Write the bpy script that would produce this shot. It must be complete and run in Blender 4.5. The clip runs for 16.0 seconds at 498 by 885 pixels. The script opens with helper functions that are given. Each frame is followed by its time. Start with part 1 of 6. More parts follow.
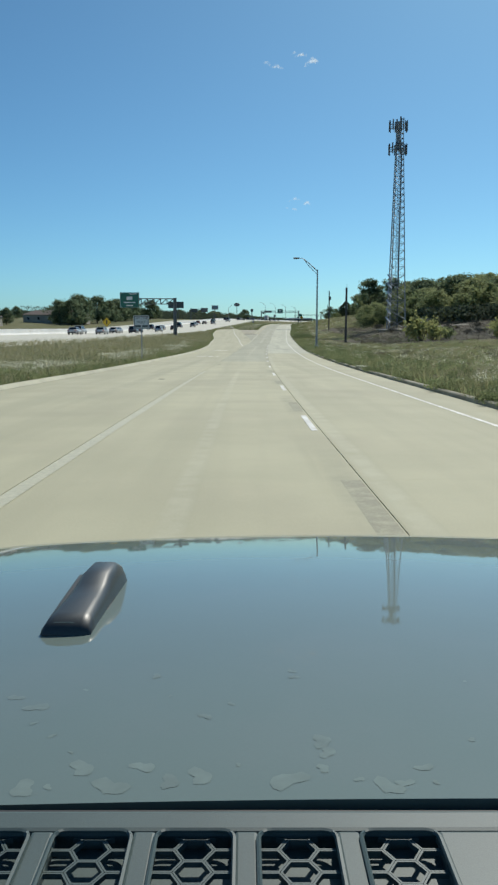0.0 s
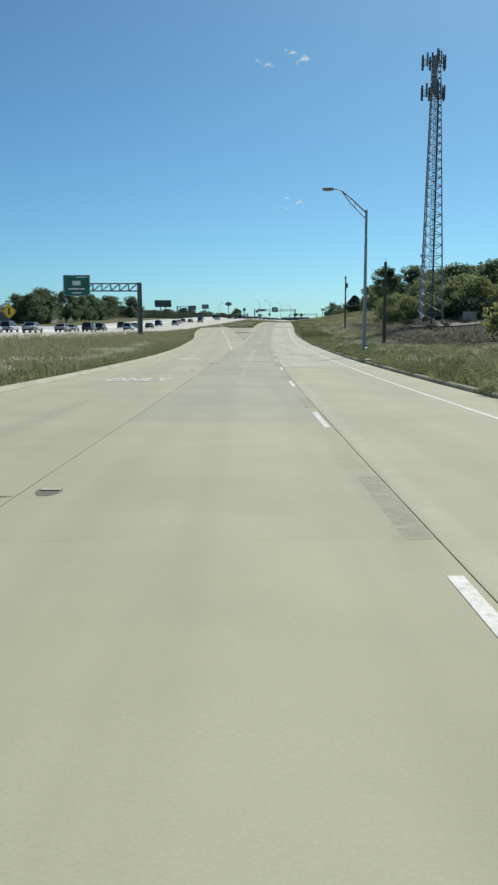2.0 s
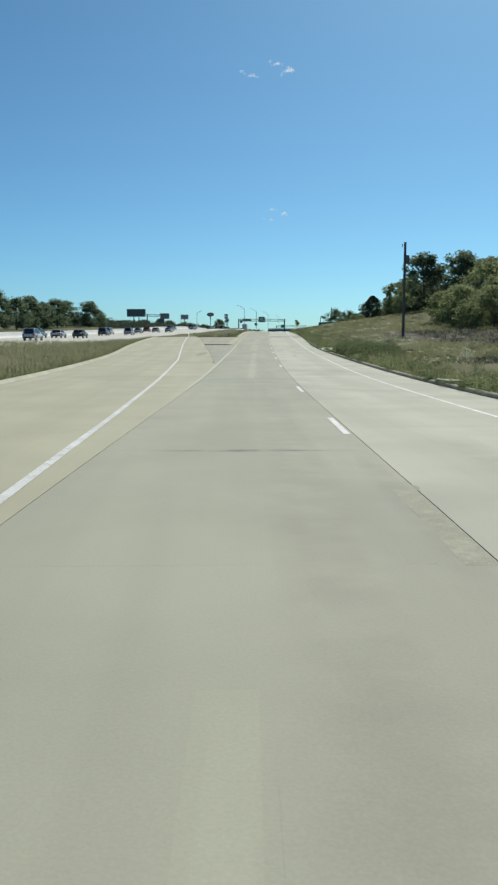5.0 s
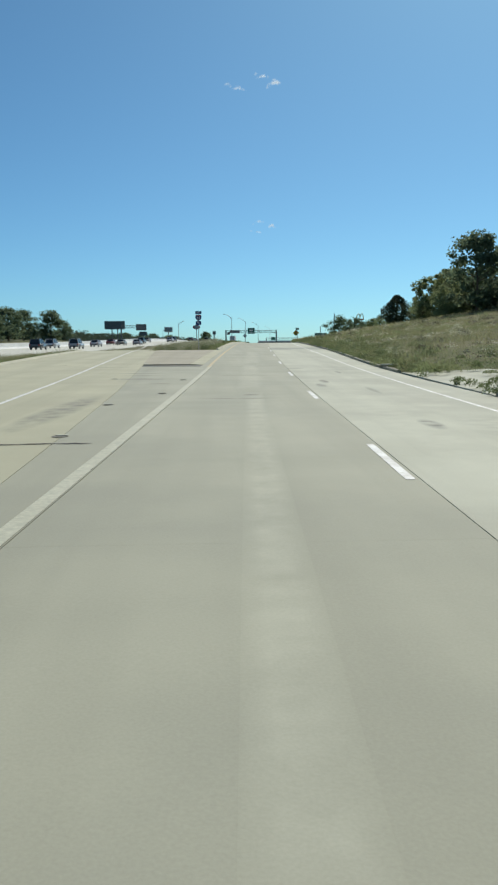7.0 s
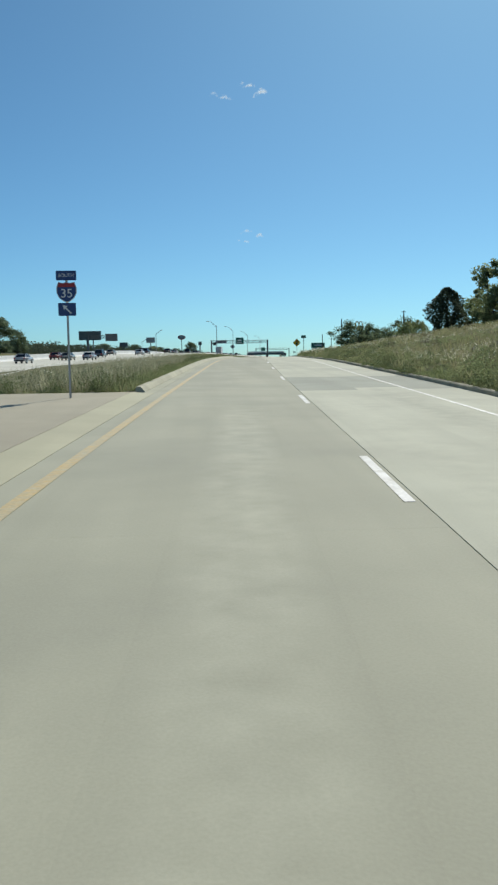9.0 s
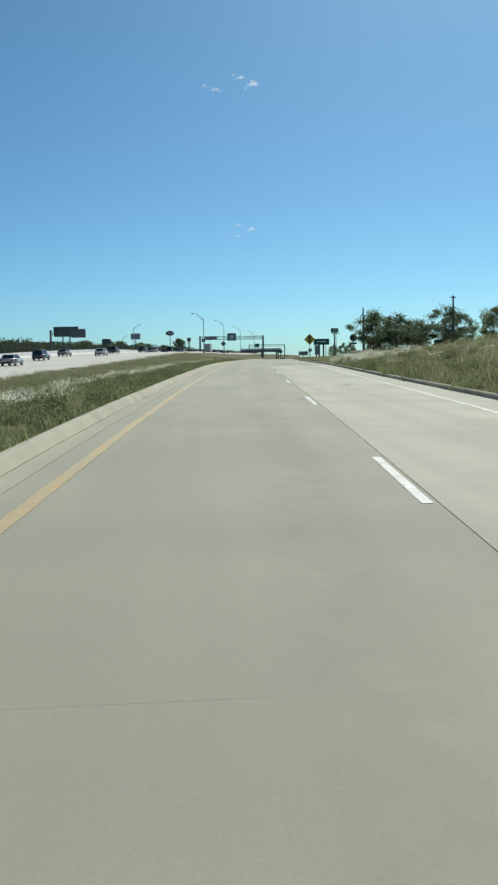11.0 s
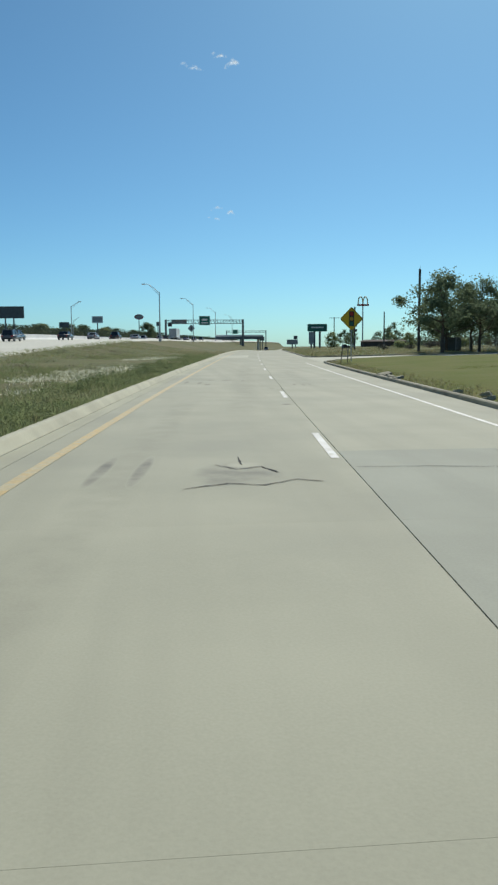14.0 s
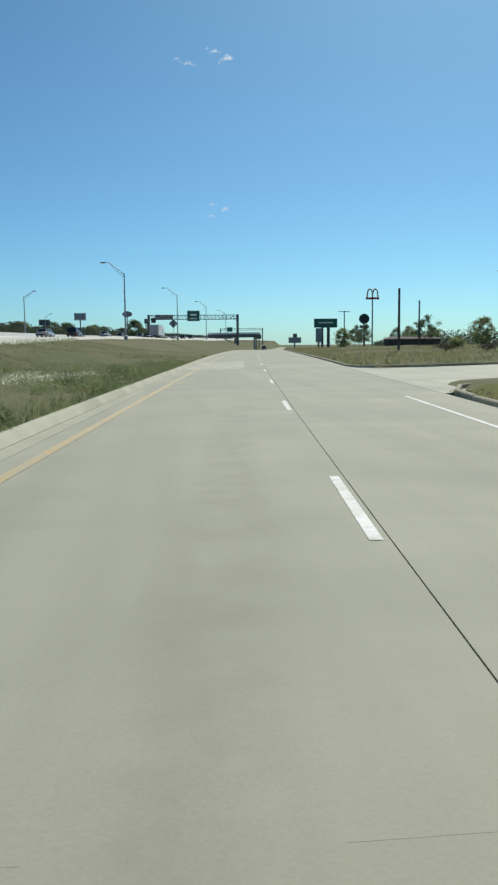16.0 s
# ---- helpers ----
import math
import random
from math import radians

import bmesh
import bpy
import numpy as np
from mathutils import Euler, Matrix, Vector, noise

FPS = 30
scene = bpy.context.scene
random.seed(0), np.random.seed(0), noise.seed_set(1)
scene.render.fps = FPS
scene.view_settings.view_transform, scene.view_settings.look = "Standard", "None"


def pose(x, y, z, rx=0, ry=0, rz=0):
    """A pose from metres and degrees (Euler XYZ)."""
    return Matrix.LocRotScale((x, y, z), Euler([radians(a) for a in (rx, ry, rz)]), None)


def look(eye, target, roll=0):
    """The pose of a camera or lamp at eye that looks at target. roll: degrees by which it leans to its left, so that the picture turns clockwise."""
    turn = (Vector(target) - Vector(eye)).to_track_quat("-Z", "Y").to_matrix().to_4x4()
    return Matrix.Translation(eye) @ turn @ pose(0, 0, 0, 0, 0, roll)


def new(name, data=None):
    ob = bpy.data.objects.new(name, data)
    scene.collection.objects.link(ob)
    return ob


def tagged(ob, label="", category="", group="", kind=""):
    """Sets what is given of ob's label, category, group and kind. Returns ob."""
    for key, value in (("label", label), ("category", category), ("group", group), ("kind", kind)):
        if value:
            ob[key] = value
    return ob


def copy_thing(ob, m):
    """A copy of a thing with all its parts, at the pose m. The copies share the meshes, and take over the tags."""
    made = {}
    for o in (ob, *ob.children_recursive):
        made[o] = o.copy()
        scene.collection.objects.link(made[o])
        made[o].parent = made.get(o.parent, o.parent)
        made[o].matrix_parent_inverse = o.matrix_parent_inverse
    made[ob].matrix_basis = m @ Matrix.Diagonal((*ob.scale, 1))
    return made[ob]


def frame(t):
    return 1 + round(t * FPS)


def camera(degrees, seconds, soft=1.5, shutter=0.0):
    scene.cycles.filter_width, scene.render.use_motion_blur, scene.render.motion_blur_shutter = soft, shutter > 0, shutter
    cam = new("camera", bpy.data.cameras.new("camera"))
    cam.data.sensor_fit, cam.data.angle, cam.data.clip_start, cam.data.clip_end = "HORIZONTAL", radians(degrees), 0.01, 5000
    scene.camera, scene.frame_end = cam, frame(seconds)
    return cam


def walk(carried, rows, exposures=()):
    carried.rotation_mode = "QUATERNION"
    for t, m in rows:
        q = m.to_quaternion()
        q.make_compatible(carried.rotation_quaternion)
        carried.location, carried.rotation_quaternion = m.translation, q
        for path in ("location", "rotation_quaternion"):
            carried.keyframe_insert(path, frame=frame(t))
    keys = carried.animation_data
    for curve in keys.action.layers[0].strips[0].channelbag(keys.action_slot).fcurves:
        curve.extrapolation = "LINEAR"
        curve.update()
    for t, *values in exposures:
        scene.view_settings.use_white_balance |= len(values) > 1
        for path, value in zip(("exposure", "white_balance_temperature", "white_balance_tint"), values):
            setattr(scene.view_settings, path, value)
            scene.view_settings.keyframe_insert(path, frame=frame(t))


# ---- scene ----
cam = camera(34.2, 16.0, soft=2.4)
PATH = [
    (0, (0.000, 0.000, 1.500), (0.039, 9.899, 0.086), 0.13),
    (0.5, (-0.010, 12.041, 1.295), (0.039, 21.940, -0.127), -0.04),
    (1, (-0.020, 24.157, 1.051), (0.061, 34.054, -0.378), 0.07),
    (1.5, (0.026, 36.390, 0.813), (0.130, 46.288, -0.609), 0.06),
    (2, (0.121, 48.677, 0.580), (0.248, 58.577, -0.822), -0.08),
    (2.5, (0.233, 61.023, 0.407), (0.394, 70.926, -0.970), -0.04),
    (3, (0.437, 73.310, 0.252), (0.635, 83.216, -1.101), 0.05),
    (3.5, (0.632, 85.615, 0.151), (0.871, 95.524, -1.169), 0.04),
    (4, (0.889, 97.937, 0.094), (1.161, 107.850, -1.199), 0.02),
    (6.5, (2.796, 159.663, 0.003), (3.222, 169.589, -1.130), -0.13),
    (7, (3.235, 172.124, 0.168), (3.690, 182.055, -0.916), -0.46),
    (7.5, (3.813, 184.698, 0.388), (4.306, 194.630, -0.667), -0.46),
    (8, (4.429, 197.242, 0.636), (4.959, 207.177, -0.374), -0.74),
    (8.5, (5.098, 209.692, 0.952), (5.666, 219.628, -0.022), -0.69),
    (9, (5.741, 222.006, 1.383), (6.330, 231.943, 0.423), -0.83),
    (11.5, (9.059, 282.895, 3.153), (9.774, 292.815, 2.114), -1.01),
    (12, (9.902, 294.857, 3.399), (10.668, 304.770, 2.326), -1.00),
    (12.5, (10.790, 306.611, 3.578), (11.617, 316.515, 2.467), -0.99),
    (13, (11.683, 318.170, 3.715), (12.578, 328.065, 2.582), -0.72),
    (13.5, (12.698, 329.500, 3.887), (13.630, 339.388, 2.726), -0.64),
    (14, (13.693, 340.561, 4.032), (14.648, 350.445, 2.851), -0.36),
    (14.5, (14.684, 351.233, 4.100), (15.654, 361.111, 2.888), -0.47),
    (15, (15.712, 361.693, 4.110), (16.691, 371.571, 2.892), -0.45),
    (15.5, (16.632, 371.865, 4.110), (17.626, 381.742, 2.895), -0.51),
    (16, (17.629, 381.725, 4.178), (18.635, 391.601, 2.979), -0.56),
]
walk(cam, [(t, look(eye, target, roll)) for t, eye, target, roll in PATH])

# ---- sky, sun ----
SUN_AZ, SUN_EL = 24.0, 45.0
world = bpy.data.worlds.new("sky")
scene.world = world
world.use_nodes = True
wn = world.node_tree
sky = wn.nodes.new("ShaderNodeTexSky")
sky.sky_type, sky.sun_disc = "NISHITA", False
sky.sun_elevation, sky.sun_rotation = radians(SUN_EL), radians(SUN_AZ)
sky.altitude, sky.air_density, sky.dust_density, sky.ozone_density = 500, 0.7, 1.0, 3.0
# one even tint multiplied into the sky colour; no pane is built
glass = wn.nodes.new("ShaderNodeMix")
glass.data_type, glass.blend_type = "RGBA", "MULTIPLY"
glass.inputs["Factor"].default_value = 1.0
glass.inputs["B"].default_value = (0.53, 0.90, 0.97, 1)
wn.links.new(sky.outputs[0], glass.inputs["A"])
wn.links.new(glass.outputs["Result"], wn.nodes["Background"].inputs[0])
wn.nodes["Background"].inputs[1].default_value = 0.086
sun = new("sun", bpy.data.lights.new("sun", "SUN"))
sun.data.energy, sun.data.angle, sun.data.color = 3.3, radians(0.5), (1.0, 0.96, 0.86)
_az, _el = radians(SUN_AZ), radians(SUN_EL)
sun.matrix_world = look((0, 0, 60), (-math.sin(_az) * math.cos(_el) * 50, -math.cos(_az) * math.cos(_el) * 50, 60 - math.sin(_el) * 50))
scene.view_settings.exposure = 0.2


# ---- materials ----
def mat(name, c1, c2=None, rough=0.8, metal=0.0, scale=3.0, fine=40.0, bump=0.0, var=0.0, island=0.0, stain=None, translucent=0.0, coat=0.0, spread=(0.35, 0.65), grit=0.14, streak=0.0, worn=None, fade=None):
    """A noise-mixed surface. var: lightness change from object to object, island: from piece to piece of one mesh.
    worn: paint flaked down to a colour by a noise between two levels. fade: a stain of one tint and strength, thinning by the mesh's wear attribute."""
    m = bpy.data.materials.new(name)
    m.use_nodes = True
    nt = m.node_tree
    n, ln = nt.nodes, nt.links
    bsdf = n["Principled BSDF"]
    bsdf.inputs["Roughness"].default_value, bsdf.inputs["Metallic"].default_value = rough, metal
    bsdf.inputs["Coat Weight"].default_value = coat
    if translucent or name in ("verge_ground", "brush_ground", "mown_lawn", "bark", "dead_brush"):
        bsdf.inputs["Specular IOR Level"].default_value = 0.08
    c2 = c2 or tuple(v * 0.82 for v in c1)
    tc = n.new("ShaderNodeTexCoord")

    def tex(s, detail=4.0):
        t = n.new("ShaderNodeTexNoise")
        t.inputs["Scale"].default_value, t.inputs["Detail"].default_value = s, detail
        ln.new(tc.outputs["Object"], t.inputs["Vector"])
        return t.outputs["Fac"]

    def ramp(fac, a, b):
        r = n.new("ShaderNodeMapRange")
        r.inputs["From Min"].default_value, r.inputs["From Max"].default_value = a, b
        ln.new(fac, r.inputs["Value"])
        return r.outputs["Result"]

    def mix(fac, a, b, kind="MIX"):
        x = n.new("ShaderNodeMix")
        x.data_type, x.blend_type = "RGBA", kind
        for sock, v in ((x.inputs["Factor"], fac), (x.inputs["A"], a), (x.inputs["B"], b)):
            if isinstance(v, float):
                sock.default_value = v
            elif isinstance(v, tuple):
                sock.default_value = (*v, 1)
            else:
                ln.new(v, sock)
        return x.outputs["Result"]

    col = mix(ramp(tex(scale), *spread), c1, c2)
    if stain:
        amount, tint, s = stain
        r = n.new("ShaderNodeMath")
        r.operation = "MULTIPLY"
        r.inputs[1].default_value = amount
        ln.new(ramp(tex(s, 6.0), 0.5, 0.72), r.inputs[0])
        col = mix(r.outputs[0], col, tint)
    if worn:
        lo, hi, under = worn
        col = mix(ramp(tex(7.0, 6.0), lo, hi), under, col)
    if streak:
        mp = n.new("ShaderNodeMapping")
        mp.inputs["Scale"].default_value = (1.1, 0.035, 1.0)
        ln.new(tc.outputs["Object"], mp.inputs["Vector"])
        ts = n.new("ShaderNodeTexNoise")
        ts.inputs["Scale"].default_value, ts.inputs["Detail"].default_value = 1.0, 3.0
        ln.new(mp.outputs["Vector"], ts.inputs["Vector"])
        sr = n.new("ShaderNodeMath")
        sr.operation = "MULTIPLY"
        sr.inputs[1].default_value = streak
        ln.new(ramp(ts.outputs["Fac"], 0.42, 0.68), sr.inputs[0])
        col = mix(sr.outputs[0], col, tuple(v * 0.78 for v in c1))
    if fade:
        tint, strength = fade
        at = n.new("ShaderNodeAttribute")
        at.attribute_name = "wear"
        ad = n.new("ShaderNodeMath")
        ad.operation = "MULTIPLY"
        ln.new(ramp(tex(2.5, 6.0), 0.25, 0.7), ad.inputs[0])
        ln.new(at.outputs["Fac"], ad.inputs[1])
        sc = n.new("ShaderNodeMath")
        sc.operation = "MULTIPLY"
        sc.inputs[1].default_value = strength
        ln.new(ad.outputs[0], sc.inputs[0])
        col = mix(sc.outputs[0], col, tint)
    grain = n.new("ShaderNodeMapRange")
    grain.inputs["From Min"].default_value, grain.inputs["From Max"].default_value = 0.25, 0.75
    grain.inputs["To Min"].default_value, grain.inputs["To Max"].default_value = 1 - grit, 1 + grit
    f = tex(fine, 3.0)
    ln.new(f, grain.inputs["Value"])
    value = grain.outputs["Result"]
    for amount, kind in ((var, "obj"), (island, "isl")):
        if amount:
            src = n.new("ShaderNodeObjectInfo").outputs["Random"] if kind == "obj" else n.new("ShaderNodeNewGeometry").outputs["Random Per Island"]
            r = n.new("ShaderNodeMapRange")
            r.inputs["To Min"].default_value, r.inputs["To Max"].default_value = 1 - amount, 1 + amount
            ln.new(src, r.inputs["Value"])
            p = n.new("ShaderNodeMath")
            p.operation = "MULTIPLY"
            ln.new(value, p.inputs[0])
            ln.new(r.outputs["Result"], p.inputs[1])
            value = p.outputs[0]
    hsv = n.new("ShaderNodeHueSaturation")
    ln.new(col, hsv.inputs["Color"])
    ln.new(value, hsv.inputs["Value"])
    ln.new(hsv.outputs["Color"], bsdf.inputs["Base Color"])
    if bump:
        b = n.new("ShaderNodeBump")
        b.inputs["Strength"].default_value, b.inputs["Distance"].default_value = bump, 0.02
        ln.new(f, b.inputs["Height"])
        ln.new(b.outputs["Normal"], bsdf.inputs["Normal"])
    if translucent:
        tr = n.new("ShaderNodeBsdfTranslucent")
        ln.new(hsv.outputs["Color"], tr.inputs["Color"])
        ms = n.new("ShaderNodeMixShader")
        ms.inputs[0].default_value = translucent
        ln.new(bsdf.outputs[0], ms.inputs[1])
        ln.new(tr.outputs[0], ms.inputs[2])
        ln.new(ms.outputs[0], n["Material Output"].inputs["Surface"])
    return m


CONCRETES = {
    "beige": ((0.485, 0.462, 0.315), (0.435, 0.415, 0.282), (0.35, (0.31, 0.27, 0.20), 0.22)),
    "mid": ((0.44, 0.43, 0.312), (0.395, 0.386, 0.28), (0.4, (0.30, 0.29, 0.225), 0.25)),
    "grey": ((0.412, 0.402, 0.298), (0.37, 0.362, 0.268), (0.4, (0.29, 0.29, 0.23), 0.25)),
    "pale": ((0.52, 0.515, 0.395), (0.465, 0.46, 0.35), (0.6, (0.36, 0.345, 0.27), 0.25)),
    "dull": ((0.355, 0.36, 0.285), (0.315, 0.32, 0.252), (0.5, (0.25, 0.25, 0.20), 0.3)),
    "tan": ((0.42, 0.38, 0.275), (0.37, 0.335, 0.243), (0.3, (0.24, 0.20, 0.15), 0.3)),
}


def concrete(kind, suffix="", fade=None):
    c1, c2, stain = CONCRETES[kind]
    return mat("concrete_" + kind + suffix, c1, c2, 0.85, scale=0.5, fine=55, bump=0.04, grit=0.05, streak=0.6, var=0.02, stain=stain, fade=fade)


M_BEIGE, M_MID, M_GREY, M_PALE, M_DULL, M_TAN = (concrete(k) for k in ("beige", "mid", "grey", "pale", "dull", "tan"))
STAINED = {k: concrete(k, "_stained", ((0.17, 0.165, 0.135), 1.0)) for k in CONCRETES}
DUSTY = {k: concrete(k, "_dusty", ((0.24, 0.23, 0.17), 0.33)) for k in CONCRETES}
BLEACHED = {k: concrete(k, "_bleached", ((0.62, 0.61, 0.47), 0.33)) for k in CONCRETES}
M_FREEWAY = mat("concrete_freeway", (0.60, 0.585, 0.49), (0.54, 0.525, 0.44), 0.85, scale=0.1, fine=5)
M_KERB = mat("concrete_kerb", (0.39, 0.36, 0.26), (0.29, 0.268, 0.195), 0.9, scale=1.2, fine=30, bump=0.2, stain=(0.6, (0.14, 0.12, 0.09), 0.5))
M_LOWKERB = mat("pale_kerb", (0.53, 0.51, 0.38), (0.45, 0.43, 0.32), 0.9, scale=1.0, fine=40, bump=0.1, grit=0.06, stain=(0.5, (0.33, 0.31, 0.23), 0.6))
M_BARRIER = mat("concrete_barrier", (0.84, 0.83, 0.79), (0.76, 0.75, 0.71), 0.85, scale=0.3, fine=8)
M_SEAL = mat("joint_sealant", (0.20, 0.19, 0.15), rough=0.9, scale=2)
M_CRACK = mat("crack_filler", (0.035, 0.03, 0.028), rough=0.9, scale=2)
M_STRIP = mat("worn_black_strip", (0.30, 0.288, 0.208), (0.335, 0.322, 0.23), 0.85, scale=1.2, fine=45, stain=(0.4, (0.39, 0.375, 0.27), 1.6), worn=(0.2, 0.55, (0.44, 0.42, 0.295)))
M_WHITE = mat("white_road_paint", (0.78, 0.77, 0.72), (0.62, 0.60, 0.54), 0.6, scale=2.0, fine=30, stain=(0.5, (0.5, 0.47, 0.4), 3.0), worn=(0.30, 0.42, (0.48, 0.47, 0.36)))
M_OLDWHITE = mat("worn_white_paint", (0.53, 0.515, 0.385), (0.485, 0.47, 0.345), 0.7, scale=1.5, fine=20, stain=(0.5, (0.46, 0.44, 0.34), 2.0), worn=(0.36, 0.60, (0.45, 0.445, 0.33)))
M_FAINT = mat("almost_gone_white_paint", (0.56, 0.55, 0.43), (0.51, 0.50, 0.385), 0.75, scale=1.5, fine=20, worn=(0.36, 0.72, (0.47, 0.46, 0.345)))
M_YELLOW = mat("yellow_road_paint", (0.62, 0.40, 0.11), (0.52, 0.38, 0.17), 0.65, scale=1.0, fine=20, stain=(0.7, (0.48, 0.39, 0.22), 0.7), worn=(0.22, 0.8, (0.44, 0.415, 0.28)))
M_GROUND = mat("verge_ground", (0.135, 0.148, 0.07), (0.20, 0.178, 0.105), 0.95, scale=0.12, fine=6, bump=0.6, stain=(0.6, (0.12, 0.145, 0.055), 0.06))
M_BRUSHLAND = mat("brush_ground", (0.095, 0.085, 0.068), (0.13, 0.115, 0.088), 0.95, scale=0.15, fine=6, bump=0.6, stain=(0.5, (0.13, 0.135, 0.07), 0.1))
M_LAWN = mat("mown_lawn", (0.125, 0.15, 0.035), (0.155, 0.16, 0.05), 0.95, scale=0.4, fine=12, bump=0.5, stain=(0.4, (0.18, 0.165, 0.07), 0.3))
M_LAWNBLADE = mat("mown_blades", (0.145, 0.17, 0.042), (0.185, 0.185, 0.06), 0.9, scale=0.4, island=0.15, translucent=0.5)
M_GRASS = mat("green_weeds", (0.205, 0.25, 0.11), (0.27, 0.29, 0.15), 0.8, scale=0.5, island=0.2, translucent=0.62)
M_WEED = mat("dark_weeds", (0.15, 0.19, 0.085), (0.21, 0.24, 0.12), 0.8, scale=0.6, island=0.3, translucent=0.5)
M_GRAVEL = mat("pale_gravel", (0.27, 0.25, 0.205), (0.20, 0.185, 0.15), 0.95, scale=0.8, fine=14, bump=0.5)
M_DRY = mat("dry_grass", (0.33, 0.305, 0.18), (0.25, 0.25, 0.125), 0.85, scale=0.3, island=0.15, translucent=0.62)
M_PALEGRASS = mat("pale_grass", (0.30, 0.31, 0.19), (0.37, 0.36, 0.245), 0.85, scale=0.3, island=0.12, translucent=0.65)
M_PLUME = mat("pale_grass_plumes", (0.72, 0.71, 0.56), (0.6, 0.6, 0.46), 0.9, scale=1.0, island=0.1, translucent=0.7)
M_BRUSH = mat("dead_brush", (0.17, 0.152, 0.112), (0.22, 0.195, 0.145), 0.9, scale=0.6, island=0.3)
M_BARK = mat("bark", (0.14, 0.11, 0.085), (0.09, 0.075, 0.06), 0.95, scale=3, fine=20, bump=0.6)
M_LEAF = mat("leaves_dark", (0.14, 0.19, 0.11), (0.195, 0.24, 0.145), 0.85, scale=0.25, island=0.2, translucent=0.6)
M_WOODS = mat("woods_leaves", (0.085, 0.115, 0.075), (0.12, 0.14, 0.095), 0.75, scale=0.1, island=0.2, translucent=0.3)
M_LEAF2 = mat("leaves_olive", (0.235, 0.285, 0.135), (0.30, 0.325, 0.165), 0.7, scale=0.25, island=0.2, translucent=0.6)
M_LEAF3 = mat("leaves_yellow_green", (0.25, 0.28, 0.11), (0.32, 0.32, 0.14), 0.6, scale=0.4, island=0.25, translucent=0.65)
M_CEDAR = mat("cedar_leaves", (0.085, 0.11, 0.07), (0.11, 0.135, 0.085), 0.7, scale=0.4, island=0.4, translucent=0.3)
M_GALV = mat("galvanised_steel", (0.40, 0.42, 0.435), (0.32, 0.335, 0.35), 0.55, metal=0.4, scale=1.5)
M_DARKSTEEL = mat("dark_steel", (0.145, 0.16, 0.165), (0.11, 0.12, 0.125), 0.6, metal=0.4, scale=1.5)
M_ANTENNA = mat("antenna_shell", (0.20, 0.21, 0.22), (0.14, 0.145, 0.15), 0.6, scale=1.0)
M_WOOD = mat("creosote_wood", (0.13, 0.12, 0.11), (0.09, 0.083, 0.078), 0.95, scale=2, fine=15, bump=0.3)
M_GREENSIGN = mat("green_sign_sheet", (0.012, 0.13, 0.095), (0.01, 0.11, 0.08), 0.45, scale=1)
M_SIGNWHITE = mat("white_sign_sheet", (0.72, 0.73, 0.72), (0.66, 0.67, 0.66), 0.5, scale=1)
M_SIGNBACK = mat("aluminium_sign_back", (0.33, 0.345, 0.36), (0.26, 0.27, 0.28), 0.5, metal=0.5, scale=1)
M_BLUESIGN = mat("blue_sign_sheet", (0.02, 0.055, 0.19), (0.018, 0.045, 0.16), 0.45, scale=1)
M_REDSIGN = mat("red_sign_sheet", (0.35, 0.03, 0.035), (0.3, 0.025, 0.03), 0.45, scale=1)
M_YELLOWSIGN = mat("yellow_sign_sheet", (0.78, 0.48, 0.02), (0.70, 0.43, 0.02), 0.45, scale=1)
M_BLACK = mat("black_plastic", (0.035, 0.036, 0.037), rough=0.6, scale=4)
M_TRIM = mat("textured_black_trim", (0.065, 0.098, 0.095), (0.055, 0.083, 0.082), 0.55, scale=6, fine=700, bump=0.03)
M_FITTING = mat("glossy_black_plastic", (0.045, 0.052, 0.054), (0.038, 0.045, 0.047), 0.42, scale=6, fine=500, bump=0.02)
M_GOLD = mat("golden_sign", (0.55, 0.33, 0.04), rough=0.5)
M_GLASS = mat("dark_glass", (0.02, 0.024, 0.028), rough=0.08, scale=1)
M_PAINT = mat("grey_car_paint", (0.122, 0.17, 0.15), (0.115, 0.16, 0.142), 0.85, scale=2, fine=300, grit=0.02, coat=1.0, stain=(0.15, (0.17, 0.185, 0.18), 6.0))
M_PEEL = mat("peeled_clear_coat", (0.15, 0.198, 0.175), (0.138, 0.183, 0.162), 0.85, scale=30, coat=0.75)
M_TYRE = mat("tyre_rubber", (0.025, 0.025, 0.026), rough=0.9, scale=8)
M_CHROME = mat("alloy", (0.5, 0.51, 0.52), rough=0.35, metal=0.9)
M_RED = mat("red_lens", (0.45, 0.02, 0.02), rough=0.3)
M_HEAD = mat("clear_lens", (0.6, 0.62, 0.64), rough=0.2)
CAR_PAINTS = [mat("car_paint", c, rough=0.3, coat=0.6, scale=1) for c in ((0.62, 0.63, 0.64), (0.42, 0.43, 0.45), (0.10, 0.105, 0.11), (0.035, 0.036, 0.04), (0.22, 0.03, 0.03), (0.30, 0.29, 0.25))]
M_STUCCO = mat("pale_wall", (0.42, 0.38, 0.32), rough=0.9, scale=0.6)
M_ROOF = mat("brown_roof", (0.13, 0.10, 0.085), rough=0.9, scale=0.8)


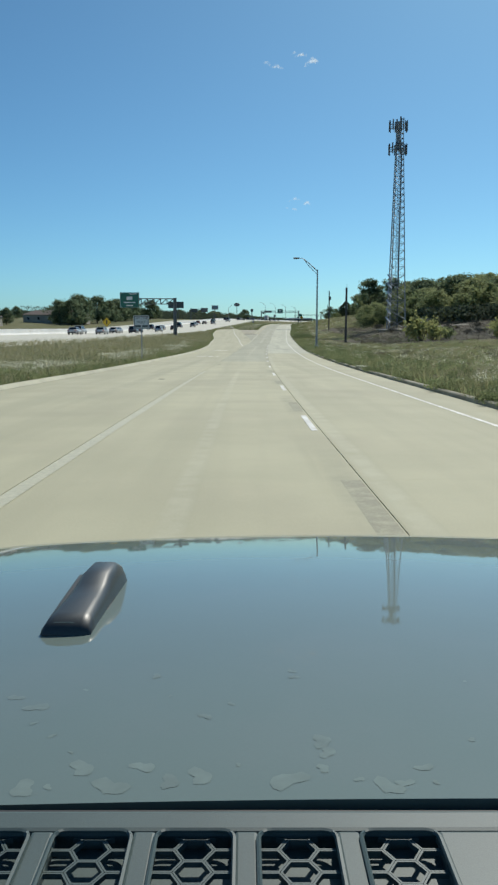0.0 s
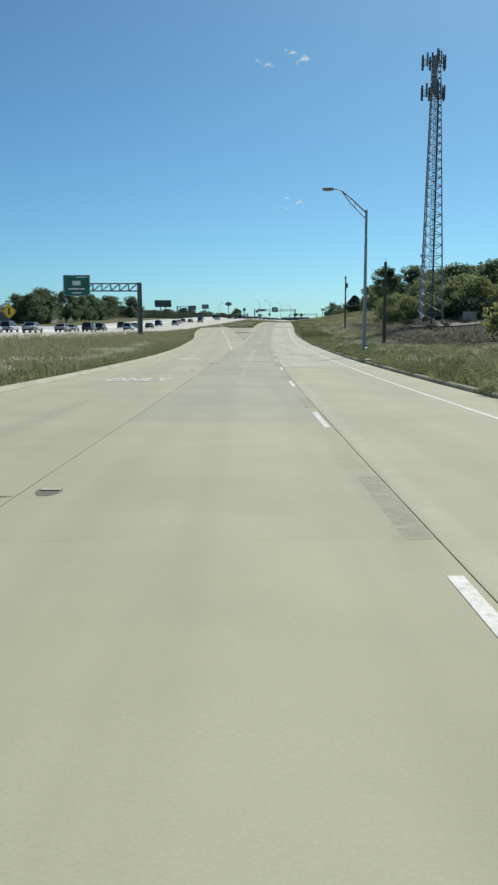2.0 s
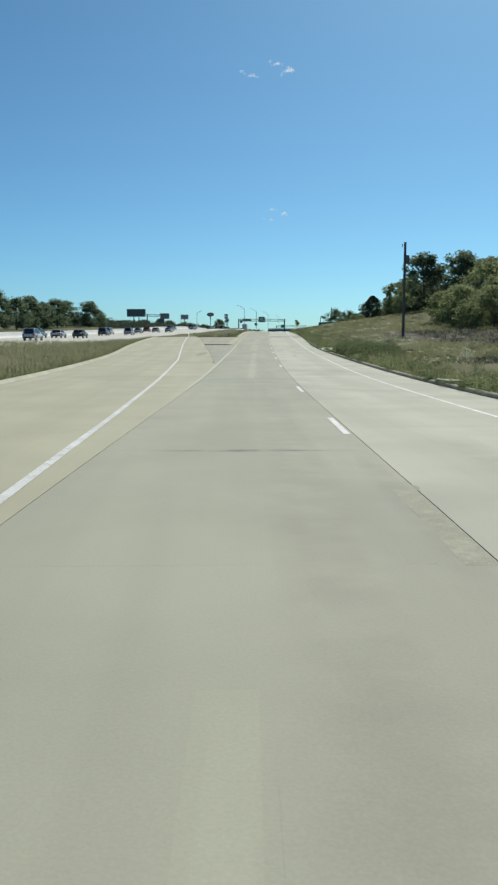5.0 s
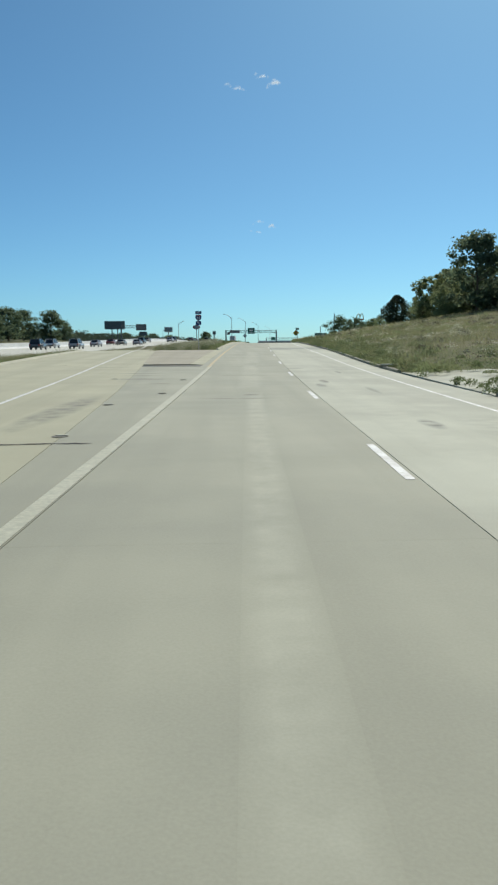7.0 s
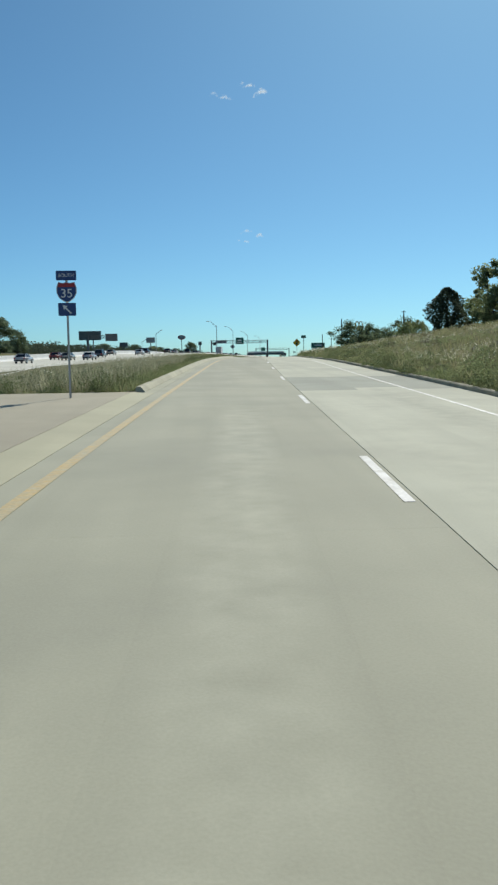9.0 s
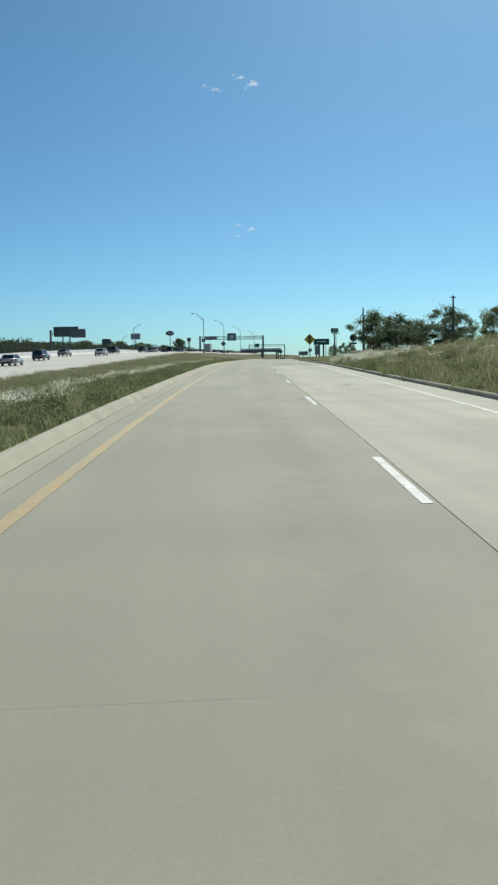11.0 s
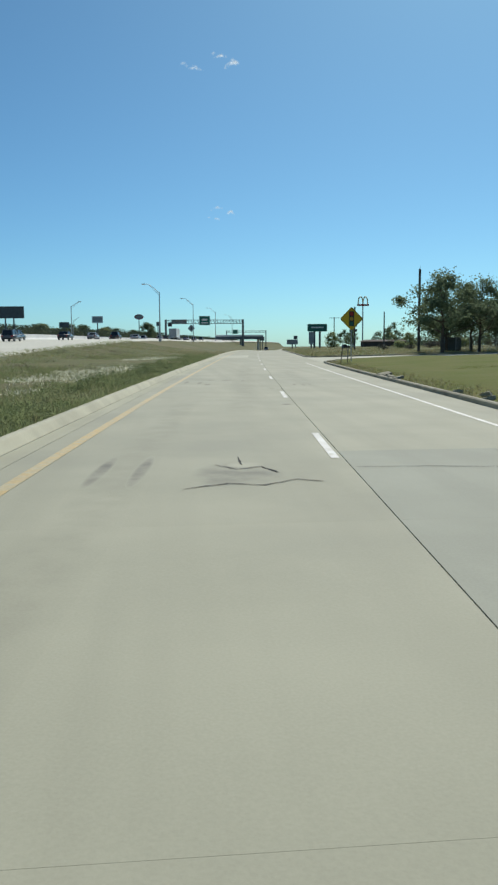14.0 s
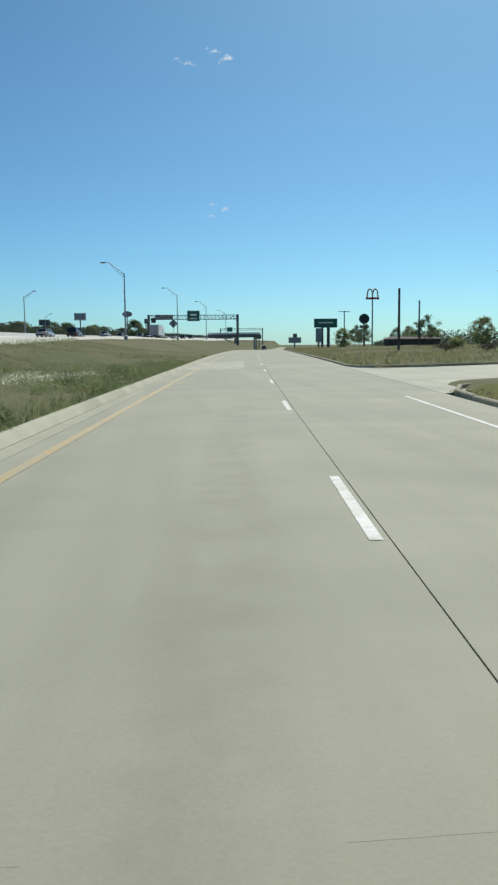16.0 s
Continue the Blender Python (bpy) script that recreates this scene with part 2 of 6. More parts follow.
# ---- the plan: s along the road, u across it from the dashed line ----
def hermite(xs, ys):
    xs, ys = np.array(xs, float), np.array(ys, float)
    d = np.gradient(ys, xs)

    def f(v):
        v = np.clip(np.asarray(v, float), xs[0], xs[-1])
        i = np.clip(np.searchsorted(xs, v) - 1, 0, len(xs) - 2)
        h = xs[i + 1] - xs[i]
        t = (v - xs[i]) / h
        return (ys[i] * (1 + 2 * t) * (1 - t) ** 2 + d[i] * h * t * (1 - t) ** 2 + ys[i + 1] * t * t * (3 - 2 * t) + d[i + 1] * h * t * t * (t - 1))
    return f


S_KEYS = [-60, 0, 25, 50, 75, 100, 130, 160, 185, 210, 235, 260, 285, 310, 335, 360, 385, 420, 470, 540, 620, 700, 1000, 1500, 2500]
line_x = hermite(S_KEYS, [1.17, 1.18, 1.23, 1.47, 1.9, 2.5, 3.43, 4.55, 5.6, 6.75, 8.0, 9.38, 10.91, 12.61, 14.52, 16.64, 18.95, 22.41, 27.72, 35.98, 46.63, 58.43, 103.43, 178.43, 328.43])
road_z = hermite(S_KEYS, [1.1, -0.06, -0.53, -1.0, -1.32, -1.47, -1.51, -1.55, -1.17, -0.6, 0.2, 0.93, 1.64, 2.06, 2.4, 2.55, 2.63, 2.75, 2.95, 2.95, 2.5, 1.9, 0.6, 0.2, 0.0])
kerb_u = hermite([-60, 0, 60, 110, 160, 210, 250, 300, 350, 400, 430, 500, 900], [4.6, 4.6, 5.1, 5.0, 5.3, 4.7, 5.2, 4.6, 4.7, 4.9, 5.2, 5.4, 5.4])
left_u = hermite([-60, 0, 60, 110, 130, 155, 185, 212, 250, 300, 340, 420], [-9.4, -9.3, -8.9, -8.5, -9.2, -10.9, -12.6, -15.2, -17.2, -19.5, -21.5, -23.0])
way_z = hermite([-400, -60, 0, 100, 180, 230, 265, 320, 380, 450, 505, 586, 652, 800, 1200, 2500], [1.2, 0.9, 0.6, 0.0, -0.1, -0.1, 0.4, 1.4, 2.7, 4.6, 5.6, 5.9, 6.3, 7.2, 9.0, 13.0])
WAY_R, WAY_L, BARRIER_U = -22.5, -67.0, -47.0
ISLAND_S = 247.0
D0, D1 = 194.0, 206.5


def right_rise(s, u):
    keys = [-60, 0, 100, 150, 220, 300, 335, 370, 395, 410, 700]
    a = np.interp(s, keys, [0.5, 0.5, 0.25, 0.0, 1.1, 2.0, 1.6, 0.7, 0.6, 0.3, 0.4])
    b = np.interp(s, keys, [1.4, 1.4, 1.2, 1.0, 1.8, 5.0, 3.6, 1.3, 1.1, 0.55, 0.8])
    c = np.interp(s, keys, [4.0, 4.0, 5.0, 6.0, 6.5, 8.0, 6.0, 2.0, 1.8, 1.1, 1.0])
    return np.where(u < 15, 0.12 + (a - 0.12) * (u - 5) / 10, np.where(u < 35, a + (b - a) * (u - 15) / 20, b + (c - b) * np.clip((u - 35) / 60, 0, 1)))


def land_z(s, u):
    """The height of the open ground."""
    s, u = np.asarray(s, float), np.asarray(u, float)
    base = road_z(s)
    wz = way_z(s)
    edge = np.where(s < ISLAND_S, left_u(s), -4.7)
    w = np.clip((edge - u) / np.maximum(edge - WAY_R, 1.0), 0, 1)
    left = base + 0.12 + (wz - base - 0.12) * w ** 1.3 - 0.25 * np.sin(np.pi * w)
    far_left = wz + 1.5 * np.clip((WAY_L - u) / 60, 0, 1)
    return np.where(u > 0, base + right_rise(s, u), np.where(u > WAY_R, left, np.where(u > WAY_L, wz, far_left)))


def paved(s, u, entries=True):
    on = (u < kerb_u(s) + 0.1) & (u > np.where(s < ISLAND_S, left_u(s), -4.6))
    ramp = (s >= ISLAND_S - 0.5) & (s < 345) & (u > left_u(s)) & (u < np.interp(s, [ISLAND_S, 345], [-10.5, -22.0]))
    drive = (u > 0) & (((s > D0 - 0.5) & (s < D1 + 0.5) & (u < 8.5)) | ((s > 405.5) & (s < 428) & (u < 40))) & entries
    way = (u < WAY_R) & (u > WAY_L)
    return on | ramp | drive | way


def place(s, u, dz=0.0):
    return Vector((float(line_x(s)) + u, s, float(land_z(s, u)) + dz))


def on_road(s, u, dz=0.0):
    return Vector((float(line_x(s)) + u, s, float(road_z(s)) + dz))


# ---- mesh helpers ----
def mesh_of(name, verts, faces, material, smooth=False):
    me = bpy.data.meshes.new(name)
    me.from_pydata([tuple(v) for v in verts], [], [tuple(f) for f in faces])
    me.materials.append(material)
    if smooth:
        me.polygons.foreach_set("use_smooth", [True] * len(me.polygons))
    return me


def child(ob, parent):
    ob.parent = parent
    return ob


def part(name, bm, material, parent=None, label="", smooth=False):
    bmesh.ops.recalc_face_normals(bm, faces=bm.faces)
    me = bpy.data.meshes.new(name)
    bm.to_mesh(me)
    bm.free()
    me.materials.append(material)
    if smooth:
        me.polygons.foreach_set("use_smooth", [True] * len(me.polygons))
    ob = new(name, me)
    if parent:
        ob.parent = parent
    return tagged(ob, label)


def empty(name, m, label, category, group="", kind=""):
    ob = new(name)
    ob.matrix_basis = m
    return tagged(ob, label, category, group, kind)


def add_box(bm, x0, x1, y0, y1, z0, z1, bevel=0.0):
    g = bmesh.ops.create_cube(bm, size=1.0)["verts"]
    bmesh.ops.transform(bm, matrix=Matrix.Translation(((x0 + x1) / 2, (y0 + y1) / 2, (z0 + z1) / 2)) @ Matrix.Diagonal((abs(x1 - x0), abs(y1 - y0), abs(z1 - z0), 1)), verts=g)
    if bevel:
        edges = list({e for v in g for e in v.link_edges})
        bmesh.ops.bevel(bm, geom=edges, offset=bevel, segments=2, profile=0.6, affect="EDGES")
    return bm


def box(x0, x1, y0, y1, z0, z1, bevel=0.0):
    return add_box(bmesh.new(), x0, x1, y0, y1, z0, z1, bevel)


def add_tube(bm, pts, radii, seg=8):
    """A tube along points, with a radius at each."""
    pts = [Vector(p) for p in pts]
    rings = []
    for i, p in enumerate(pts):
        d = (pts[min(i + 1, len(pts) - 1)] - pts[max(i - 1, 0)]).normalized()
        a = d.orthogonal().normalized() if i == 0 else (rings_a - d * rings_a.dot(d)).normalized()
        rings_a = a
        b = d.cross(a)
        r = radii[i] if hasattr(radii, "__len__") else radii
        rings.append([bm.verts.new(p + (a * math.cos(2 * math.pi * k / seg) + b * math.sin(2 * math.pi * k / seg)) * r) for k in range(seg)])
    for q, w in zip(rings, rings[1:]):
        for k in range(seg):
            bm.faces.new((q[k], q[(k + 1) % seg], w[(k + 1) % seg], w[k]))
    bm.faces.new(rings[0])
    bm.faces.new(rings[-1][::-1])
    return bm


def tube(pts, radii, seg=8):
    return add_tube(bmesh.new(), pts, radii, seg)


def plate(outline, y0, y1):
    """A flat outline in x and z, given thickness along y."""
    bm = bmesh.new()
    f = bm.faces.new([bm.verts.new((x, y0, z)) for x, z in outline])
    g = bmesh.ops.extrude_face_region(bm, geom=[f])["geom"]
    bmesh.ops.translate(bm, vec=(0, y1 - y0, 0), verts=[v for v in g if isinstance(v, bmesh.types.BMVert)])
    return bm


def round_rect(w, h, r, n=4):
    pts = []
    for cx, cz, a0 in ((w / 2 - r, h / 2 - r, 0), (-w / 2 + r, h / 2 - r, 90), (-w / 2 + r, -h / 2 + r, 180), (w / 2 - r, -h / 2 + r, 270)):
        for k in range(n + 1):
            a = radians(a0 + 90 * k / n)
            pts.append((cx + r * math.cos(a), cz + r * math.sin(a)))
    return pts


def ring_outline(rx, rz, n=28):
    return [(rx * math.cos(2 * math.pi * k / n), rz * math.sin(2 * math.pi * k / n)) for k in range(n)]


def shift(bm, x, y, z):
    bmesh.ops.translate(bm, vec=(x, y, z), verts=bm.verts)
    return bm


def text_part(words, size, material, parent, m, label="", depth=0.004, stretch=1.0, bold=0.0):
    cu = bpy.data.curves.new("lettering", "FONT")
    cu.body, cu.size, cu.align_x, cu.align_y, cu.extrude = words, size, "CENTER", "CENTER", depth
    cu.offset = bold
    tmp = bpy.data.objects.new("lettering", cu)
    me = bpy.data.meshes.new_from_object(tmp)
    bpy.data.objects.remove(tmp)
    me.materials.clear()
    me.materials.append(material)
    ob = new("lettering", me)
    ob.parent = parent
    ob.matrix_basis = m @ Matrix.Diagonal((1, stretch, 1, 1))
    return tagged(ob, label)


# ---- ground ----
def make_ground():
    ss = np.unique(np.concatenate([np.linspace(-1500, -80, 8), np.arange(-80, 480, 3.0), np.arange(480, 800, 10), np.linspace(800, 4500, 20)]))
    near = np.concatenate([np.arange(-24, -4, 1.0), [-4, -2, 0, 2, 4], np.arange(5, 40, 1.5)])
    uu = np.unique(np.concatenate([np.linspace(-4000, -150, 9), np.arange(-150, -24, 6.0), near, np.arange(40, 130, 6.0), np.linspace(130, 4000, 9)]))
    sg, ug = np.meshgrid(ss, uu, indexing="ij")
    z = land_z(sg, ug)
    bumps = np.array([noise.noise((u * 0.25, s * 0.25, 0)) * 0.16 + noise.noise((u * 0.05, s * 0.05, 3)) * 0.35 for s, u in zip(sg.ravel(), ug.ravel())]).reshape(z.shape)
    edge = np.minimum(np.abs(ug - kerb_u(sg)), np.abs(ug - np.where(sg < ISLAND_S, left_u(sg), -4.6)))
    z = z + bumps * np.clip(edge / 6, 0, 1) * (np.abs(sg) < 900)
    for ds in (-3.0, 0, 3.0):
        for du in (-1.2, 0, 1.2):
            z = np.where(paved(sg + ds, ug + du, False), np.minimum(z, land_z(sg, ug) - 0.3), z)
    entry = (ug > 5) & (((sg > D0 + 1) & (sg < D1 - 1) & (ug < 8.5)) | ((sg > 411) & (sg < 425) & (ug < 39)))
    z = np.where(entry, land_z(sg, ug) - 0.3, z)
    z = np.where(paved(sg, ug, False) & (ug > -20) & (ug < 8), road_z(sg) - 0.35, z)
    x = line_x(sg) + ug
    verts = np.stack([x, sg, z], -1).reshape(-1, 3)
    n, m = z.shape
    i = (np.arange(n - 1)[:, None] * m + np.arange(m - 1)).ravel()
    faces = np.stack([i, i + 1, i + m + 1, i + m], -1)
    lawn = ((sg[:-1, :-1] > 336) & (sg[:-1, :-1] < 405) & (ug[:-1, :-1] > 4) & (ug[:-1, :-1] < 60)).ravel()
    me = mesh_of("ground", verts.tolist(), faces.tolist(), M_GROUND, True)
    me.materials.append(M_LAWN)
    me.materials.append(M_BRUSHLAND)
    brush = (sg[:-1, :-1] > 122) & (sg[:-1, :-1] < 228) & (ug[:-1, :-1] > 15 + 3 * np.sin(sg[:-1, :-1] * 0.11)) & (ug[:-1, :-1] < 62)
    me.polygons.foreach_set("material_index", lawn.astype(np.int32) + 2 * brush.ravel().astype(np.int32))
    tagged(new("ground", me), "rough grassy verge ground with dry and green patches", "ground", kind="structure")


make_ground()
road = empty("road", Matrix(), "two-lane concrete frontage road with turn lane", "road", kind="structure")


def slab(s0, s1, u00, u01, u10, u11, material, gap=0.006, across=0.0008, lift=(0.0, 0.0)):
    """One concrete slab: its left and right edges at both ends."""
    top, low = [], []
    for s, a, b in ((s0 + across, u00, u01), (s1 - across, u10, u11)):
        for u, up in ((a + gap, lift[0]), (b - gap, lift[1])):
            p = on_road(s, u, up)
            top.append(p)
            low.append(p - Vector((0, 0, 0.2)))
    v = top + low
    f = [(0, 1, 3, 2), (0, 4, 5, 1), (1, 5, 7, 3), (3, 7, 6, 2), (2, 6, 4, 0)]
    return child(new("slab", mesh_of("slab", v, f, material)), road)


def strip(name, s0, s1, ua, ub, material, dz, step=4.57, parent=None, land=False):
    """A band along the road between two edges given as functions of s."""
    n = max(1, int(math.ceil((s1 - s0) / step)))
    v, f = [], []
    for k in range(n + 1):
        s = s0 + (s1 - s0) * k / n
        for e in (ua, ub):
            q = on_road(s, float(e(s)), dz)
            if land:
                q.z += (place(s, float(e(s)), 0.02).z - q.z) * min(1.0, (s - s0) / 25)
            v.append(q)
    for k in range(n):
        f.append((2 * k, 2 * k + 1, 2 * k + 3, 2 * k + 2))
    return child(new(name, mesh_of(name, v, f, material)), parent or road)


def const(v):
    return lambda s: v


def ramp_in(s):
    """The inner edge of the slip lane, beside the gore and the island."""
    return np.interp(s, [ISLAND_S, 345], [-10.5, -22.0])


SLAB = 4.572
KIND = {"beige": M_BEIGE, "mid": M_MID, "grey": M_GREY, "pale": M_PALE, "dull": M_DULL, "tan": M_TAN}


def slab_kind(s, u):
    """Which concrete lies at a place of the road."""
    if u > 0.15:
        return "beige" if s < 92 else "dull" if 249 < s < 254 or 339 < s < 351.5 else "grey" if s > 334 else "pale"
    if u > -3.7:
        return "beige" if s < 64 else "mid" if s < 112 else "grey"
    if 170 < s < 214:
        return "grey" if u > np.interp(s, [170, 186, 198, 215], [-3.75, -4.9, -5.85, -7.4]) else "beige"
    return "beige"


strip("joint_filler", -60, 440, lambda s: left_u(s) if s < ISLAND_S else -4.65, lambda s: kerb_u(s), M_SEAL, -0.014)
k0, k1 = -7, 96
for k in range(k0, k1):
    a, b = k * SLAB, (k + 1) * SLAB
    mid = (a + b) / 2
    seam = -3.7 if mid < 214 else -4.3
    slab(a, b, seam, 0.15, seam, 0.15, KIND[slab_kind(mid, -1.0)])
    slab(a, b, 0.15, float(kerb_u(a)) - 0.02, 0.15, float(kerb_u(b)) - 0.02, KIND[slab_kind(mid, 1.0)])
    if mid < ISLAND_S:
        left = lambda s: float(left_u(s)) + 0.02
        if mid < 170:
            slab(a, b, left(a), -3.7, left(b), -3.7, M_BEIGE)
        else:
            split = lambda s: float(np.interp(s, [170, 186, 198, 215, ISLAND_S], [-3.75, -4.9, -5.85, -7.4, -10.4]))
            slab(a, b, left(a), split(a), left(b), split(b), M_BEIGE)
            if mid < 214:
                slab(a, b, split(a), -3.7, split(b), -3.7, M_GREY)
            else:
                # the raised gore behind a broken lip
                a2 = max(a, 217.0)
                slab(a2, b, split(a2), -5.0, split(b), -5.0, M_TAN, lift=(0.045, 0.045))
                slab(a2, b, -5.0, -4.3, -5.0, -4.3, M_BEIGE, lift=(0.045, 0.0))
    else:
        slab(a, b, -4.65, -4.3, -4.65, -4.3, M_MID)
strip("slip_road", int(ISLAND_S / SLAB + 0.5) * SLAB, 343, left_u, ramp_in, M_BEIGE, 0.0, land=True)
strip("far_carriageway", k1 * SLAB, 1500, const(-4.65), lambda s: kerb_u(s), M_GREY, 0.0, 20)

# markings
def dash(s, length=3.05, u0=-0.025, u1=0.09, material=M_WHITE, name="lane_dash"):
    return strip(name, s, s + length, const(u0), const(u1), material, 0.005, 3.1)


DASHES = [2.1 + 12.18 * k for k in range(-1, 13)] + [168.85 + 12.165 * k for k in range(0, 30)]
for s in DASHES:
    dash(s)
strip("edge_line", -60, 404, const(3.51), const(3.61), M_WHITE, 0.005)
strip("yellow_line", 214, 900, const(-3.94), const(-3.77), M_YELLOW, 0.005)
strip("worn_edge_line", 296, 352, lambda s: 1.87 + 0.4 * (s - 328) / 15, lambda s: 2.01 + 0.4 * (s - 328) / 15, M_FAINT, 0.005)
strip("worn_lane_line", -60, 44, const(-3.68), lambda s: -3.50 - 0.06 * max(0.0, min(1.0, (s - 20) / 20)), M_OLDWHITE, 0.005)
strip("gore_line", 150, 215, lambda s: -3.82 - 0.08 * min(1, max(0, (s - 140) / 30)), const(-3.72), M_OLDWHITE, 0.005)
gore = lambda s: np.interp(s, [130, 139, 180, 215, 259, 300], [-4.0, -4.45, -6.9, -9.9, -13.3, -17.6])
strip("slip_lane_line", 130, 300, lambda s: gore(s) - 0.08, lambda s: gore(s) + 0.05, M_WHITE, 0.005)


import itertools

LEVELS = itertools.count()
EDGES = np.arange(-14, 100) * SLAB
EDGE_X, EDGE_Z = line_x(EDGES), road_z(EDGES)


def on_slab(s, u, dz):
    return Vector((float(np.interp(s, EDGES, EDGE_X)) + u, s, float(np.interp(s, EDGES, EDGE_Z)) + dz))


def soft_band(s0, s1, u0, u1, material, name="streak"):
    """A stain along the road that thins out towards its edges and ends."""
    dz = 0.0003 + 0.00001 * next(LEVELS)
    stops = sorted([s0, s0 + min(3.0, (s1 - s0) / 3), s1 - min(3.0, (s1 - s0) / 3), s1] + [e for e in EDGES.tolist() if s0 < e < s1])
    n = len(stops) - 1
    v, f, w = [], [], []
    for k, s in enumerate(stops):
        for j, q in enumerate((0.0, 0.3, 0.7, 1.0)):
            v.append(on_slab(s, u0 + (u1 - u0) * q, dz))
            w.append(0.0 if k in (0, n) or j in (0, 3) else 1.0)
    for k in range(n):
        f += [(4 * k + j, 4 * k + j + 1, 4 * k + j + 5, 4 * k + j + 4) for j in range(3)]
    me = mesh_of(name, v, f, material[slab_kind((s0 + s1) / 2, (u0 + u1) / 2)])
    me.attributes.new("wear", "FLOAT", "POINT").data.foreach_set("value", w)
    return child(new(name, me), road)


def soft_mark(s, u, ls, lu, material, name="stain", skew=0.0):
    """A round or long stain that thins out towards its rim."""
    dz = 0.0003 + 0.00001 * next(LEVELS)
    v, f, w = [on_slab(s, u, dz)], [], [1.0]
    for r, q in ((0.55, 0.85), (1.0, 0.0)):
        for k in range(14):
            a = 2 * math.pi * k / 14
            v.append(on_slab(s + ls * r * math.sin(a), u + lu * r * math.cos(a) + skew * ls * r * math.sin(a), dz))
            w.append(q)
    for k in range(14):
        m = (k + 1) % 14
        f += [(0, 1 + k, 1 + m), (1 + k, 15 + k, 15 + m, 1 + m)]
    me = mesh_of(name, v, f, material[slab_kind(s, u)])
    me.attributes.new("wear", "FLOAT", "POINT").data.foreach_set("value", w)
    return child(new(name, me), road)


def flat_mark(name, outline, material=M_WHITE, dz=0.006):
    """A painted outline in s and u."""
    return child(new(name, mesh_of(name, [on_road(s, u, dz) for s, u in outline], [tuple(range(len(outline)))], material)), road)


def turn_arrow(s, u):
    flat_mark("arrow_shaft", [(s + 0.2, u + 0.55), (s + 0.2, u + 0.75), (s + 1.1, u + 0.75), (s + 1.1, u + 0.55)])
    flat_mark("arrow_bend", [(s + 1.1, u + 0.75), (s + 1.7, u + 0.35), (s + 1.5, u - 0.1), (s + 1.0, u - 0.1), (s + 0.9, u + 0.3)])
    flat_mark("arrow_head", [(s + 0.2, u - 0.1), (s + 1.25, u - 1.2), (s + 2.3, u - 0.1)])


turn_arrow(102.3, -5.7)
m_only = Matrix.Translation(on_road(79.2, -5.65, 0.008)) @ pose(0, 0, 0, math.degrees(math.atan2(-0.012, 1)), 0, 0)
text_part("ONLY", 0.89, M_WHITE, road, m_only, "white painted lettering", 0.0005, 3.9, 0.012)

# kerbs
def kerb(s0, s1, edge, side, height=0.13, label="weathered concrete kerb along the road"):
    n = int((s1 - s0) / 3.0) + 1
    prof = [(0, -0.2), (0, height - 0.03), (0.03, height), (0.15, height), (0.17, height - 0.02), (0.17, -0.2)] if side > 0 else [(0, -0.2), (0, 0.01), (0.12, height - 0.02), (0.15, height), (0.27, height), (0.3, height - 0.03), (0.3, -0.2)]
    v, f = [], []
    for k in range(n + 1):
        s = s0 + (s1 - s0) * k / n
        for d, z in prof:
            v.append(on_road(s, float(edge(s)) + side * d, z))
    m = len(prof)
    for k in range(n):
        for j in range(m - 1):
            f.append((k * m + j, k * m + j + 1, (k + 1) * m + j + 1, (k + 1) * m + j))
    f += [tuple(range(m)), tuple(range(n * m, n * m + m))]
    tagged(new("kerb", mesh_of("kerb", v, f, M_KERB if side > 0 else M_LOWKERB)), label, "kerb", kind="structure")


kerb(-60, D0 - 0.6, kerb_u, 1)
kerb(D1 + 0.6, 402, kerb_u, 1)
kerb(430, 900, kerb_u, 1)
kerb(-60, ISLAND_S, left_u, -1)
kerb(ISLAND_S + 0.5, 900, const(-4.65), -1, 0.17)


def bent_kerb(pts, side):
    """A kerb round a street corner, along points in s and u."""
    v, f = [], []
    for i, (s, u) in enumerate(pts):
        a, c = pts[max(i - 1, 0)], pts[min(i + 1, len(pts) - 1)]
        d = Vector((c[0] - a[0], c[1] - a[1])).normalized()
        base = float(road_z(s)) + max(0.0, float(right_rise(s, u)) - 0.12) * min(1.0, max(0.0, (u - 5.0) / 6))
        for w, h in ((0, -0.2), (0, 0.12), (0.03, 0.15), (0.15, 0.15), (0.17, 0.12), (0.17, -0.2)):
            ss, uu = s - d.y * w * side, u + d.x * w * side
            v.append((float(line_x(ss)) + uu, ss, base + h))
    for k in range(len(pts) - 1):
        f += [(k * 6 + j, k * 6 + j + 1, k * 6 + j + 7, k * 6 + j + 6) for j in range(5)]
    n = 6 * (len(pts) - 1)
    f += [tuple(range(6)), tuple(range(n, n + 6))]
    tagged(new("kerb", mesh_of("kerb", v, f, M_KERB)), "curved concrete kerb at the side street", "kerb", kind="structure")


bent_kerb([(402.05, float(kerb_u(402))), (404.5, 5.1), (406.8, 5.8), (408.4, 7.2), (409.2, 9.0), (409.5, 12), (409.5, 22), (409.5, 38)], 1)
bent_kerb([(429.95, float(kerb_u(430))), (427.8, 5.6), (426.7, 6.8), (426.4, 9), (426.4, 22), (426.4, 38)], -1)


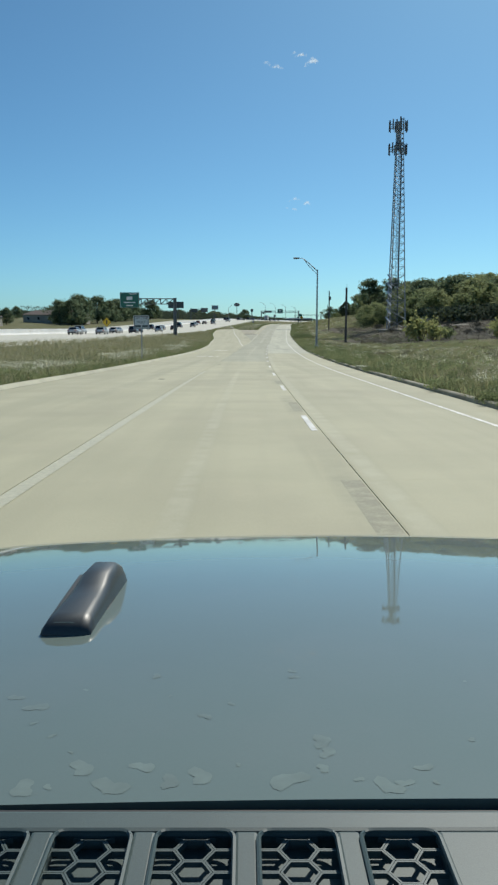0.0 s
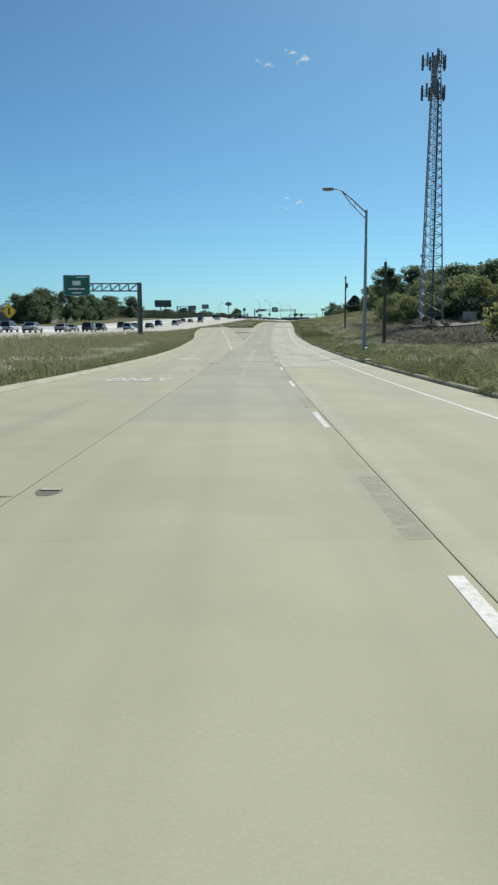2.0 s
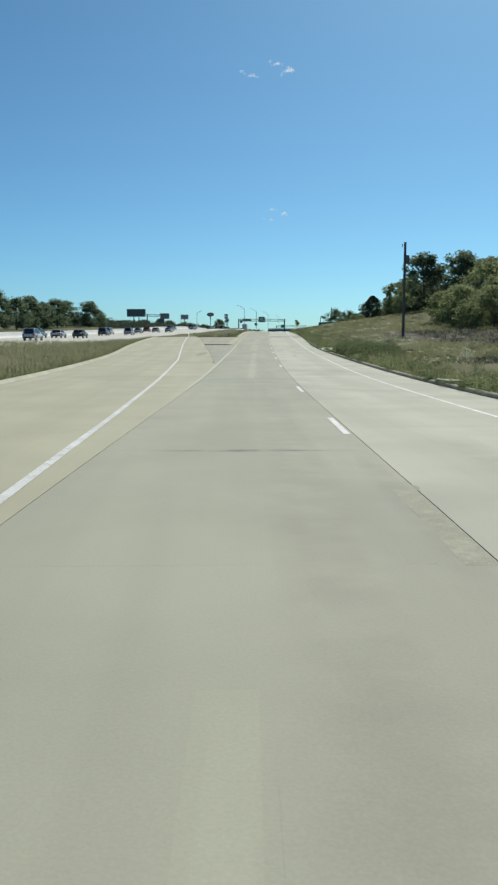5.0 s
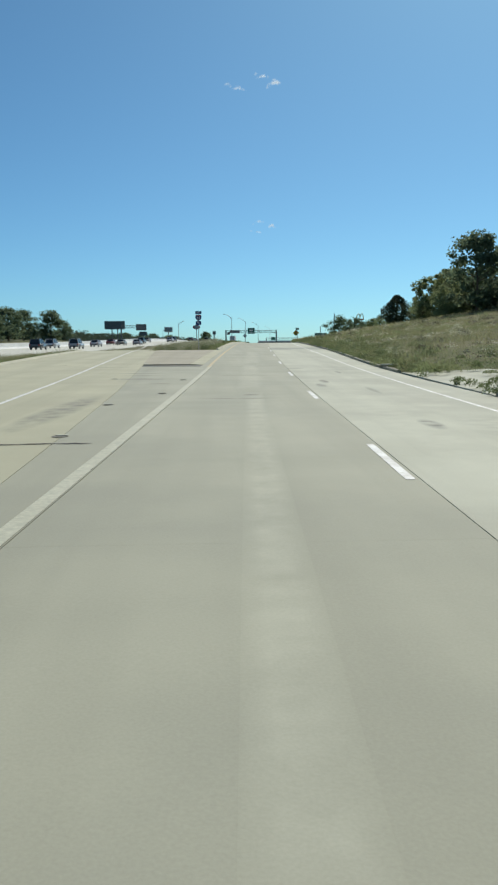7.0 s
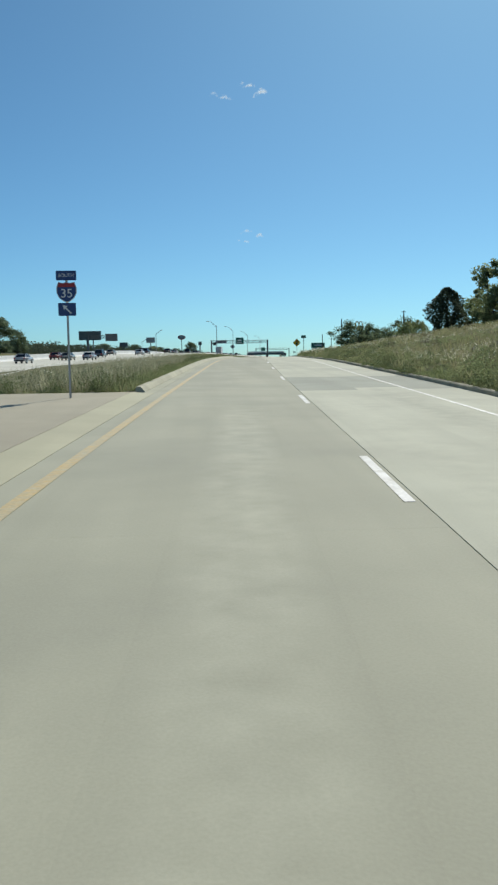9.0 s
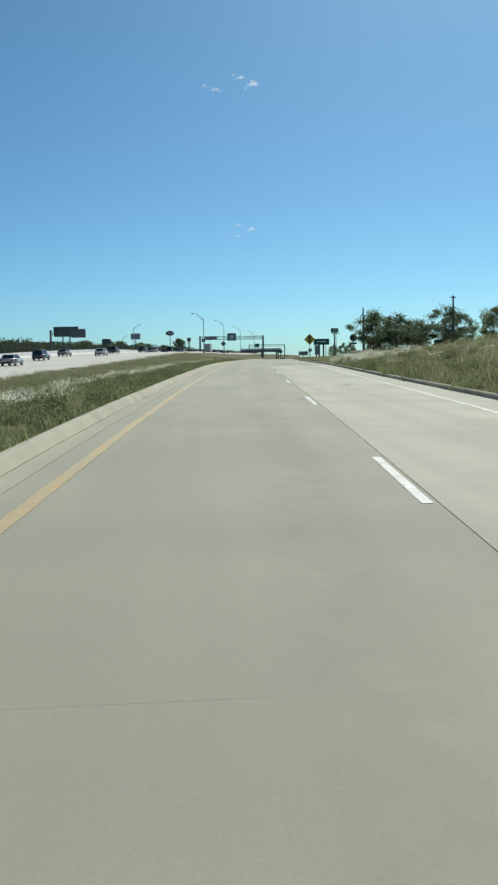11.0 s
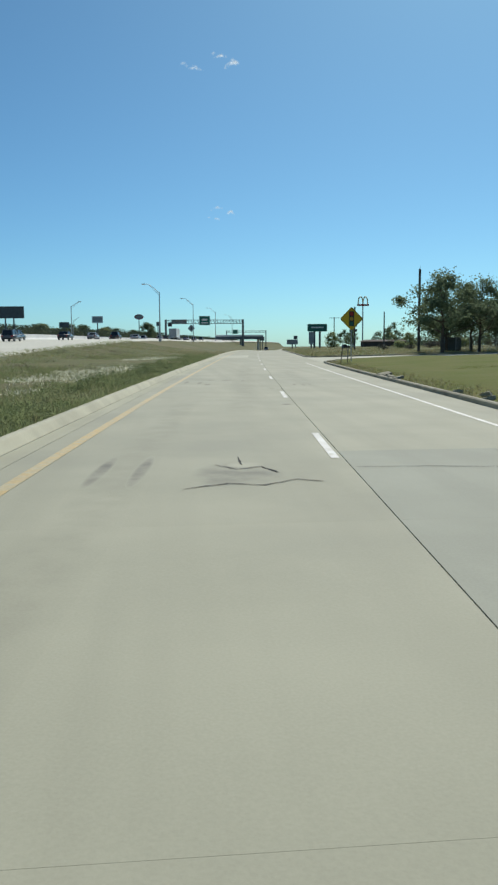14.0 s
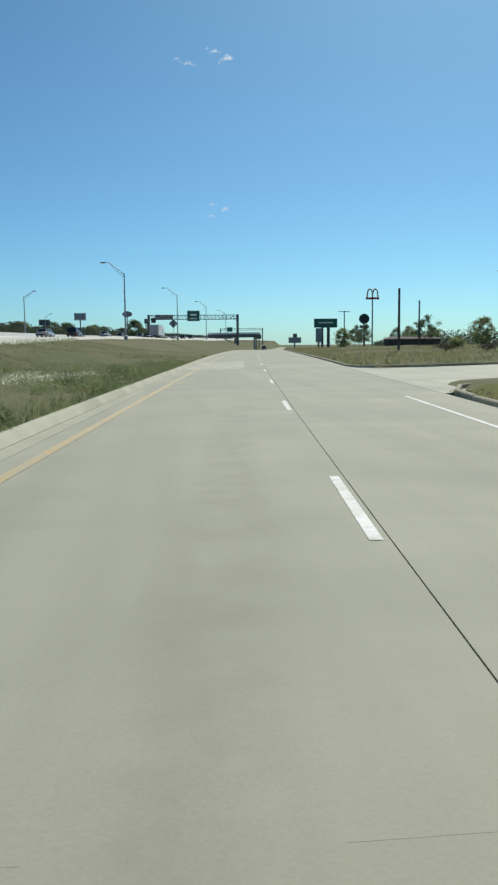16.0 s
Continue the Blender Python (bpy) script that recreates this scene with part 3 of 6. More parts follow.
def drive(s0, s1, flare, count, material, label):
    dr = empty("driveway", Matrix(), label, "driveway", kind="structure")
    for i in range(count):
        a, c = 4.9 + i * 4.4, 4.9 + (i + 1) * 4.4
        pts = []
        for s, u in ((s0 - (flare if i == 0 else 0), a), (s1 + (flare if i == 0 else 0), a), (s1, c - 0.015), (s0, c - 0.015)):
            q = on_road(s, u)
            q.z += 0.006 + max(0.0, float(right_rise(s, u)) - 0.12) * min(1.0, max(0.0, (u - 5.0) / 6))
            pts.append(q)
        child(new("slab", mesh_of("slab", pts + [q - Vector((0, 0, 0.35)) for q in pts], [(0, 1, 2, 3), (0, 4, 5, 1), (1, 5, 6, 2), (2, 6, 7, 3), (3, 7, 4, 0)], material)), dr)


drive(D0, D1, 0.6, 1, M_PALE, "weathered concrete driveway apron across the verge")
drive(409.3, 426.6, 4.5, 8, M_PALE, "pale concrete side street entry across the verge")

# the main carriageways
def freeway():
    v, f = [], []
    ss = np.concatenate([np.arange(-400, 700, 12.0), np.linspace(700, 2400, 30)])
    for s in ss:
        for u, d in ((WAY_R + 2.2, -0.7), (WAY_R, 0.02), (WAY_L, 0.02), (WAY_L - 2.2, -0.7)):
            v.append((float(line_x(s)) + u, s, float(way_z(s)) + d))
    for k in range(len(ss) - 1):
        f += [(4 * k + j, 4 * k + j + 1, 4 * k + j + 5, 4 * k + j + 4) for j in range(3)]
    tagged(new("road", mesh_of("road", v, f, M_FREEWAY)), "wide pale concrete freeway carriageways", "road", kind="structure")
    v, f = [], []
    prof = [(0.4, 0), (0.36, 0.1), (0.16, 0.35), (0.1, 1.07), (-0.1, 1.07), (-0.16, 0.35), (-0.36, 0.1), (-0.4, 0)]
    for s in ss:
        for d, z in prof:
            v.append((float(line_x(s)) + BARRIER_U + d, s, float(way_z(s)) + 0.02 + z))
    m = len(prof)
    for k in range(len(ss) - 1):
        for j in range(m - 1):
            f.append((k * m + j, k * m + j + 1, (k + 1) * m + j + 1, (k + 1) * m + j))
    tagged(new("barrier", mesh_of("barrier", v, f, M_BARRIER)), "pale concrete median barrier along the freeway", "barrier", kind="structure")


freeway()

# ---- plants ----
RNG = np.random.default_rng(7)


def leaf_mesh(name, centres, sizes, material, rng, flat=0.0):
    """Small three-sided leaves, turned at random, at the given centres."""
    n = len(centres)
    a = rng.normal(size=(n, 3))
    a[:, 2] *= 1 - flat
    a /= np.linalg.norm(a, axis=1)[:, None]
    b = np.cross(a, rng.normal(size=(n, 3)))
    b /= np.linalg.norm(b, axis=1)[:, None]
    s = np.asarray(sizes)[:, None]
    v = np.stack([centres - a * s, centres + a * s * 0.6 - b * s * 0.65, centres + a * s * 0.6 + b * s * 0.65], 1).reshape(-1, 3)
    f = np.arange(3 * n).reshape(-1, 3)
    return mesh_of(name, v.tolist(), f.tolist(), material)


def tree_kind(seed, material, height=10.0, spread=4.0, trunk=0.22, clumps=26, leaves=90, leaf=0.28, low=0.25, tall=1.0, label="", category="tree"):
    """A tree: tapered trunk with limbs, and a crown of uneven leaf clumps. Its foot is at the origin."""
    rng = np.random.default_rng(seed)
    root = empty("tree", pose(0, 0, 0), label, category, "roadside trees")
    bm = bmesh.new()
    top = height * 0.7
    pts = [(rng.normal() * 0.03 * k, rng.normal() * 0.03 * k, top * k / 5 - 0.3 * (k == 0)) for k in range(6)]
    add_tube(bm, pts, [trunk * (1 - 0.85 * k / 5) for k in range(6)], 7)
    cents = []
    for i in range(clumps):
        th, h = rng.uniform(0, 2 * math.pi), rng.uniform(low, 1.0)
        prof = math.sin(math.pi * min(1, max(0.08, (h - low) / (1 - low) * 0.86 + 0.12))) ** (0.6 / tall)
        r = spread * prof * rng.uniform(0.35, 1.0) * rng.choice([1, 1, 1, 0.75, 1.15])
        cents.append((r * math.cos(th), r * math.sin(th), h * height * rng.uniform(0.92, 1.03)))
        if i % 4 == 0:
            z0 = min(top * 0.95, max(height * low * 0.6, cents[-1][2] - r * 0.7))
            add_tube(bm, [(0, 0, z0), (r * 0.5 * math.cos(th), r * 0.5 * math.sin(th), z0 + (cents[-1][2] - z0) * 0.35), cents[-1]], [trunk * 0.35, trunk * 0.22, 0.02], 5)
    part("trunk", bm, M_BARK, root)
    c = np.repeat(np.array(cents), leaves, 0)
    rad = np.repeat(rng.uniform(0.14, 0.42, clumps) * spread, leaves)
    d = rng.normal(size=c.shape)
    d *= (rng.uniform(0.05, 1.0, len(c)) ** (0.9 if leaf < 0.15 else 0.6) * rad / np.linalg.norm(d, axis=1))[:, None]
    d[:, 2] *= 0.75
    child(new("crown", leaf_mesh("crown", c + d, rng.uniform(0.6, 1.3, len(c)) * leaf, material, rng)), root)
    return root


def cedar_kind(seed, label):
    rng = np.random.default_rng(seed)
    root = empty("tree", pose(0, 0, 0), label, "tree", "roadside trees")
    part("trunk", tube([(0, 0, -0.3), (0, 0, 3), (0, 0, 7)], [0.2, 0.13, 0.03], 7), M_BARK, root)
    n = 9000
    h = rng.uniform(0.06, 1, n) ** 0.9
    th = rng.uniform(0, 2 * math.pi, n)
    r = (2.6 * np.sin(np.pi * (0.12 + 0.86 * h)) ** 0.8) * (0.75 + 0.25 * np.sin(th * 3 + h * 9)) * rng.uniform(0.55, 1.0, n)
    c = np.stack([r * np.cos(th), r * np.sin(th), h * 7.6], -1)
    child(new("crown", leaf_mesh("crown", c, rng.uniform(0.08, 0.2, n), M_CEDAR, rng)), root)
    return root


def bush_kind(seed, material, label, n=1400, r=1.6, h=1.8, leaf=0.16):
    rng = np.random.default_rng(seed)
    root = empty("bush", pose(0, 0, 0), label, "bush", "roadside bushes")
    bm = bmesh.new()
    tips = []
    for k in range(9):
        th, l = rng.uniform(0, 2 * math.pi), rng.uniform(0.4, 1.0)
        tip = (l * r * 0.7 * math.cos(th), l * r * 0.7 * math.sin(th), h * rng.uniform(0.55, 0.95))
        tips.append(tip)
        add_tube(bm, [(0, 0, -0.1), (tip[0] * 0.4, tip[1] * 0.4, tip[2] * 0.5), tip], [0.05, 0.035, 0.01], 5)
    part("stems", bm, M_BARK, root)
    c = np.array(tips)[rng.integers(0, 9, n)] * [1, 1, 0.8] + rng.normal(size=(n, 3)) * [r * 0.26, r * 0.26, h * 0.2]
    c[:, 2] = np.abs(c[:, 2])
    child(new("foliage", leaf_mesh("foliage", c, rng.uniform(0.6, 1.3, n) * leaf, material, rng)), root)
    return root


def dismiss(ob):
    for o in (*ob.children_recursive, ob):
        bpy.data.objects.remove(o)


def put(kind, s, u, size=1.0, turn=None, dz=0.0, label="", wide=1.0):
    p = place(s, u, dz)
    ob = copy_thing(kind, Matrix.Translation(p) @ pose(0, 0, 0, 0, 0, RNG.uniform(0, 360) if turn is None else turn) @ Matrix.Diagonal((size * wide, size * wide, size, 1)))
    if label:
        tagged(ob, label)
    return ob


OAKS = [tree_kind(11 + i, M_LEAF, 10, 4.6, 0.25, 84, 72, 0.27, 0.10, label="dark green broadleaf tree with dense rounded crown") for i in range(3)]
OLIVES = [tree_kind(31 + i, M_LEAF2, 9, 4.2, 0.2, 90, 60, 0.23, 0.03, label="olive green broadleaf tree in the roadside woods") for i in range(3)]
AIRY = [tree_kind(51 + i, M_LEAF, 8, 3.6, 0.16, 46, 190, 0.12, 0.32, label="thin-crowned tree with gaps between its leaves") for i in range(2)]
TALL = [tree_kind(61 + i, M_LEAF2, 9, 2.6, 0.16, 36, 110, 0.21, 0.05, 1.6, label="slim yellowing tree on the grassy slope") for i in range(2)]
CEDAR = cedar_kind(71, "dark conical cedar on the grassy slope")
BUSH_Y = bush_kind(81, M_LEAF3, "yellow-green leafy bush on the verge", 900)
BUSH_G = bush_kind(82, M_LEAF2, "olive leafy bush on the verge")
BUSH_D = bush_kind(83, M_BRUSH, "bare brown thorny brush", 900, 1.8, 1.3, 0.10)

# woods on the right
for s, u, h in ((300, 33.5, 1.18), (297, 41, 1.15), (306, 47, 1.05), (312, 38, 0.8)):
    put(OAKS[int(s) % 3], s, u, h)
put(CEDAR, 336, 26.2, 0.88, wide=1.5)
for s, u, k in ((330, 33.5, 0.8), (326, 36, 0.88), (318, 36, 0.92), (313, 33, 0.78), (309, 30.5, 0.6), (322, 29, 0.55), (345, 24, 0.35), (352, 23, 0.4), (340, 31, 0.6)):
    put(OLIVES[int(s) % 3], s, u, k)
for s, u, k in ((329, 30.0, 0.88), (325, 31.5, 1.0), (321, 33.5, 1.12), (316, 31.5, 0.98)):
    put(TALL[int(u) % 2], s, u, k)
for i in range(64):
    s = 228 + 4.6 * (i % 16) + RNG.uniform(-3, 3)
    u = 46 + 13 * (i // 16) + RNG.uniform(-4, 4) + max(0, 235 - s) * 0.5
    kind = (OLIVES + OLIVES + OAKS)[int(RNG.integers(0, 9))]
    put(kind, s, u, RNG.uniform(0.78, 1.15) + 0.10 * (i // 16), wide=1.35)
for i in range(26):
    s, u = 180 + 3.2 * i + RNG.uniform(-3, 3), 62 + RNG.uniform(-5, 30) + i * 0.4
    put((OLIVES + OAKS)[int(RNG.integers(0, 6))], s - 12, u, RNG.uniform(0.75, 1.1), wide=1.2)
for i in range(26):
    put(BUSH_D, 165 + RNG.uniform(0, 70), 27 + RNG.uniform(0, 30), RNG.uniform(0.4, 0.9))
for s, u, k in ((134, 25.2, 2.1), (138, 27.8, 1.5), (146, 41, 1.4), (128, 36.5, 1.5)):
    put(BUSH_Y, s, u, k, wide=0.85)
for s, u, k in ((236, 26, 1.2), (240, 29, 1.1), (152, 33, 1.1)):
    put(BUSH_G, s, u, k)
for i in range(20):
    put(OLIVES[i % 3], 229 + 1.9 * i + RNG.uniform(-2, 2), 27 + 3.4 * (i % 5) + 0.12 * i + RNG.uniform(-1.2, 1.2), RNG.uniform(0.36, 0.62), wide=1.25)
# trees beside the lawn and beyond the side street
for s, u, k in ((428.8, 20.6, 1.08), (431, 25.5, 1.0), (436, 22.8, 0.95), (433, 29.5, 0.85), (440, 27, 0.95), (431, 35.5, 1.15), (438, 39.5, 1.05), (446, 33, 0.9), (452, 27, 0.8)):
    put(AIRY[int(u * 2) % 2], s, u, k, wide=1.3)
for i in range(12):
    put((BUSH_D, BUSH_D, BUSH_G)[i % 3], 455 + RNG.uniform(0, 30), 19 + 3.4 * i + RNG.uniform(-1, 1), RNG.uniform(0.6, 1.05))
for i in range(22):
    put((AIRY + OLIVES)[i % 5], 560 + RNG.uniform(-30, 60), 34 + 5.0 * i + RNG.uniform(-2, 2), RNG.uniform(0.45, 0.75))
for s, u, k in ((612, 26.5, 0.75), (618, 30, 0.8), (606, 22.5, 0.6), (700, 36, 0.8)):
    put(AIRY[0] if k > 0.7 else OLIVES[1], s, u, k)
# trees beyond the freeway
for s, u, k in ((326, -88, 1.25), (322, -82, 1.3), (330, -76, 1.5), (334, -70, 1.35), (328, -64, 1.05), (336, -58, 1.0), (342, -92, 1.1), (340, -84, 1.3), (346, -66, 1.2), (322, -57, 0.8),
                (300, -112, 1.0), (306, -122, 0.95), (296, -131, 0.9), (312, -104, 0.8), (470, -92, 1.4), (476, -84, 1.45), (480, -77, 0.95), (468, -101, 1.3), (250, -118, 0.9), (258, -128, 0.95), (350, -150, 0.9), (380, -170, 1.0), (330, -185, 0.9), (420, -140, 0.8), (440, -160, 0.9), (500, -130, 0.8), (520, -120, 0.7), (545, -135, 0.9), (580, -128, 0.7), (610, -140, 0.8)):
    far = max(1.0, 80 / abs(u))
    put(OAKS[int(abs(u)) % 3], 75 + (s - 75) * far, u * far - 5 * (far > 1), k * 0.74 * far, wide=1.22)
for i in range(46):
    s = 690 + 13 * i + RNG.uniform(-20, 20)
    put((OAKS + OLIVES)[i % 6], s, -175 - RNG.uniform(0, 60) + i * 0.8, RNG.uniform(0.8, 1.25), wide=1.6)
put(OAKS[1], 900, -89.5, 1.15, wide=1.15)
for k in OAKS + OLIVES + AIRY + TALL + [CEDAR, BUSH_Y, BUSH_G, BUSH_D]:
    dismiss(k)


def tufts(name, n, pick, heights, material, label, blades=7, lean=0.35, width=0.012, plume=0.0, seed=1):
    """Many grass tufts in one mesh. pick(rng, n) gives s and u."""
    rng = np.random.default_rng(seed)
    s, u = pick(rng, n)
    keep = ~paved(s, u)
    s, u = s[keep], u[keep]
    n = len(s)
    base = np.stack([line_x(s) + u, s, land_z(s, u) - 0.08], -1)
    base = np.repeat(base, blades, 0)
    m = len(base)
    h = np.repeat(rng.uniform(*heights, n), blades) * rng.uniform(0.6, 1.1, m)
    th = rng.uniform(0, 2 * math.pi, m)
    out = np.stack([np.cos(th), np.sin(th), 0 * th], -1)
    side = np.stack([-np.sin(th), np.cos(th), 0 * th], -1)
    root = base + out * (rng.uniform(0, 0.3, m) * h * 0.5)[:, None]
    tip = root + out * (rng.uniform(0.3, 1.0, m) * lean * h)[:, None] + np.array([0, 0, 1.0]) * h[:, None]
    mid = root * 0.45 + tip * 0.55 - out * (0.08 * h)[:, None]
    w = width * (0.7 + 0.6 * rng.uniform(size=m))[:, None] * (1 + h[:, None])
    if plume:
        v = np.stack([root * 0.3 + tip * 0.7, mid * 0.35 + tip * 0.65 + side * w * plume, tip, mid * 0.35 + tip * 0.65 - side * w * plume], 1)
    else:
        v = np.stack([root - side * w, root + side * w, tip], 1)
    k = v.shape[1]
    me = bpy.data.meshes.new(name)
    me.vertices.add(m * k)
    me.vertices.foreach_set("co", v.reshape(-1))
    me.loops.add(m * k)
    me.loops.foreach_set("vertex_index", np.arange(m * k, dtype=np.int32))
    me.polygons.add(m)
    me.polygons.foreach_set("loop_start", np.arange(0, m * k, k, dtype=np.int32))
    me.update(calc_edges=True)
    me.materials.append(material)
    return tagged(new(name, me), label, "grass", kind="stuff")


def clumped(s, u, level):
    """Keeps places where a slow noise is high."""
    scale = 0.28 if level > 6 else 0.11
    v = np.array([noise.noise((a * scale, b * scale, level)) for a, b in zip(s, u)])
    return v > 0.02


def pick_right(a, b, depth, power=1.6, level=None, start=0.35):
    def f(rng, n):
        s = rng.uniform(a, b, n)
        u = kerb_u(s) + start + depth * rng.uniform(0, 1, n) ** power
        if level is not None:
            k = clumped(s, u, level)
            s, u = s[k], u[k]
        k = ~((s > 333) & (s < 430) & (u > 5.5)) if b > 333 else s > -1e9
        k &= ~((s > 124) & (s < 224) & (u > 16.5 + 2 * np.sin(s * 0.11)) & (rng.uniform(size=len(s)) < 0.85))
        return s[k], u[k]
    return f


def pick_left(a, b, depth, power=1.5, level=None, start=0.3):
    def f(rng, n):
        s = rng.uniform(a, b, n)
        edge = np.where(s < ISLAND_S, left_u(s) - 0.2, -4.85)
        u = edge - start - depth * rng.uniform(0, 1, n) ** power
        if level is not None:
            k = clumped(s, u, level)
            s, u = s[k], u[k]
        return s, u
    return f


def mounds(name, n, pick, radius, height, leaves, leaf, material, label, seed, spill=False):
    """Low leafy weeds in rounded clumps, all in one mesh."""
    rng = np.random.default_rng(seed)
    s, u = pick(rng, n)
    if not spill:
        keep = ~paved(s, u)
        s, u = s[keep], u[keep]
    n = len(s)
    c = np.repeat(np.stack([line_x(s) + u, s, land_z(s, u) - 0.05], -1), leaves, 0)
    size = rng.uniform(0.5, 1.0, n)
    r, h = np.repeat(size * rng.uniform(*radius, n), leaves), np.repeat(size * rng.uniform(*height, n), leaves)
    m = len(c)
    th, q = rng.uniform(0, 2 * math.pi, m), rng.uniform(0, 1, m) ** 0.5
    dome = np.sqrt(np.maximum(0, 1 - q * q)) * rng.uniform(0.45, 1.05, m)
    c = c + np.stack([np.cos(th) * q * r, np.sin(th) * q * r, dome * h], -1)
    if not spill:
        c = c[~paved(c[:, 1], c[:, 0] - line_x(c[:, 1]) + np.where(c[:, 0] < line_x(c[:, 1]), 0.22, -0.2))]
    return tagged(new(name, leaf_mesh(name, c, rng.uniform(0.6, 1.4, len(c)) * leaf, material, rng)), label, "weeds", kind="stuff")


mounds("weeds", 1500, pick_right(4, 335, 2.4, 1.0, 7.0, 0.15), (0.25, 0.85), (0.2, 0.65), 240, 0.03, M_GRASS, "low leafy green weeds along the kerb", 2, True)
mounds("weeds", 900, pick_right(4, 335, 4.5, 1.1, 9.0, 0.3), (0.35, 1.0), (0.35, 0.9), 290, 0.032, M_WEED, "dark bushy weeds behind the kerb", 41, True)
mounds("weeds", 800, pick_right(4, 335, 0.5, 1.0, 11.0, -0.02), (0.15, 0.42), (0.14, 0.36), 110, 0.028, M_WEED, "weeds hanging over the kerb", 42, True)
mounds("weeds", 2000, pick_right(10, 335, 26, 1.0, 3.0), (0.5, 1.4), (0.3, 0.75), 90, 0.05, M_LEAF2, "olive leafy weeds on the slope", 3)
mounds("weeds", 700, pick_right(4, 335, 22, 1.0, 12.0, 3.0), (0.6, 1.5), (0.35, 0.8), 110, 0.05, M_BRUSH, "brown dead weeds on the slope", 43)
mounds("weeds", 1300, pick_left(20, 150, 3.0, 1.3, 7.0, 0.4), (0.3, 0.9), (0.15, 0.5), 120, 0.04, M_GRASS, "low leafy green weeds along the slip lane", 7)
mounds("weeds", 1500, pick_left(247.5, 440, 3.2, 1.2, 7.0, 0.3), (0.3, 1.0), (0.14, 0.5), 260, 0.026, M_GRASS, "low leafy green weeds along the island kerb", 10)
mounds("weeds", 420, pick_left(247.5, 440, 2.6, 1.1, 9.0, 0.4), (0.35, 0.95), (0.3, 0.7), 320, 0.028, M_WEED, "dark bushy weeds along the island kerb", 44)
mounds("weeds", 700, pick_left(247.5, 440, 14, 1.0, 4.0), (0.4, 1.3), (0.2, 0.55), 160, 0.03, M_LEAF2, "olive leafy weeds on the island", 15)
mounds("weeds", 110, lambda rng, n: (rng.uniform(181, 193.2, n), rng.uniform(5.3, 9.0, n)), (0.6, 1.3), (0.7, 1.25), 480, 0.038, M_WEED, "tall dark green weeds at the driveway corner", 16)
mounds("weeds", 170, lambda rng, n: (rng.uniform(ISLAND_S + 0.2, ISLAND_S + 12, n), rng.uniform(-10.8, -5.8, n)), (0.4, 1.0), (0.4, 1.0), 340, 0.026, M_WEED, "weeds at the tip of the island", 17, True)
tufts("dry_grass", 42000, pick_right(0, 335, 30, 1.2), (0.22, 0.6), M_DRY, "tan dry grass on the slope", 5, 1.1, 0.009, seed=4)
tufts("dry_grass", 16000, pick_right(430, 620, 40, 1.2), (0.2, 0.5), M_DRY, "tall tan dry grass past the side street", 4, 0.9, 0.016, seed=5)
tufts("green_grass", 9000, pick_right(430, 620, 30, 1.2), (0.15, 0.4), M_GRASS, "green grass past the side street", 4, 0.9, 0.014, seed=25)
tufts("plume_grass", 2200, pick_right(10, 335, 16, 1.2, 5.0, 2.0), (0.25, 0.5), M_PLUME, "pale feathery seed heads in the verge", 8, 1.2, 0.007, 1.6, seed=6)
tufts("green_grass", 30000, pick_right(0, 335, 20, 1.5, None, 0.2), (0.15, 0.45), M_GRASS, "short green grass behind the kerb", 5, 1.0, 0.008, seed=18)
tufts("dry_grass", 15000, pick_left(20, 250, 13, 1.1), (0.25, 0.55), M_DRY, "dry grass between the roads", 5, 1.1, 0.009, seed=8)
tufts("pale_grass", 16000, pick_left(20, 250, 13, 1.0, None, 0.8), (0.3, 0.6), M_PALEGRASS, "tall soft pale grass between the roads", 5, 1.0, 0.007, seed=45)
tufts("green_grass", 12000, pick_left(20, 250, 9, 1.7, None, 0.15), (0.18, 0.42), M_GRASS, "short green grass between the roads", 5, 1.0, 0.009, seed=19)
tufts("plume_grass", 2200, pick_left(20, 130, 3.4, 0.9, 5.0, 2.0), (0.2, 0.4), M_PLUME, "pale feathery seed heads between the roads", 8, 1.3, 0.007, 1.6, seed=9)
tufts("green_grass", 52000, pick_left(247.5, 440, 11, 1.2, None, 0.1), (0.12, 0.32), M_GRASS, "short green grass behind the island kerb", 5, 1.0, 0.008, seed=20)
tufts("green_grass", 26000, pick_left(262, 480, 16, 0.75, None, 3.0), (0.12, 0.32), M_GRASS, "green grass across the island", 5, 1.0, 0.009, seed=50)
tufts("dry_grass", 16000, pick_left(247.5, 480, 16, 0.9), (0.15, 0.38), M_DRY, "tan dry grass on the island", 5, 1.1, 0.010, seed=11)
tufts("plume_grass", 2600, pick_left(262, 425, 3.6, 1.0, 5.0, 2.6), (0.22, 0.45), M_PLUME, "pale feathery seed heads on the island", 8, 1.3, 0.007, 1.6, seed=12)
tufts("dry_grass", 2500, lambda rng, n: (rng.uniform(334, 405, n), 5.0 + 1.3 * rng.uniform(0, 1, n) ** 2), (0.05, 0.16), M_DRY, "dry trampled grass along the lawn kerb", 5, 1.4, 0.008, seed=26)


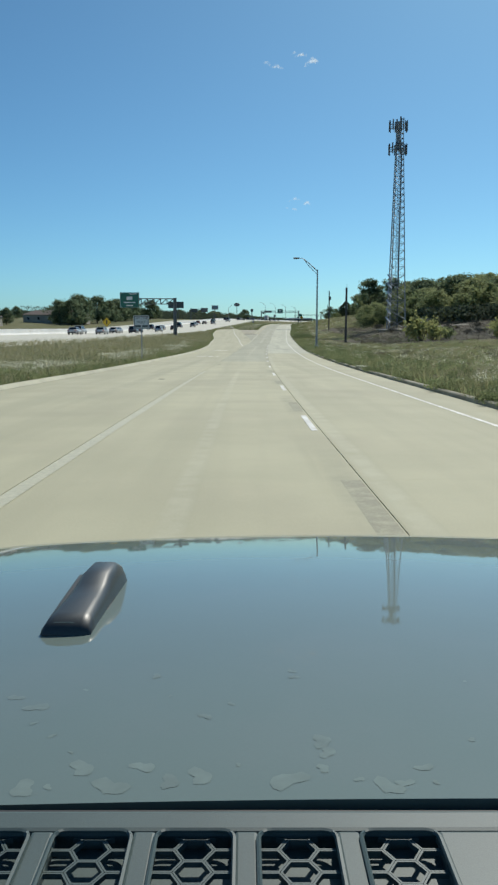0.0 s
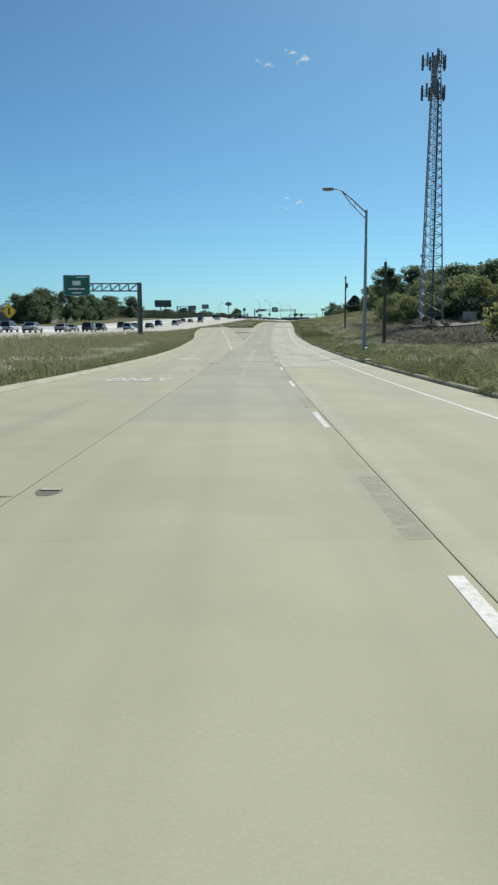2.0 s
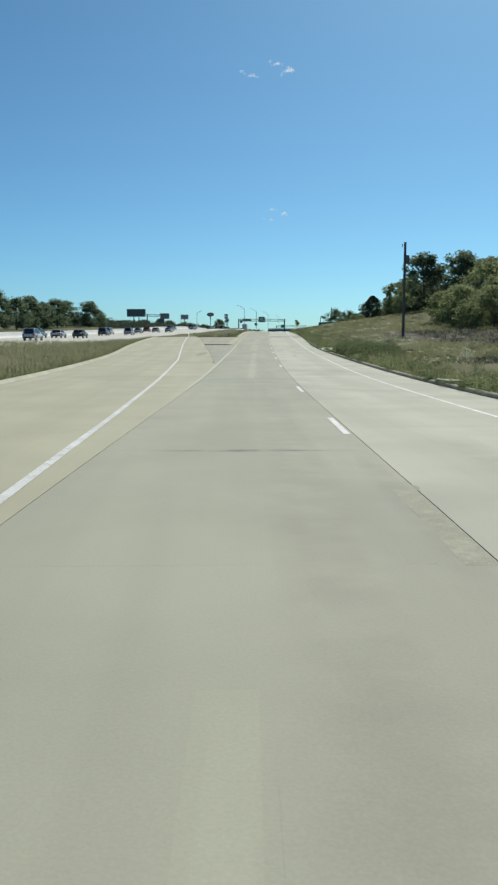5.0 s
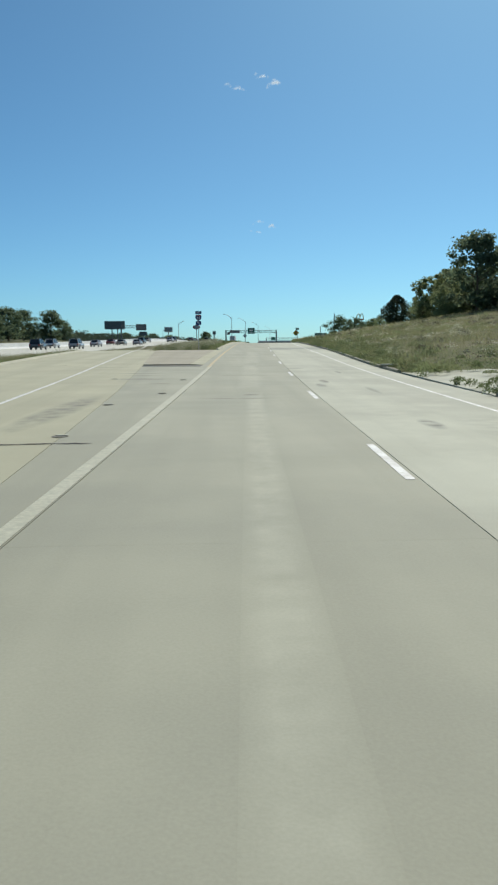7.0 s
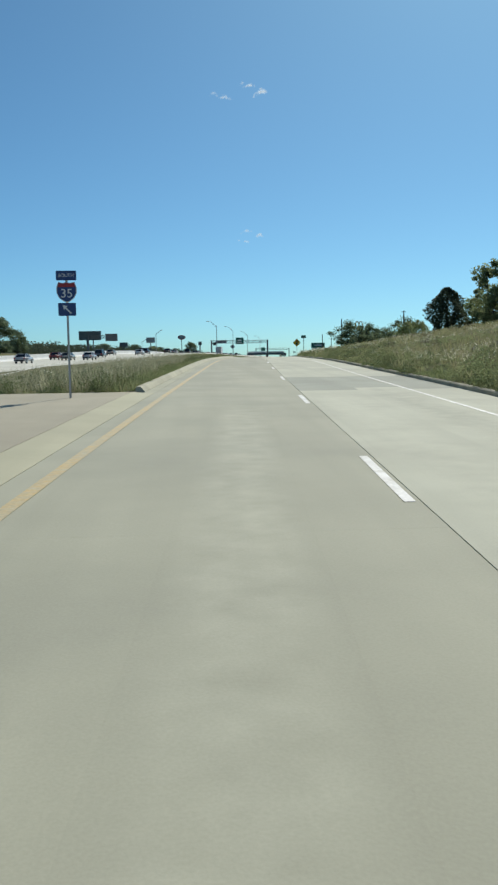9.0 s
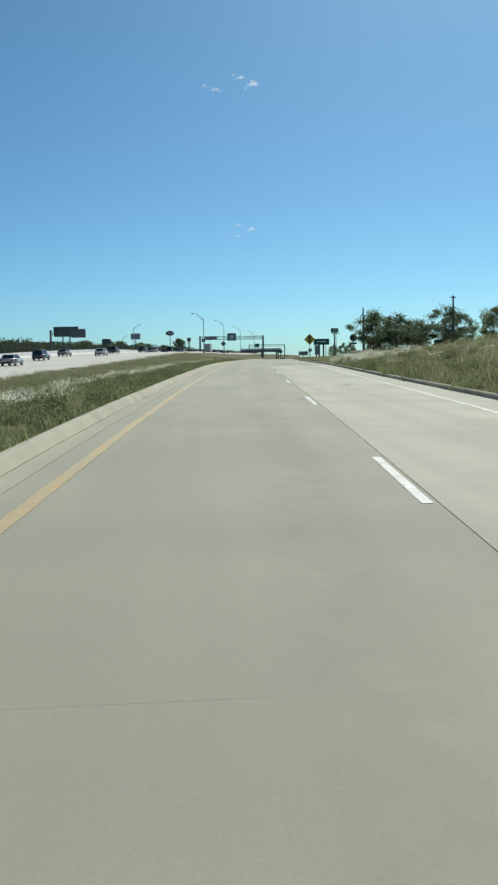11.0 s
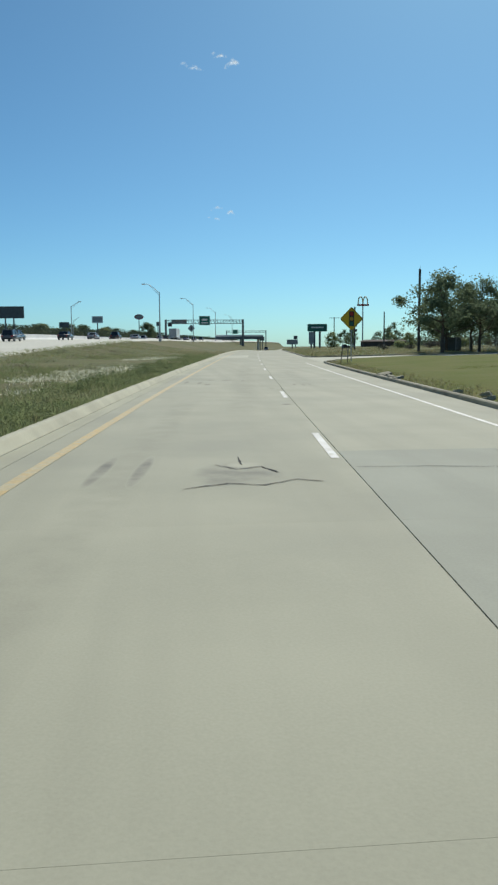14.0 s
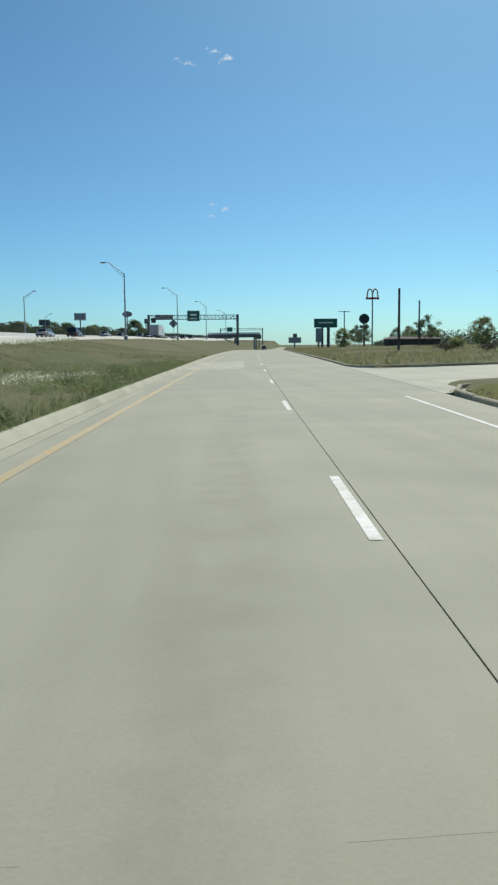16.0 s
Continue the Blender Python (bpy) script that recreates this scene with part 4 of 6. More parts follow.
mounds("plume_grass", 560, pick_right(10, 322, 14, 1.2, 5.0, 1.4), (0.4, 1.0), (0.4, 0.85), 150, 0.022, M_PLUME, "soft pale seed heads in the verge", 31)
mounds("plume_grass", 420, pick_left(20, 130, 3.4, 0.9, 5.0, 2.2), (0.4, 0.9), (0.2, 0.42), 150, 0.022, M_PLUME, "soft pale seed heads between the roads", 32)
mounds("plume_grass", 330, pick_left(262, 362, 2.8, 1.0, 17.0, 3.4), (0.4, 1.1), (0.35, 0.7), 190, 0.022, M_PLUME, "soft pale seed heads on the island", 33)
mounds("pale_grass", 170, pick_left(345, 425, 4.5, 1.0, 17.0, 3.0), (0.4, 1.1), (0.25, 0.55), 170, 0.022, M_PALEGRASS, "soft pale grass on the island", 52)
mounds("plume_grass", 170, lambda rng, n: (lambda a: (a, left_u(a) - 2.6 - 0.035 * (a - 90) + rng.normal(size=n) * 0.5))(rng.uniform(92, 152, n)), (0.4, 0.9), (0.25, 0.5), 150, 0.022, M_PLUME, "pale drift of seed heads between the roads", 46)
mounds("weeds", 380, pick_left(262, 440, 16, 0.8, 13.0, 4.5), (0.6, 1.5), (0.2, 0.5), 90, 0.032, M_BRUSH, "brown dead weeds on the island", 47)
mounds("weeds", 500, pick_left(262, 440, 16, 0.8, 15.0, 4.5), (0.6, 1.5), (0.25, 0.6), 100, 0.035, M_PALEGRASS, "pale weeds on the island", 48)
tufts("dead_weeds", 9000, lambda rng, n: (rng.uniform(122, 228, n), 17 + 40 * rng.uniform(0, 1, n) ** 1.3), (0.25, 0.6), M_BRUSH, "brown dead weeds behind the poles", 5, 0.9, 0.012, seed=27)


tufts("pale_grass", 3600, lambda rng, n: (rng.uniform(247.6, 285, n), rng.uniform(-11.5, -5.9, n)), (0.55, 1.05), M_PALEGRASS, "tall soft pale grass at the tip of the island", 6, 0.7, 0.006, seed=49)
mounds("plume_grass", 40, lambda rng, n: (rng.uniform(248, 264, n), rng.uniform(-10.6, -6.2, n)), (0.3, 0.7), (0.6, 1.05), 150, 0.02, M_PLUME, "soft pale seed heads at the tip of the island", 28)


def pick_bank(rng, n):
    s = rng.uniform(324, 338.5, n)
    return s, 5.5 + rng.uniform(0, 4.2, n) - 0.05 * (s - 324)


mounds("plume_grass", 90, pick_bank, (0.5, 1.1), (0.4, 0.85), 620, 0.022, M_PLUME, "soft pale grass bank at the end of the lawn", 34)
tufts("plume_grass", 60, pick_bank, (0.35, 0.75), M_PLUME, "pale feathery grass bank at the end of the lawn", 9, 1.1, 0.006, 1.6, seed=13)
tufts("lawn_grass", 22000, lambda rng, n: (rng.uniform(338, 404, n), 5.2 + 30 * rng.uniform(0, 1, n)), (0.03, 0.07), M_LAWNBLADE, "short mown grass blades", 4, 1.2, 0.01, seed=14)


def far_woods(name, s0, s1, u0, u1, depth, tall, n, seed, label, leaf=1.0):
    """A distant belt of trees with an uneven skyline, joined."""
    rng = np.random.default_rng(seed)
    t = rng.uniform(0, 1, n)
    s, u = s0 + (s1 - s0) * t + rng.uniform(-0.5, 0.5, n) * depth, u0 + (u1 - u0) * t + rng.uniform(-0.5, 0.5, n) * depth
    sky = np.array([0.62 + 0.28 * noise.noise((a * 0.02, 0.3, seed)) + 0.12 * noise.noise((a * 0.09, 0.7, seed)) for a in s])
    z = land_z(s, u) + tall * np.clip(sky, 0.12, 1.1) * rng.uniform(0, 0.95, n) ** 0.8
    c = np.stack([line_x(np.clip(s, -60, 2500)) + u, s, z], -1)
    tagged(new(name, leaf_mesh(name, c, rng.uniform(0.5, 1.2, n) * leaf, M_WOODS, rng)), label, "woods", kind="stuff")


far_woods("woods", 230, 620, -135, -185, 26, 6.0, 70000, 3, "low dark woods beyond the freeway", 0.32)
far_woods("woods", 600, 2300, -175, -150, 60, 12.5, 120000, 4, "distant dark tree line beyond the freeway", 0.75)
far_woods("woods", 640, 1500, 75, 160, 60, 8, 30000, 5, "distant dark tree line past the side street", 0.5)
far_woods("woods", 150, 340, 100, 100, 30, 13, 9000, 6, "dense olive woods on the hill")
far_woods("woods", 222, 330, 52, 46, 22, 8.5, 16000, 9, "dense olive thicket under the trees on the hill", 0.5)


# ---- cell tower ----
def cell_tower():
    p = place(218, 32.3, -0.2)
    root = empty("cell_tower", Matrix.Translation(p), "tall grey lattice steel cell tower with antenna clusters", "tower")
    top = 54.8 - p.z - 2.0
    reach = lambda z: 3.0 - 1.94 * z / top
    corner = lambda k, z: Vector((math.cos(radians(102 + 120 * k)) * reach(z), math.sin(radians(102 + 120 * k)) * reach(z), z))
    for k in range(3):
        part("leg", tube([corner(k, 0), corner(k, top)], [0.16, 0.10], 8), M_GALV, root)
    levels = [0.0]
    while levels[-1] < top - 1.4:
        levels.append(levels[-1] + max(1.15, 2.5 * (1 - levels[-1] / top * 0.55)))
    for z0, z1 in zip(levels, levels[1:]):
        for k in range(3):
            a0, b0, a1, b1 = corner(k, z0), corner((k + 1) % 3, z0), corner(k, z1), corner((k + 1) % 3, z1)
            for q, w in ((a0, b1), (b0, a1), (a1, b1)):
                part("brace", tube([q, w], 0.05, 5), M_GALV, root)
    ladder = part("ladder", tube([(0.07, 0.25, 0), (0.07, 0.25, top)], 0.04, 5), M_DARKSTEEL, root, "dark climbing ladder")
    part("rail", tube([(0.43, 0.25, 0), (0.43, 0.25, top)], 0.04, 5), M_DARKSTEEL, ladder)
    for i in range(50):
        part("rung", tube([(0.05, 0.25, 1 + i), (0.45, 0.25, 1 + i)], 0.02, 4), M_DARKSTEEL, ladder)
    for z in (top + 0.2, top - 5.6):
        for k in range(3):
            a, b = radians(30 + 120 * k), radians(150 + 120 * k)
            for dz in (-0.5, 0.5):
                part("mount_rail", tube([(2.6 * math.cos(a), 2.6 * math.sin(a), z + dz), (2.6 * math.cos(b), 2.6 * math.sin(b), z + dz)], 0.06, 6), M_DARKSTEEL, root)
            part("mount_arm", tube([(0.5 * math.cos(a), 0.5 * math.sin(a), z), (2.6 * math.cos(a), 2.6 * math.sin(a), z)], 0.07, 6), M_DARKSTEEL, root)
        for k in range(3):
            a, b = radians(30 + 120 * k), radians(150 + 120 * k)
            for j in range(4):
                w = (j + 0.2) / 3.4
                x, y = 2.85 * (math.cos(a) * (1 - w) + math.cos(b) * w), 2.85 * (math.sin(a) * (1 - w) + math.sin(b) * w)
                bm = add_box(bmesh.new(), -0.19, 0.19, -0.1, 0.1, -1.3, 1.3, 0.04)
                bmesh.ops.rotate(bm, matrix=Matrix.Rotation((a + b) / 2 + math.pi / 2, 3, "Z"), verts=bm.verts)
                part("antenna", shift(bm, x, y, z + (0.3 if j % 2 else -0.1)), M_ANTENNA, root)
                part("antenna_pipe", tube([(x * 0.93, y * 0.93, z - 1.5), (x * 0.93, y * 0.93, z + 1.4)], 0.04, 6), M_DARKSTEEL, root)
    part("mast_head", tube([(0, 0, top - 6), (0, 0, top + 1.2)], [0.5, 0.4], 8), M_GALV, root)
    # white colour and a wide upward tilt give these braces their sunlit look
    for i in range(6):
        z = 1.6 + 2.2 * i
        p0, p1 = corner(1, z) + Vector((-0.5, -0.35, 1.5)), corner(1, z) + Vector((0.75, -0.35, 0.1))
        axis = (p1 - p0).normalized()
        nrm = Vector((0.2, -0.45, 0.87))
        nrm = (nrm - axis * nrm.dot(axis)).normalized()
        wide = axis.cross(nrm) * 0.5
        bm = bmesh.new()
        vs = [bm.verts.new(q + o + h) for h in (nrm * 0.02, nrm * -0.02) for q, o in ((p0, wide), (p0, -wide), (p1, -wide), (p1, wide))]
        for f in ((0, 1, 2, 3), (7, 6, 5, 4), (0, 4, 5, 1), (1, 5, 6, 2), (2, 6, 7, 3), (3, 7, 4, 0)):
            bm.faces.new([vs[k] for k in f])
        part("step_brace", bm, M_SIGNWHITE, root, "sunlit pale steel plate")
    part("cable_tray", box(0.55, 0.9, -0.3, -0.12, 0.2, top - 6.0, 0.03), M_DARKSTEEL, root, "dark cable tray")
    hut = empty("equipment_cabinet", Matrix.Translation(place(214, 40, 0)), "small pale equipment cabinet by the tower", "cabinet")
    part("body", box(-1.2, 1.2, -0.8, 0.8, 0, 2.0, 0.03), M_STUCCO, hut)
    part("roof", box(-1.3, 1.3, -0.9, 0.9, 2.003, 2.12, 0.02), M_GALV, hut)


cell_tower()


def gravel_pad():
    """A pale gravel track across the brush to the tower."""
    v, f = [], []
    us = np.arange(27, 50, 1.5)
    for i, u in enumerate(us):
        for s in (203.5 + 1.2 * math.sin(u * 0.3), 212.0 + 1.5 * math.sin(u * 0.21)):
            v.append(place(s, u, 0.16))
    n = 2 * len(us)
    v += [q - Vector((0, 0, 0.7)) for q in v]
    for i in range(len(us) - 1):
        a = 2 * i
        f += [(a, a + 2, a + 3, a + 1), (a, a + n, a + n + 2, a + 2), (a + 1, a + 3, a + n + 3, a + n + 1)]
    tagged(new("gravel_track", mesh_of("gravel_track", v, f, M_GRAVEL)), "pale gravel track below the cell tower", "track", kind="structure")


gravel_pad()


# ---- poles and lamps ----
def street_lamp(s, u, z_foot, z_top, reach, rise, label):
    x = float(line_x(s)) + u
    h = z_top - z_foot
    root = empty("street_lamp", Matrix.Translation((x, s, z_foot)), label, "street lamp", "street lamps along the roads")
    part("base", tube([(0, 0, -0.3), (0, 0, 0.35), (0, 0, 0.4)], [0.28, 0.28, 0.2], 12), M_GALV, root)
    part("pole", tube([(0, 0, 0.35), (0, 0, h)], [0.14, 0.085], 12), M_GALV, root)
    bend = reach * 0.82
    part("arm", tube([(0, 0, h - 0.22), (-bend * 0.5, 0, h - 0.22 + (rise + 0.22) * 0.56), (-bend * 0.93, 0, h + rise - 0.06), (-bend * 1.06, 0, h + rise), (-reach, 0, h + rise + 0.01)], [0.06, 0.055, 0.05, 0.045, 0.04], 8), M_GALV, root)
    part("stay", tube([(0, 0, h - 0.67), (-bend * 0.55, 0, h - 0.67 + (rise + 0.5) * 0.55), (-bend * 0.9, 0, h + rise - 0.12)], 0.035, 6), M_GALV, root)
    part("strut", tube([(-bend * 0.42, 0, h - 0.67 + (rise + 0.5) * 0.42), (-bend * 0.42, 0, h - 0.2 + (rise + 0.2) * 0.48)], 0.025, 6), M_GALV, root)
    bm = box(-reach - 0.75, -reach + 0.05, -0.17, 0.17, h + rise - 0.08, h + rise + 0.1, 0.06)
    lum = part("luminaire", bm, M_SIGNBACK, root, "grey cobra-head luminaire")
    part("lens", box(-reach - 0.62, -reach - 0.12, -0.12, 0.12, h + rise - 0.12, h + rise - 0.085, 0.01), M_HEAD, lum)


street_lamp(108.8, 6.65, -1.25, 9.0, 2.45, 1.45, "tall galvanised street lamp with one curved arm")
street_lamp(505, -19.9, 5.4, 14.9, 2.7, 1.5, "tall galvanised freeway lamp with one curved arm")
street_lamp(586, -21.1, 5.8, 16.7, 3.0, 1.6, "tall galvanised freeway lamp with one curved arm")
street_lamp(670, -21.7, 6.0, 17.7, 3.0, 1.7, "tall galvanised freeway lamp with one curved arm")
street_lamp(760, -21.5, 6.8, 18.4, 3.0, 1.7, "tall galvanised freeway lamp with one curved arm")
for s_, u_ in ((560, -50.5), (700, -86)):
    street_lamp(s_, u_, float(way_z(s_)), float(way_z(s_)) + 9.0, -2.6, 1.1, "grey freeway lamp with curved arm above the barrier")


def wood_pole(s, u, z_top, label, r=0.17, cross=0.0, tip=0.0, can=False):
    p = place(s, u)
    root = empty("utility_pole", Matrix.Translation(p), label, "utility pole", "wooden poles")
    h = z_top - p.z
    part("shaft", tube([(0, 0, -0.4), (0, 0, h * 0.5), (0, 0, h)], [r, r * 0.9, r * 0.8], 10), M_WOOD, root)
    if tip:
        part("spike", tube([(0, 0, h), (0.03, 0, h + tip)], 0.02, 6), M_DARKSTEEL, root)
    if cross:
        part("crossarm", box(-cross, cross, -0.06, 0.06, h - 0.35, h - 0.2, 0.01), M_WOOD, root)
    if can:
        part("transformer", tube([(0.28, 0, h - 2.3), (0.28, 0, h - 1.4)], 0.2, 12), M_DARKSTEEL, root)
        part("insulator", tube([(-0.3, 0, h - 0.5), (-0.3, 0, h - 0.2)], 0.05, 8), M_GALV, root)


wood_pole(151.6, 14.3, 8.7, "thick dark wooden pole cut off at the top", 0.23, tip=0.6)
wood_pole(211.8, 14.6, 10.7, "weathered wooden utility pole on the slope", 0.17, can=True)
wood_pole(435.6, 19.3, 13.0, "dark wooden utility pole beside the trees", 0.17, can=False, tip=0.3)
wood_pole(406.5, 31.5, 13.1, "tall dark utility pole at the edge of the lawn", 0.17, cross=0.5)
wood_pole(470, 15.7, 10.2, "leaning dark wooden pole in dry grass", 0.15)
wood_pole(520, 28.1, 11.5, "dark wooden pole in dry grass", 0.16)
wood_pole(620, 24.0, 13.9, "wooden utility pole with short crossarm", 0.18, cross=1.8)
wood_pole(640, 20.0, 9.5, "thin dark utility pole beyond the side street", 0.14)


# ---- signs ----
def bars(root, w, rows, m_ink, y=-0.035):
    """Plain bars in place of writing: height over the centre, thickness, share of the width."""
    for z, t, k in rows:
        part("lettering_bar", box(-w * k / 2, w * k / 2, y - 0.006, y, z - t / 2, z + t / 2), m_ink, root)


def truss(root, x0, x1, z0, z1, y0=-0.5, y1=0.5, n=10, r=0.06):
    for y in (y0, y1):
        for z in (z0, z1):
            part("chord", tube([(x0, y, z), (x1, y, z)], r, 8), M_DARKSTEEL, root)
    for i in range(n):
        a, b = x0 + (x1 - x0) * i / n, x0 + (x1 - x0) * (i + 1) / n
        for y in (y0, y1):
            part("upright", tube([(a, y, z0), (a, y, z1)], r * 0.7, 6), M_DARKSTEEL, root)
            part("diagonal", tube([(a, y, z0), (b, y, z1)], r * 0.6, 6), M_DARKSTEEL, root)
        part("cross_brace", tube([(a, y0, z1), (b, y1, z1)], r * 0.5, 6), M_DARKSTEEL, root)


def green_panel(root, x0, x1, z0, z1, y, rows, tab=True):
    w, h = x1 - x0, z1 - z0
    bm = shift(plate(round_rect(w, h, 0.12), -0.03, 0.03), (x0 + x1) / 2, y, (z0 + z1) / 2)
    pan = part("sign_panel", bm, M_GREENSIGN, root, "green reflective panel with white border")
    bo = bmesh.new()
    for a, b, c, d in ((x0 + 0.08, x1 - 0.08, z1 - 0.13, z1 - 0.09), (x0 + 0.08, x1 - 0.08, z0 + 0.09, z0 + 0.13), (x0 + 0.08, x0 + 0.12, z0 + 0.1, z1 - 0.1), (x1 - 0.12, x1 - 0.08, z0 + 0.1, z1 - 0.1)):
        add_box(bo, a, b, y - 0.037, y - 0.031, c, d)
    part("border", bo, M_SIGNWHITE, pan)
    for cx, cz, bw, bh in rows:
        part("lettering_bar", box((x0 + x1) / 2 + cx * w - bw * w / 2, (x0 + x1) / 2 + cx * w + bw * w / 2, y - 0.038, y - 0.031, z0 + cz * h - bh * h / 2, z0 + cz * h + bh * h / 2), M_SIGNWHITE, pan)
    return pan


def cantilever():
    s = 179.4
    x = float(line_x(s)) - 20.9
    zb = float(land_z(s, -20.9))
    root = empty("sign_gantry", Matrix.Translation((x, s, 0)), "dark steel cantilever gantry holding a green road sign", "sign gantry")
    part("column", tube([(0, 0, zb - 0.3), (0, 0, 7.7)], [0.42, 0.36], 16), M_DARKSTEEL, root)
    part("base_plate", tube([(0, 0, zb - 0.2), (0, 0, zb + 0.15)], 0.7, 16), M_GALV, root)
    truss(root, -11.6, -0.3, 6.4, 7.55, -0.45, 0.45, 8, 0.08)
    green_panel(root, -11.9, -7.7, 5.6, 8.85, -0.62, ((0, 0.62, 0.3, 0.22), (-0.1, 0.34, 0.4, 0.07), (0.22, 0.34, 0.16, 0.07), (0, 0.15, 0.34, 0.05), (0.2, 0.9, 0.4, 0.04)))


cantilever()


def portal():
    s = 660
    x0, x1 = float(line_x(s)) - 40.1, float(line_x(s)) - 10.0
    root = empty("sign_gantry", Matrix.Translation(((x0 + x1) / 2, s, 0)), "grey steel portal gantry over the freeway with signs", "sign gantry")
    h = (x1 - x0) / 2
    for sx, zb in ((-h, 5.6), (h, 4.4)):
        part("column", tube([(sx, 0, zb - 0.4), (sx, 0, 14.5)], 0.42, 14), M_DARKSTEEL, root)
    truss(root, -h, h, 12.9, 14.3, -0.6, 0.6, 24, 0.09)
    green_panel(root, -2.1, 2.1, 12.3, 15.8, -0.8, ((0, 0.6, 0.5, 0.2), (0, 0.25, 0.6, 0.1)))
    pan = part("sign_panel", shift(plate(round_rect(6.0, 1.7, 0.1), -0.03, 0.03), -h + 5.2, 0.8, 13.7), M_SIGNBACK, root, "bare grey sign back")
    part("small_panel", shift(plate(round_rect(1.6, 1.6, 0.1), -0.03, 0.03), -h + 1.6, -0.8, 12.6), M_BLACK, root)


portal()


def far_portal(s, u0, u1, z, h):
    x0, x1 = float(line_x(s)) + u0, float(line_x(s)) + u1
    root = empty("sign_gantry", Matrix.Translation(((x0 + x1) / 2, s, 0)), "distant steel sign gantry over the freeway", "sign gantry")
    w = (x1 - x0) / 2
    for sx in (-w, w):
        part("column", tube([(sx, 0, z - 4), (sx, 0, z + h)], 0.4, 10), M_DARKSTEEL, root)
    truss(root, -w, w, z + h - 1.4, z + h, -0.6, 0.6, 12, 0.1)
    green_panel(root, -w * 0.7, -w * 0.7 + 4, z + h - 2.4, z + h + 0.8, -0.8, ())


far_portal(980, -42, -11, 8.0, 8.2)


def far_cantilever():
    s, u = 530.0, -70.4
    base = float(way_z(s))
    root = empty("sign_gantry", Matrix.Translation((float(line_x(s)) + u, s, 0)), "grey cantilever gantry over the far carriageway with a sign", "sign gantry")
    part("column", tube([(0, 0, base - 0.6), (0, 0, 13.3)], [0.36, 0.3], 12), M_DARKSTEEL, root)
    truss(root, 0.3, 10.6, 12.0, 13.0, -0.4, 0.4, 8, 0.07)
    pan = part("sign_panel", shift(plate(round_rect(4.5, 2.7, 0.1), -0.03, 0.03), 8.7, -0.55, 12.2), M_DARKSTEEL, root, "dull dark sign panel")
    for x in (7.3, 10.1):
        part("stiffener", box(x - 0.05, x + 0.05, -0.64, -0.583, 10.95, 13.45), M_DARKSTEEL, pan)


far_cantilever()


def post_sign(s, u, z_top, w, h, panel, ink, rows, label, name="road_sign", posts=(0.0,), group="road signs", border=None):
    p = place(s, u)
    root = empty(name, Matrix.Translation(p), label, "road sign", group)
    zc = z_top - p.z - h / 2
    for px in posts:
        part("post", tube([(px, 0.05, -0.4), (px, 0.05, zc + h / 2 - 0.05)], 0.04, 8), M_GALV, root)
    pan = part("panel", shift(plate(round_rect(w, h, min(w, h) * 0.07), -0.012, 0.0), 0, 0, zc), panel, root)
    if border:
        b = bmesh.new()
        for x0, x1, z0, z1 in ((-w / 2 + 0.05, w / 2 - 0.05, h / 2 - 0.09, h / 2 - 0.05), (-w / 2 + 0.05, w / 2 - 0.05, -h / 2 + 0.05, -h / 2 + 0.09), (-w / 2 + 0.05, -w / 2 + 0.09, -h / 2 + 0.05, h / 2 - 0.05), (w / 2 - 0.09, w / 2 - 0.05, -h / 2 + 0.05, h / 2 - 0.05)):
            add_box(b, x0, x1, -0.018, -0.013, zc + z0, zc + z1)
        part("border", b, border, pan)
    for cx, z, bw, bh in rows:
        part("lettering_bar", box(cx - bw / 2, cx + bw / 2, -0.019, -0.013, zc + z - bh / 2, zc + z + bh / 2), ink, pan)
    return root


turn_sign = post_sign(64.5, -9.95, 2.37, 1.22, 1.06, M_SIGNWHITE, M_DARKSTEEL, ((-0.27, -0.31, 0.46, 0.17), (0.28, -0.31, 0.44, 0.17)), "weathered white turn lane sign on a thin post", border=M_BLACK)
for words, dz in (("LEFT LANE", 0.31), ("MUST", 0.0)):
    text_part(words, 0.205 if dz else 0.28, M_DARKSTEEL, turn_sign, pose(0, -0.016, 2.37 - place(64.5, -9.95).z - 0.53 + dz, 90, 0, 0), "dark lettering", 0.002)


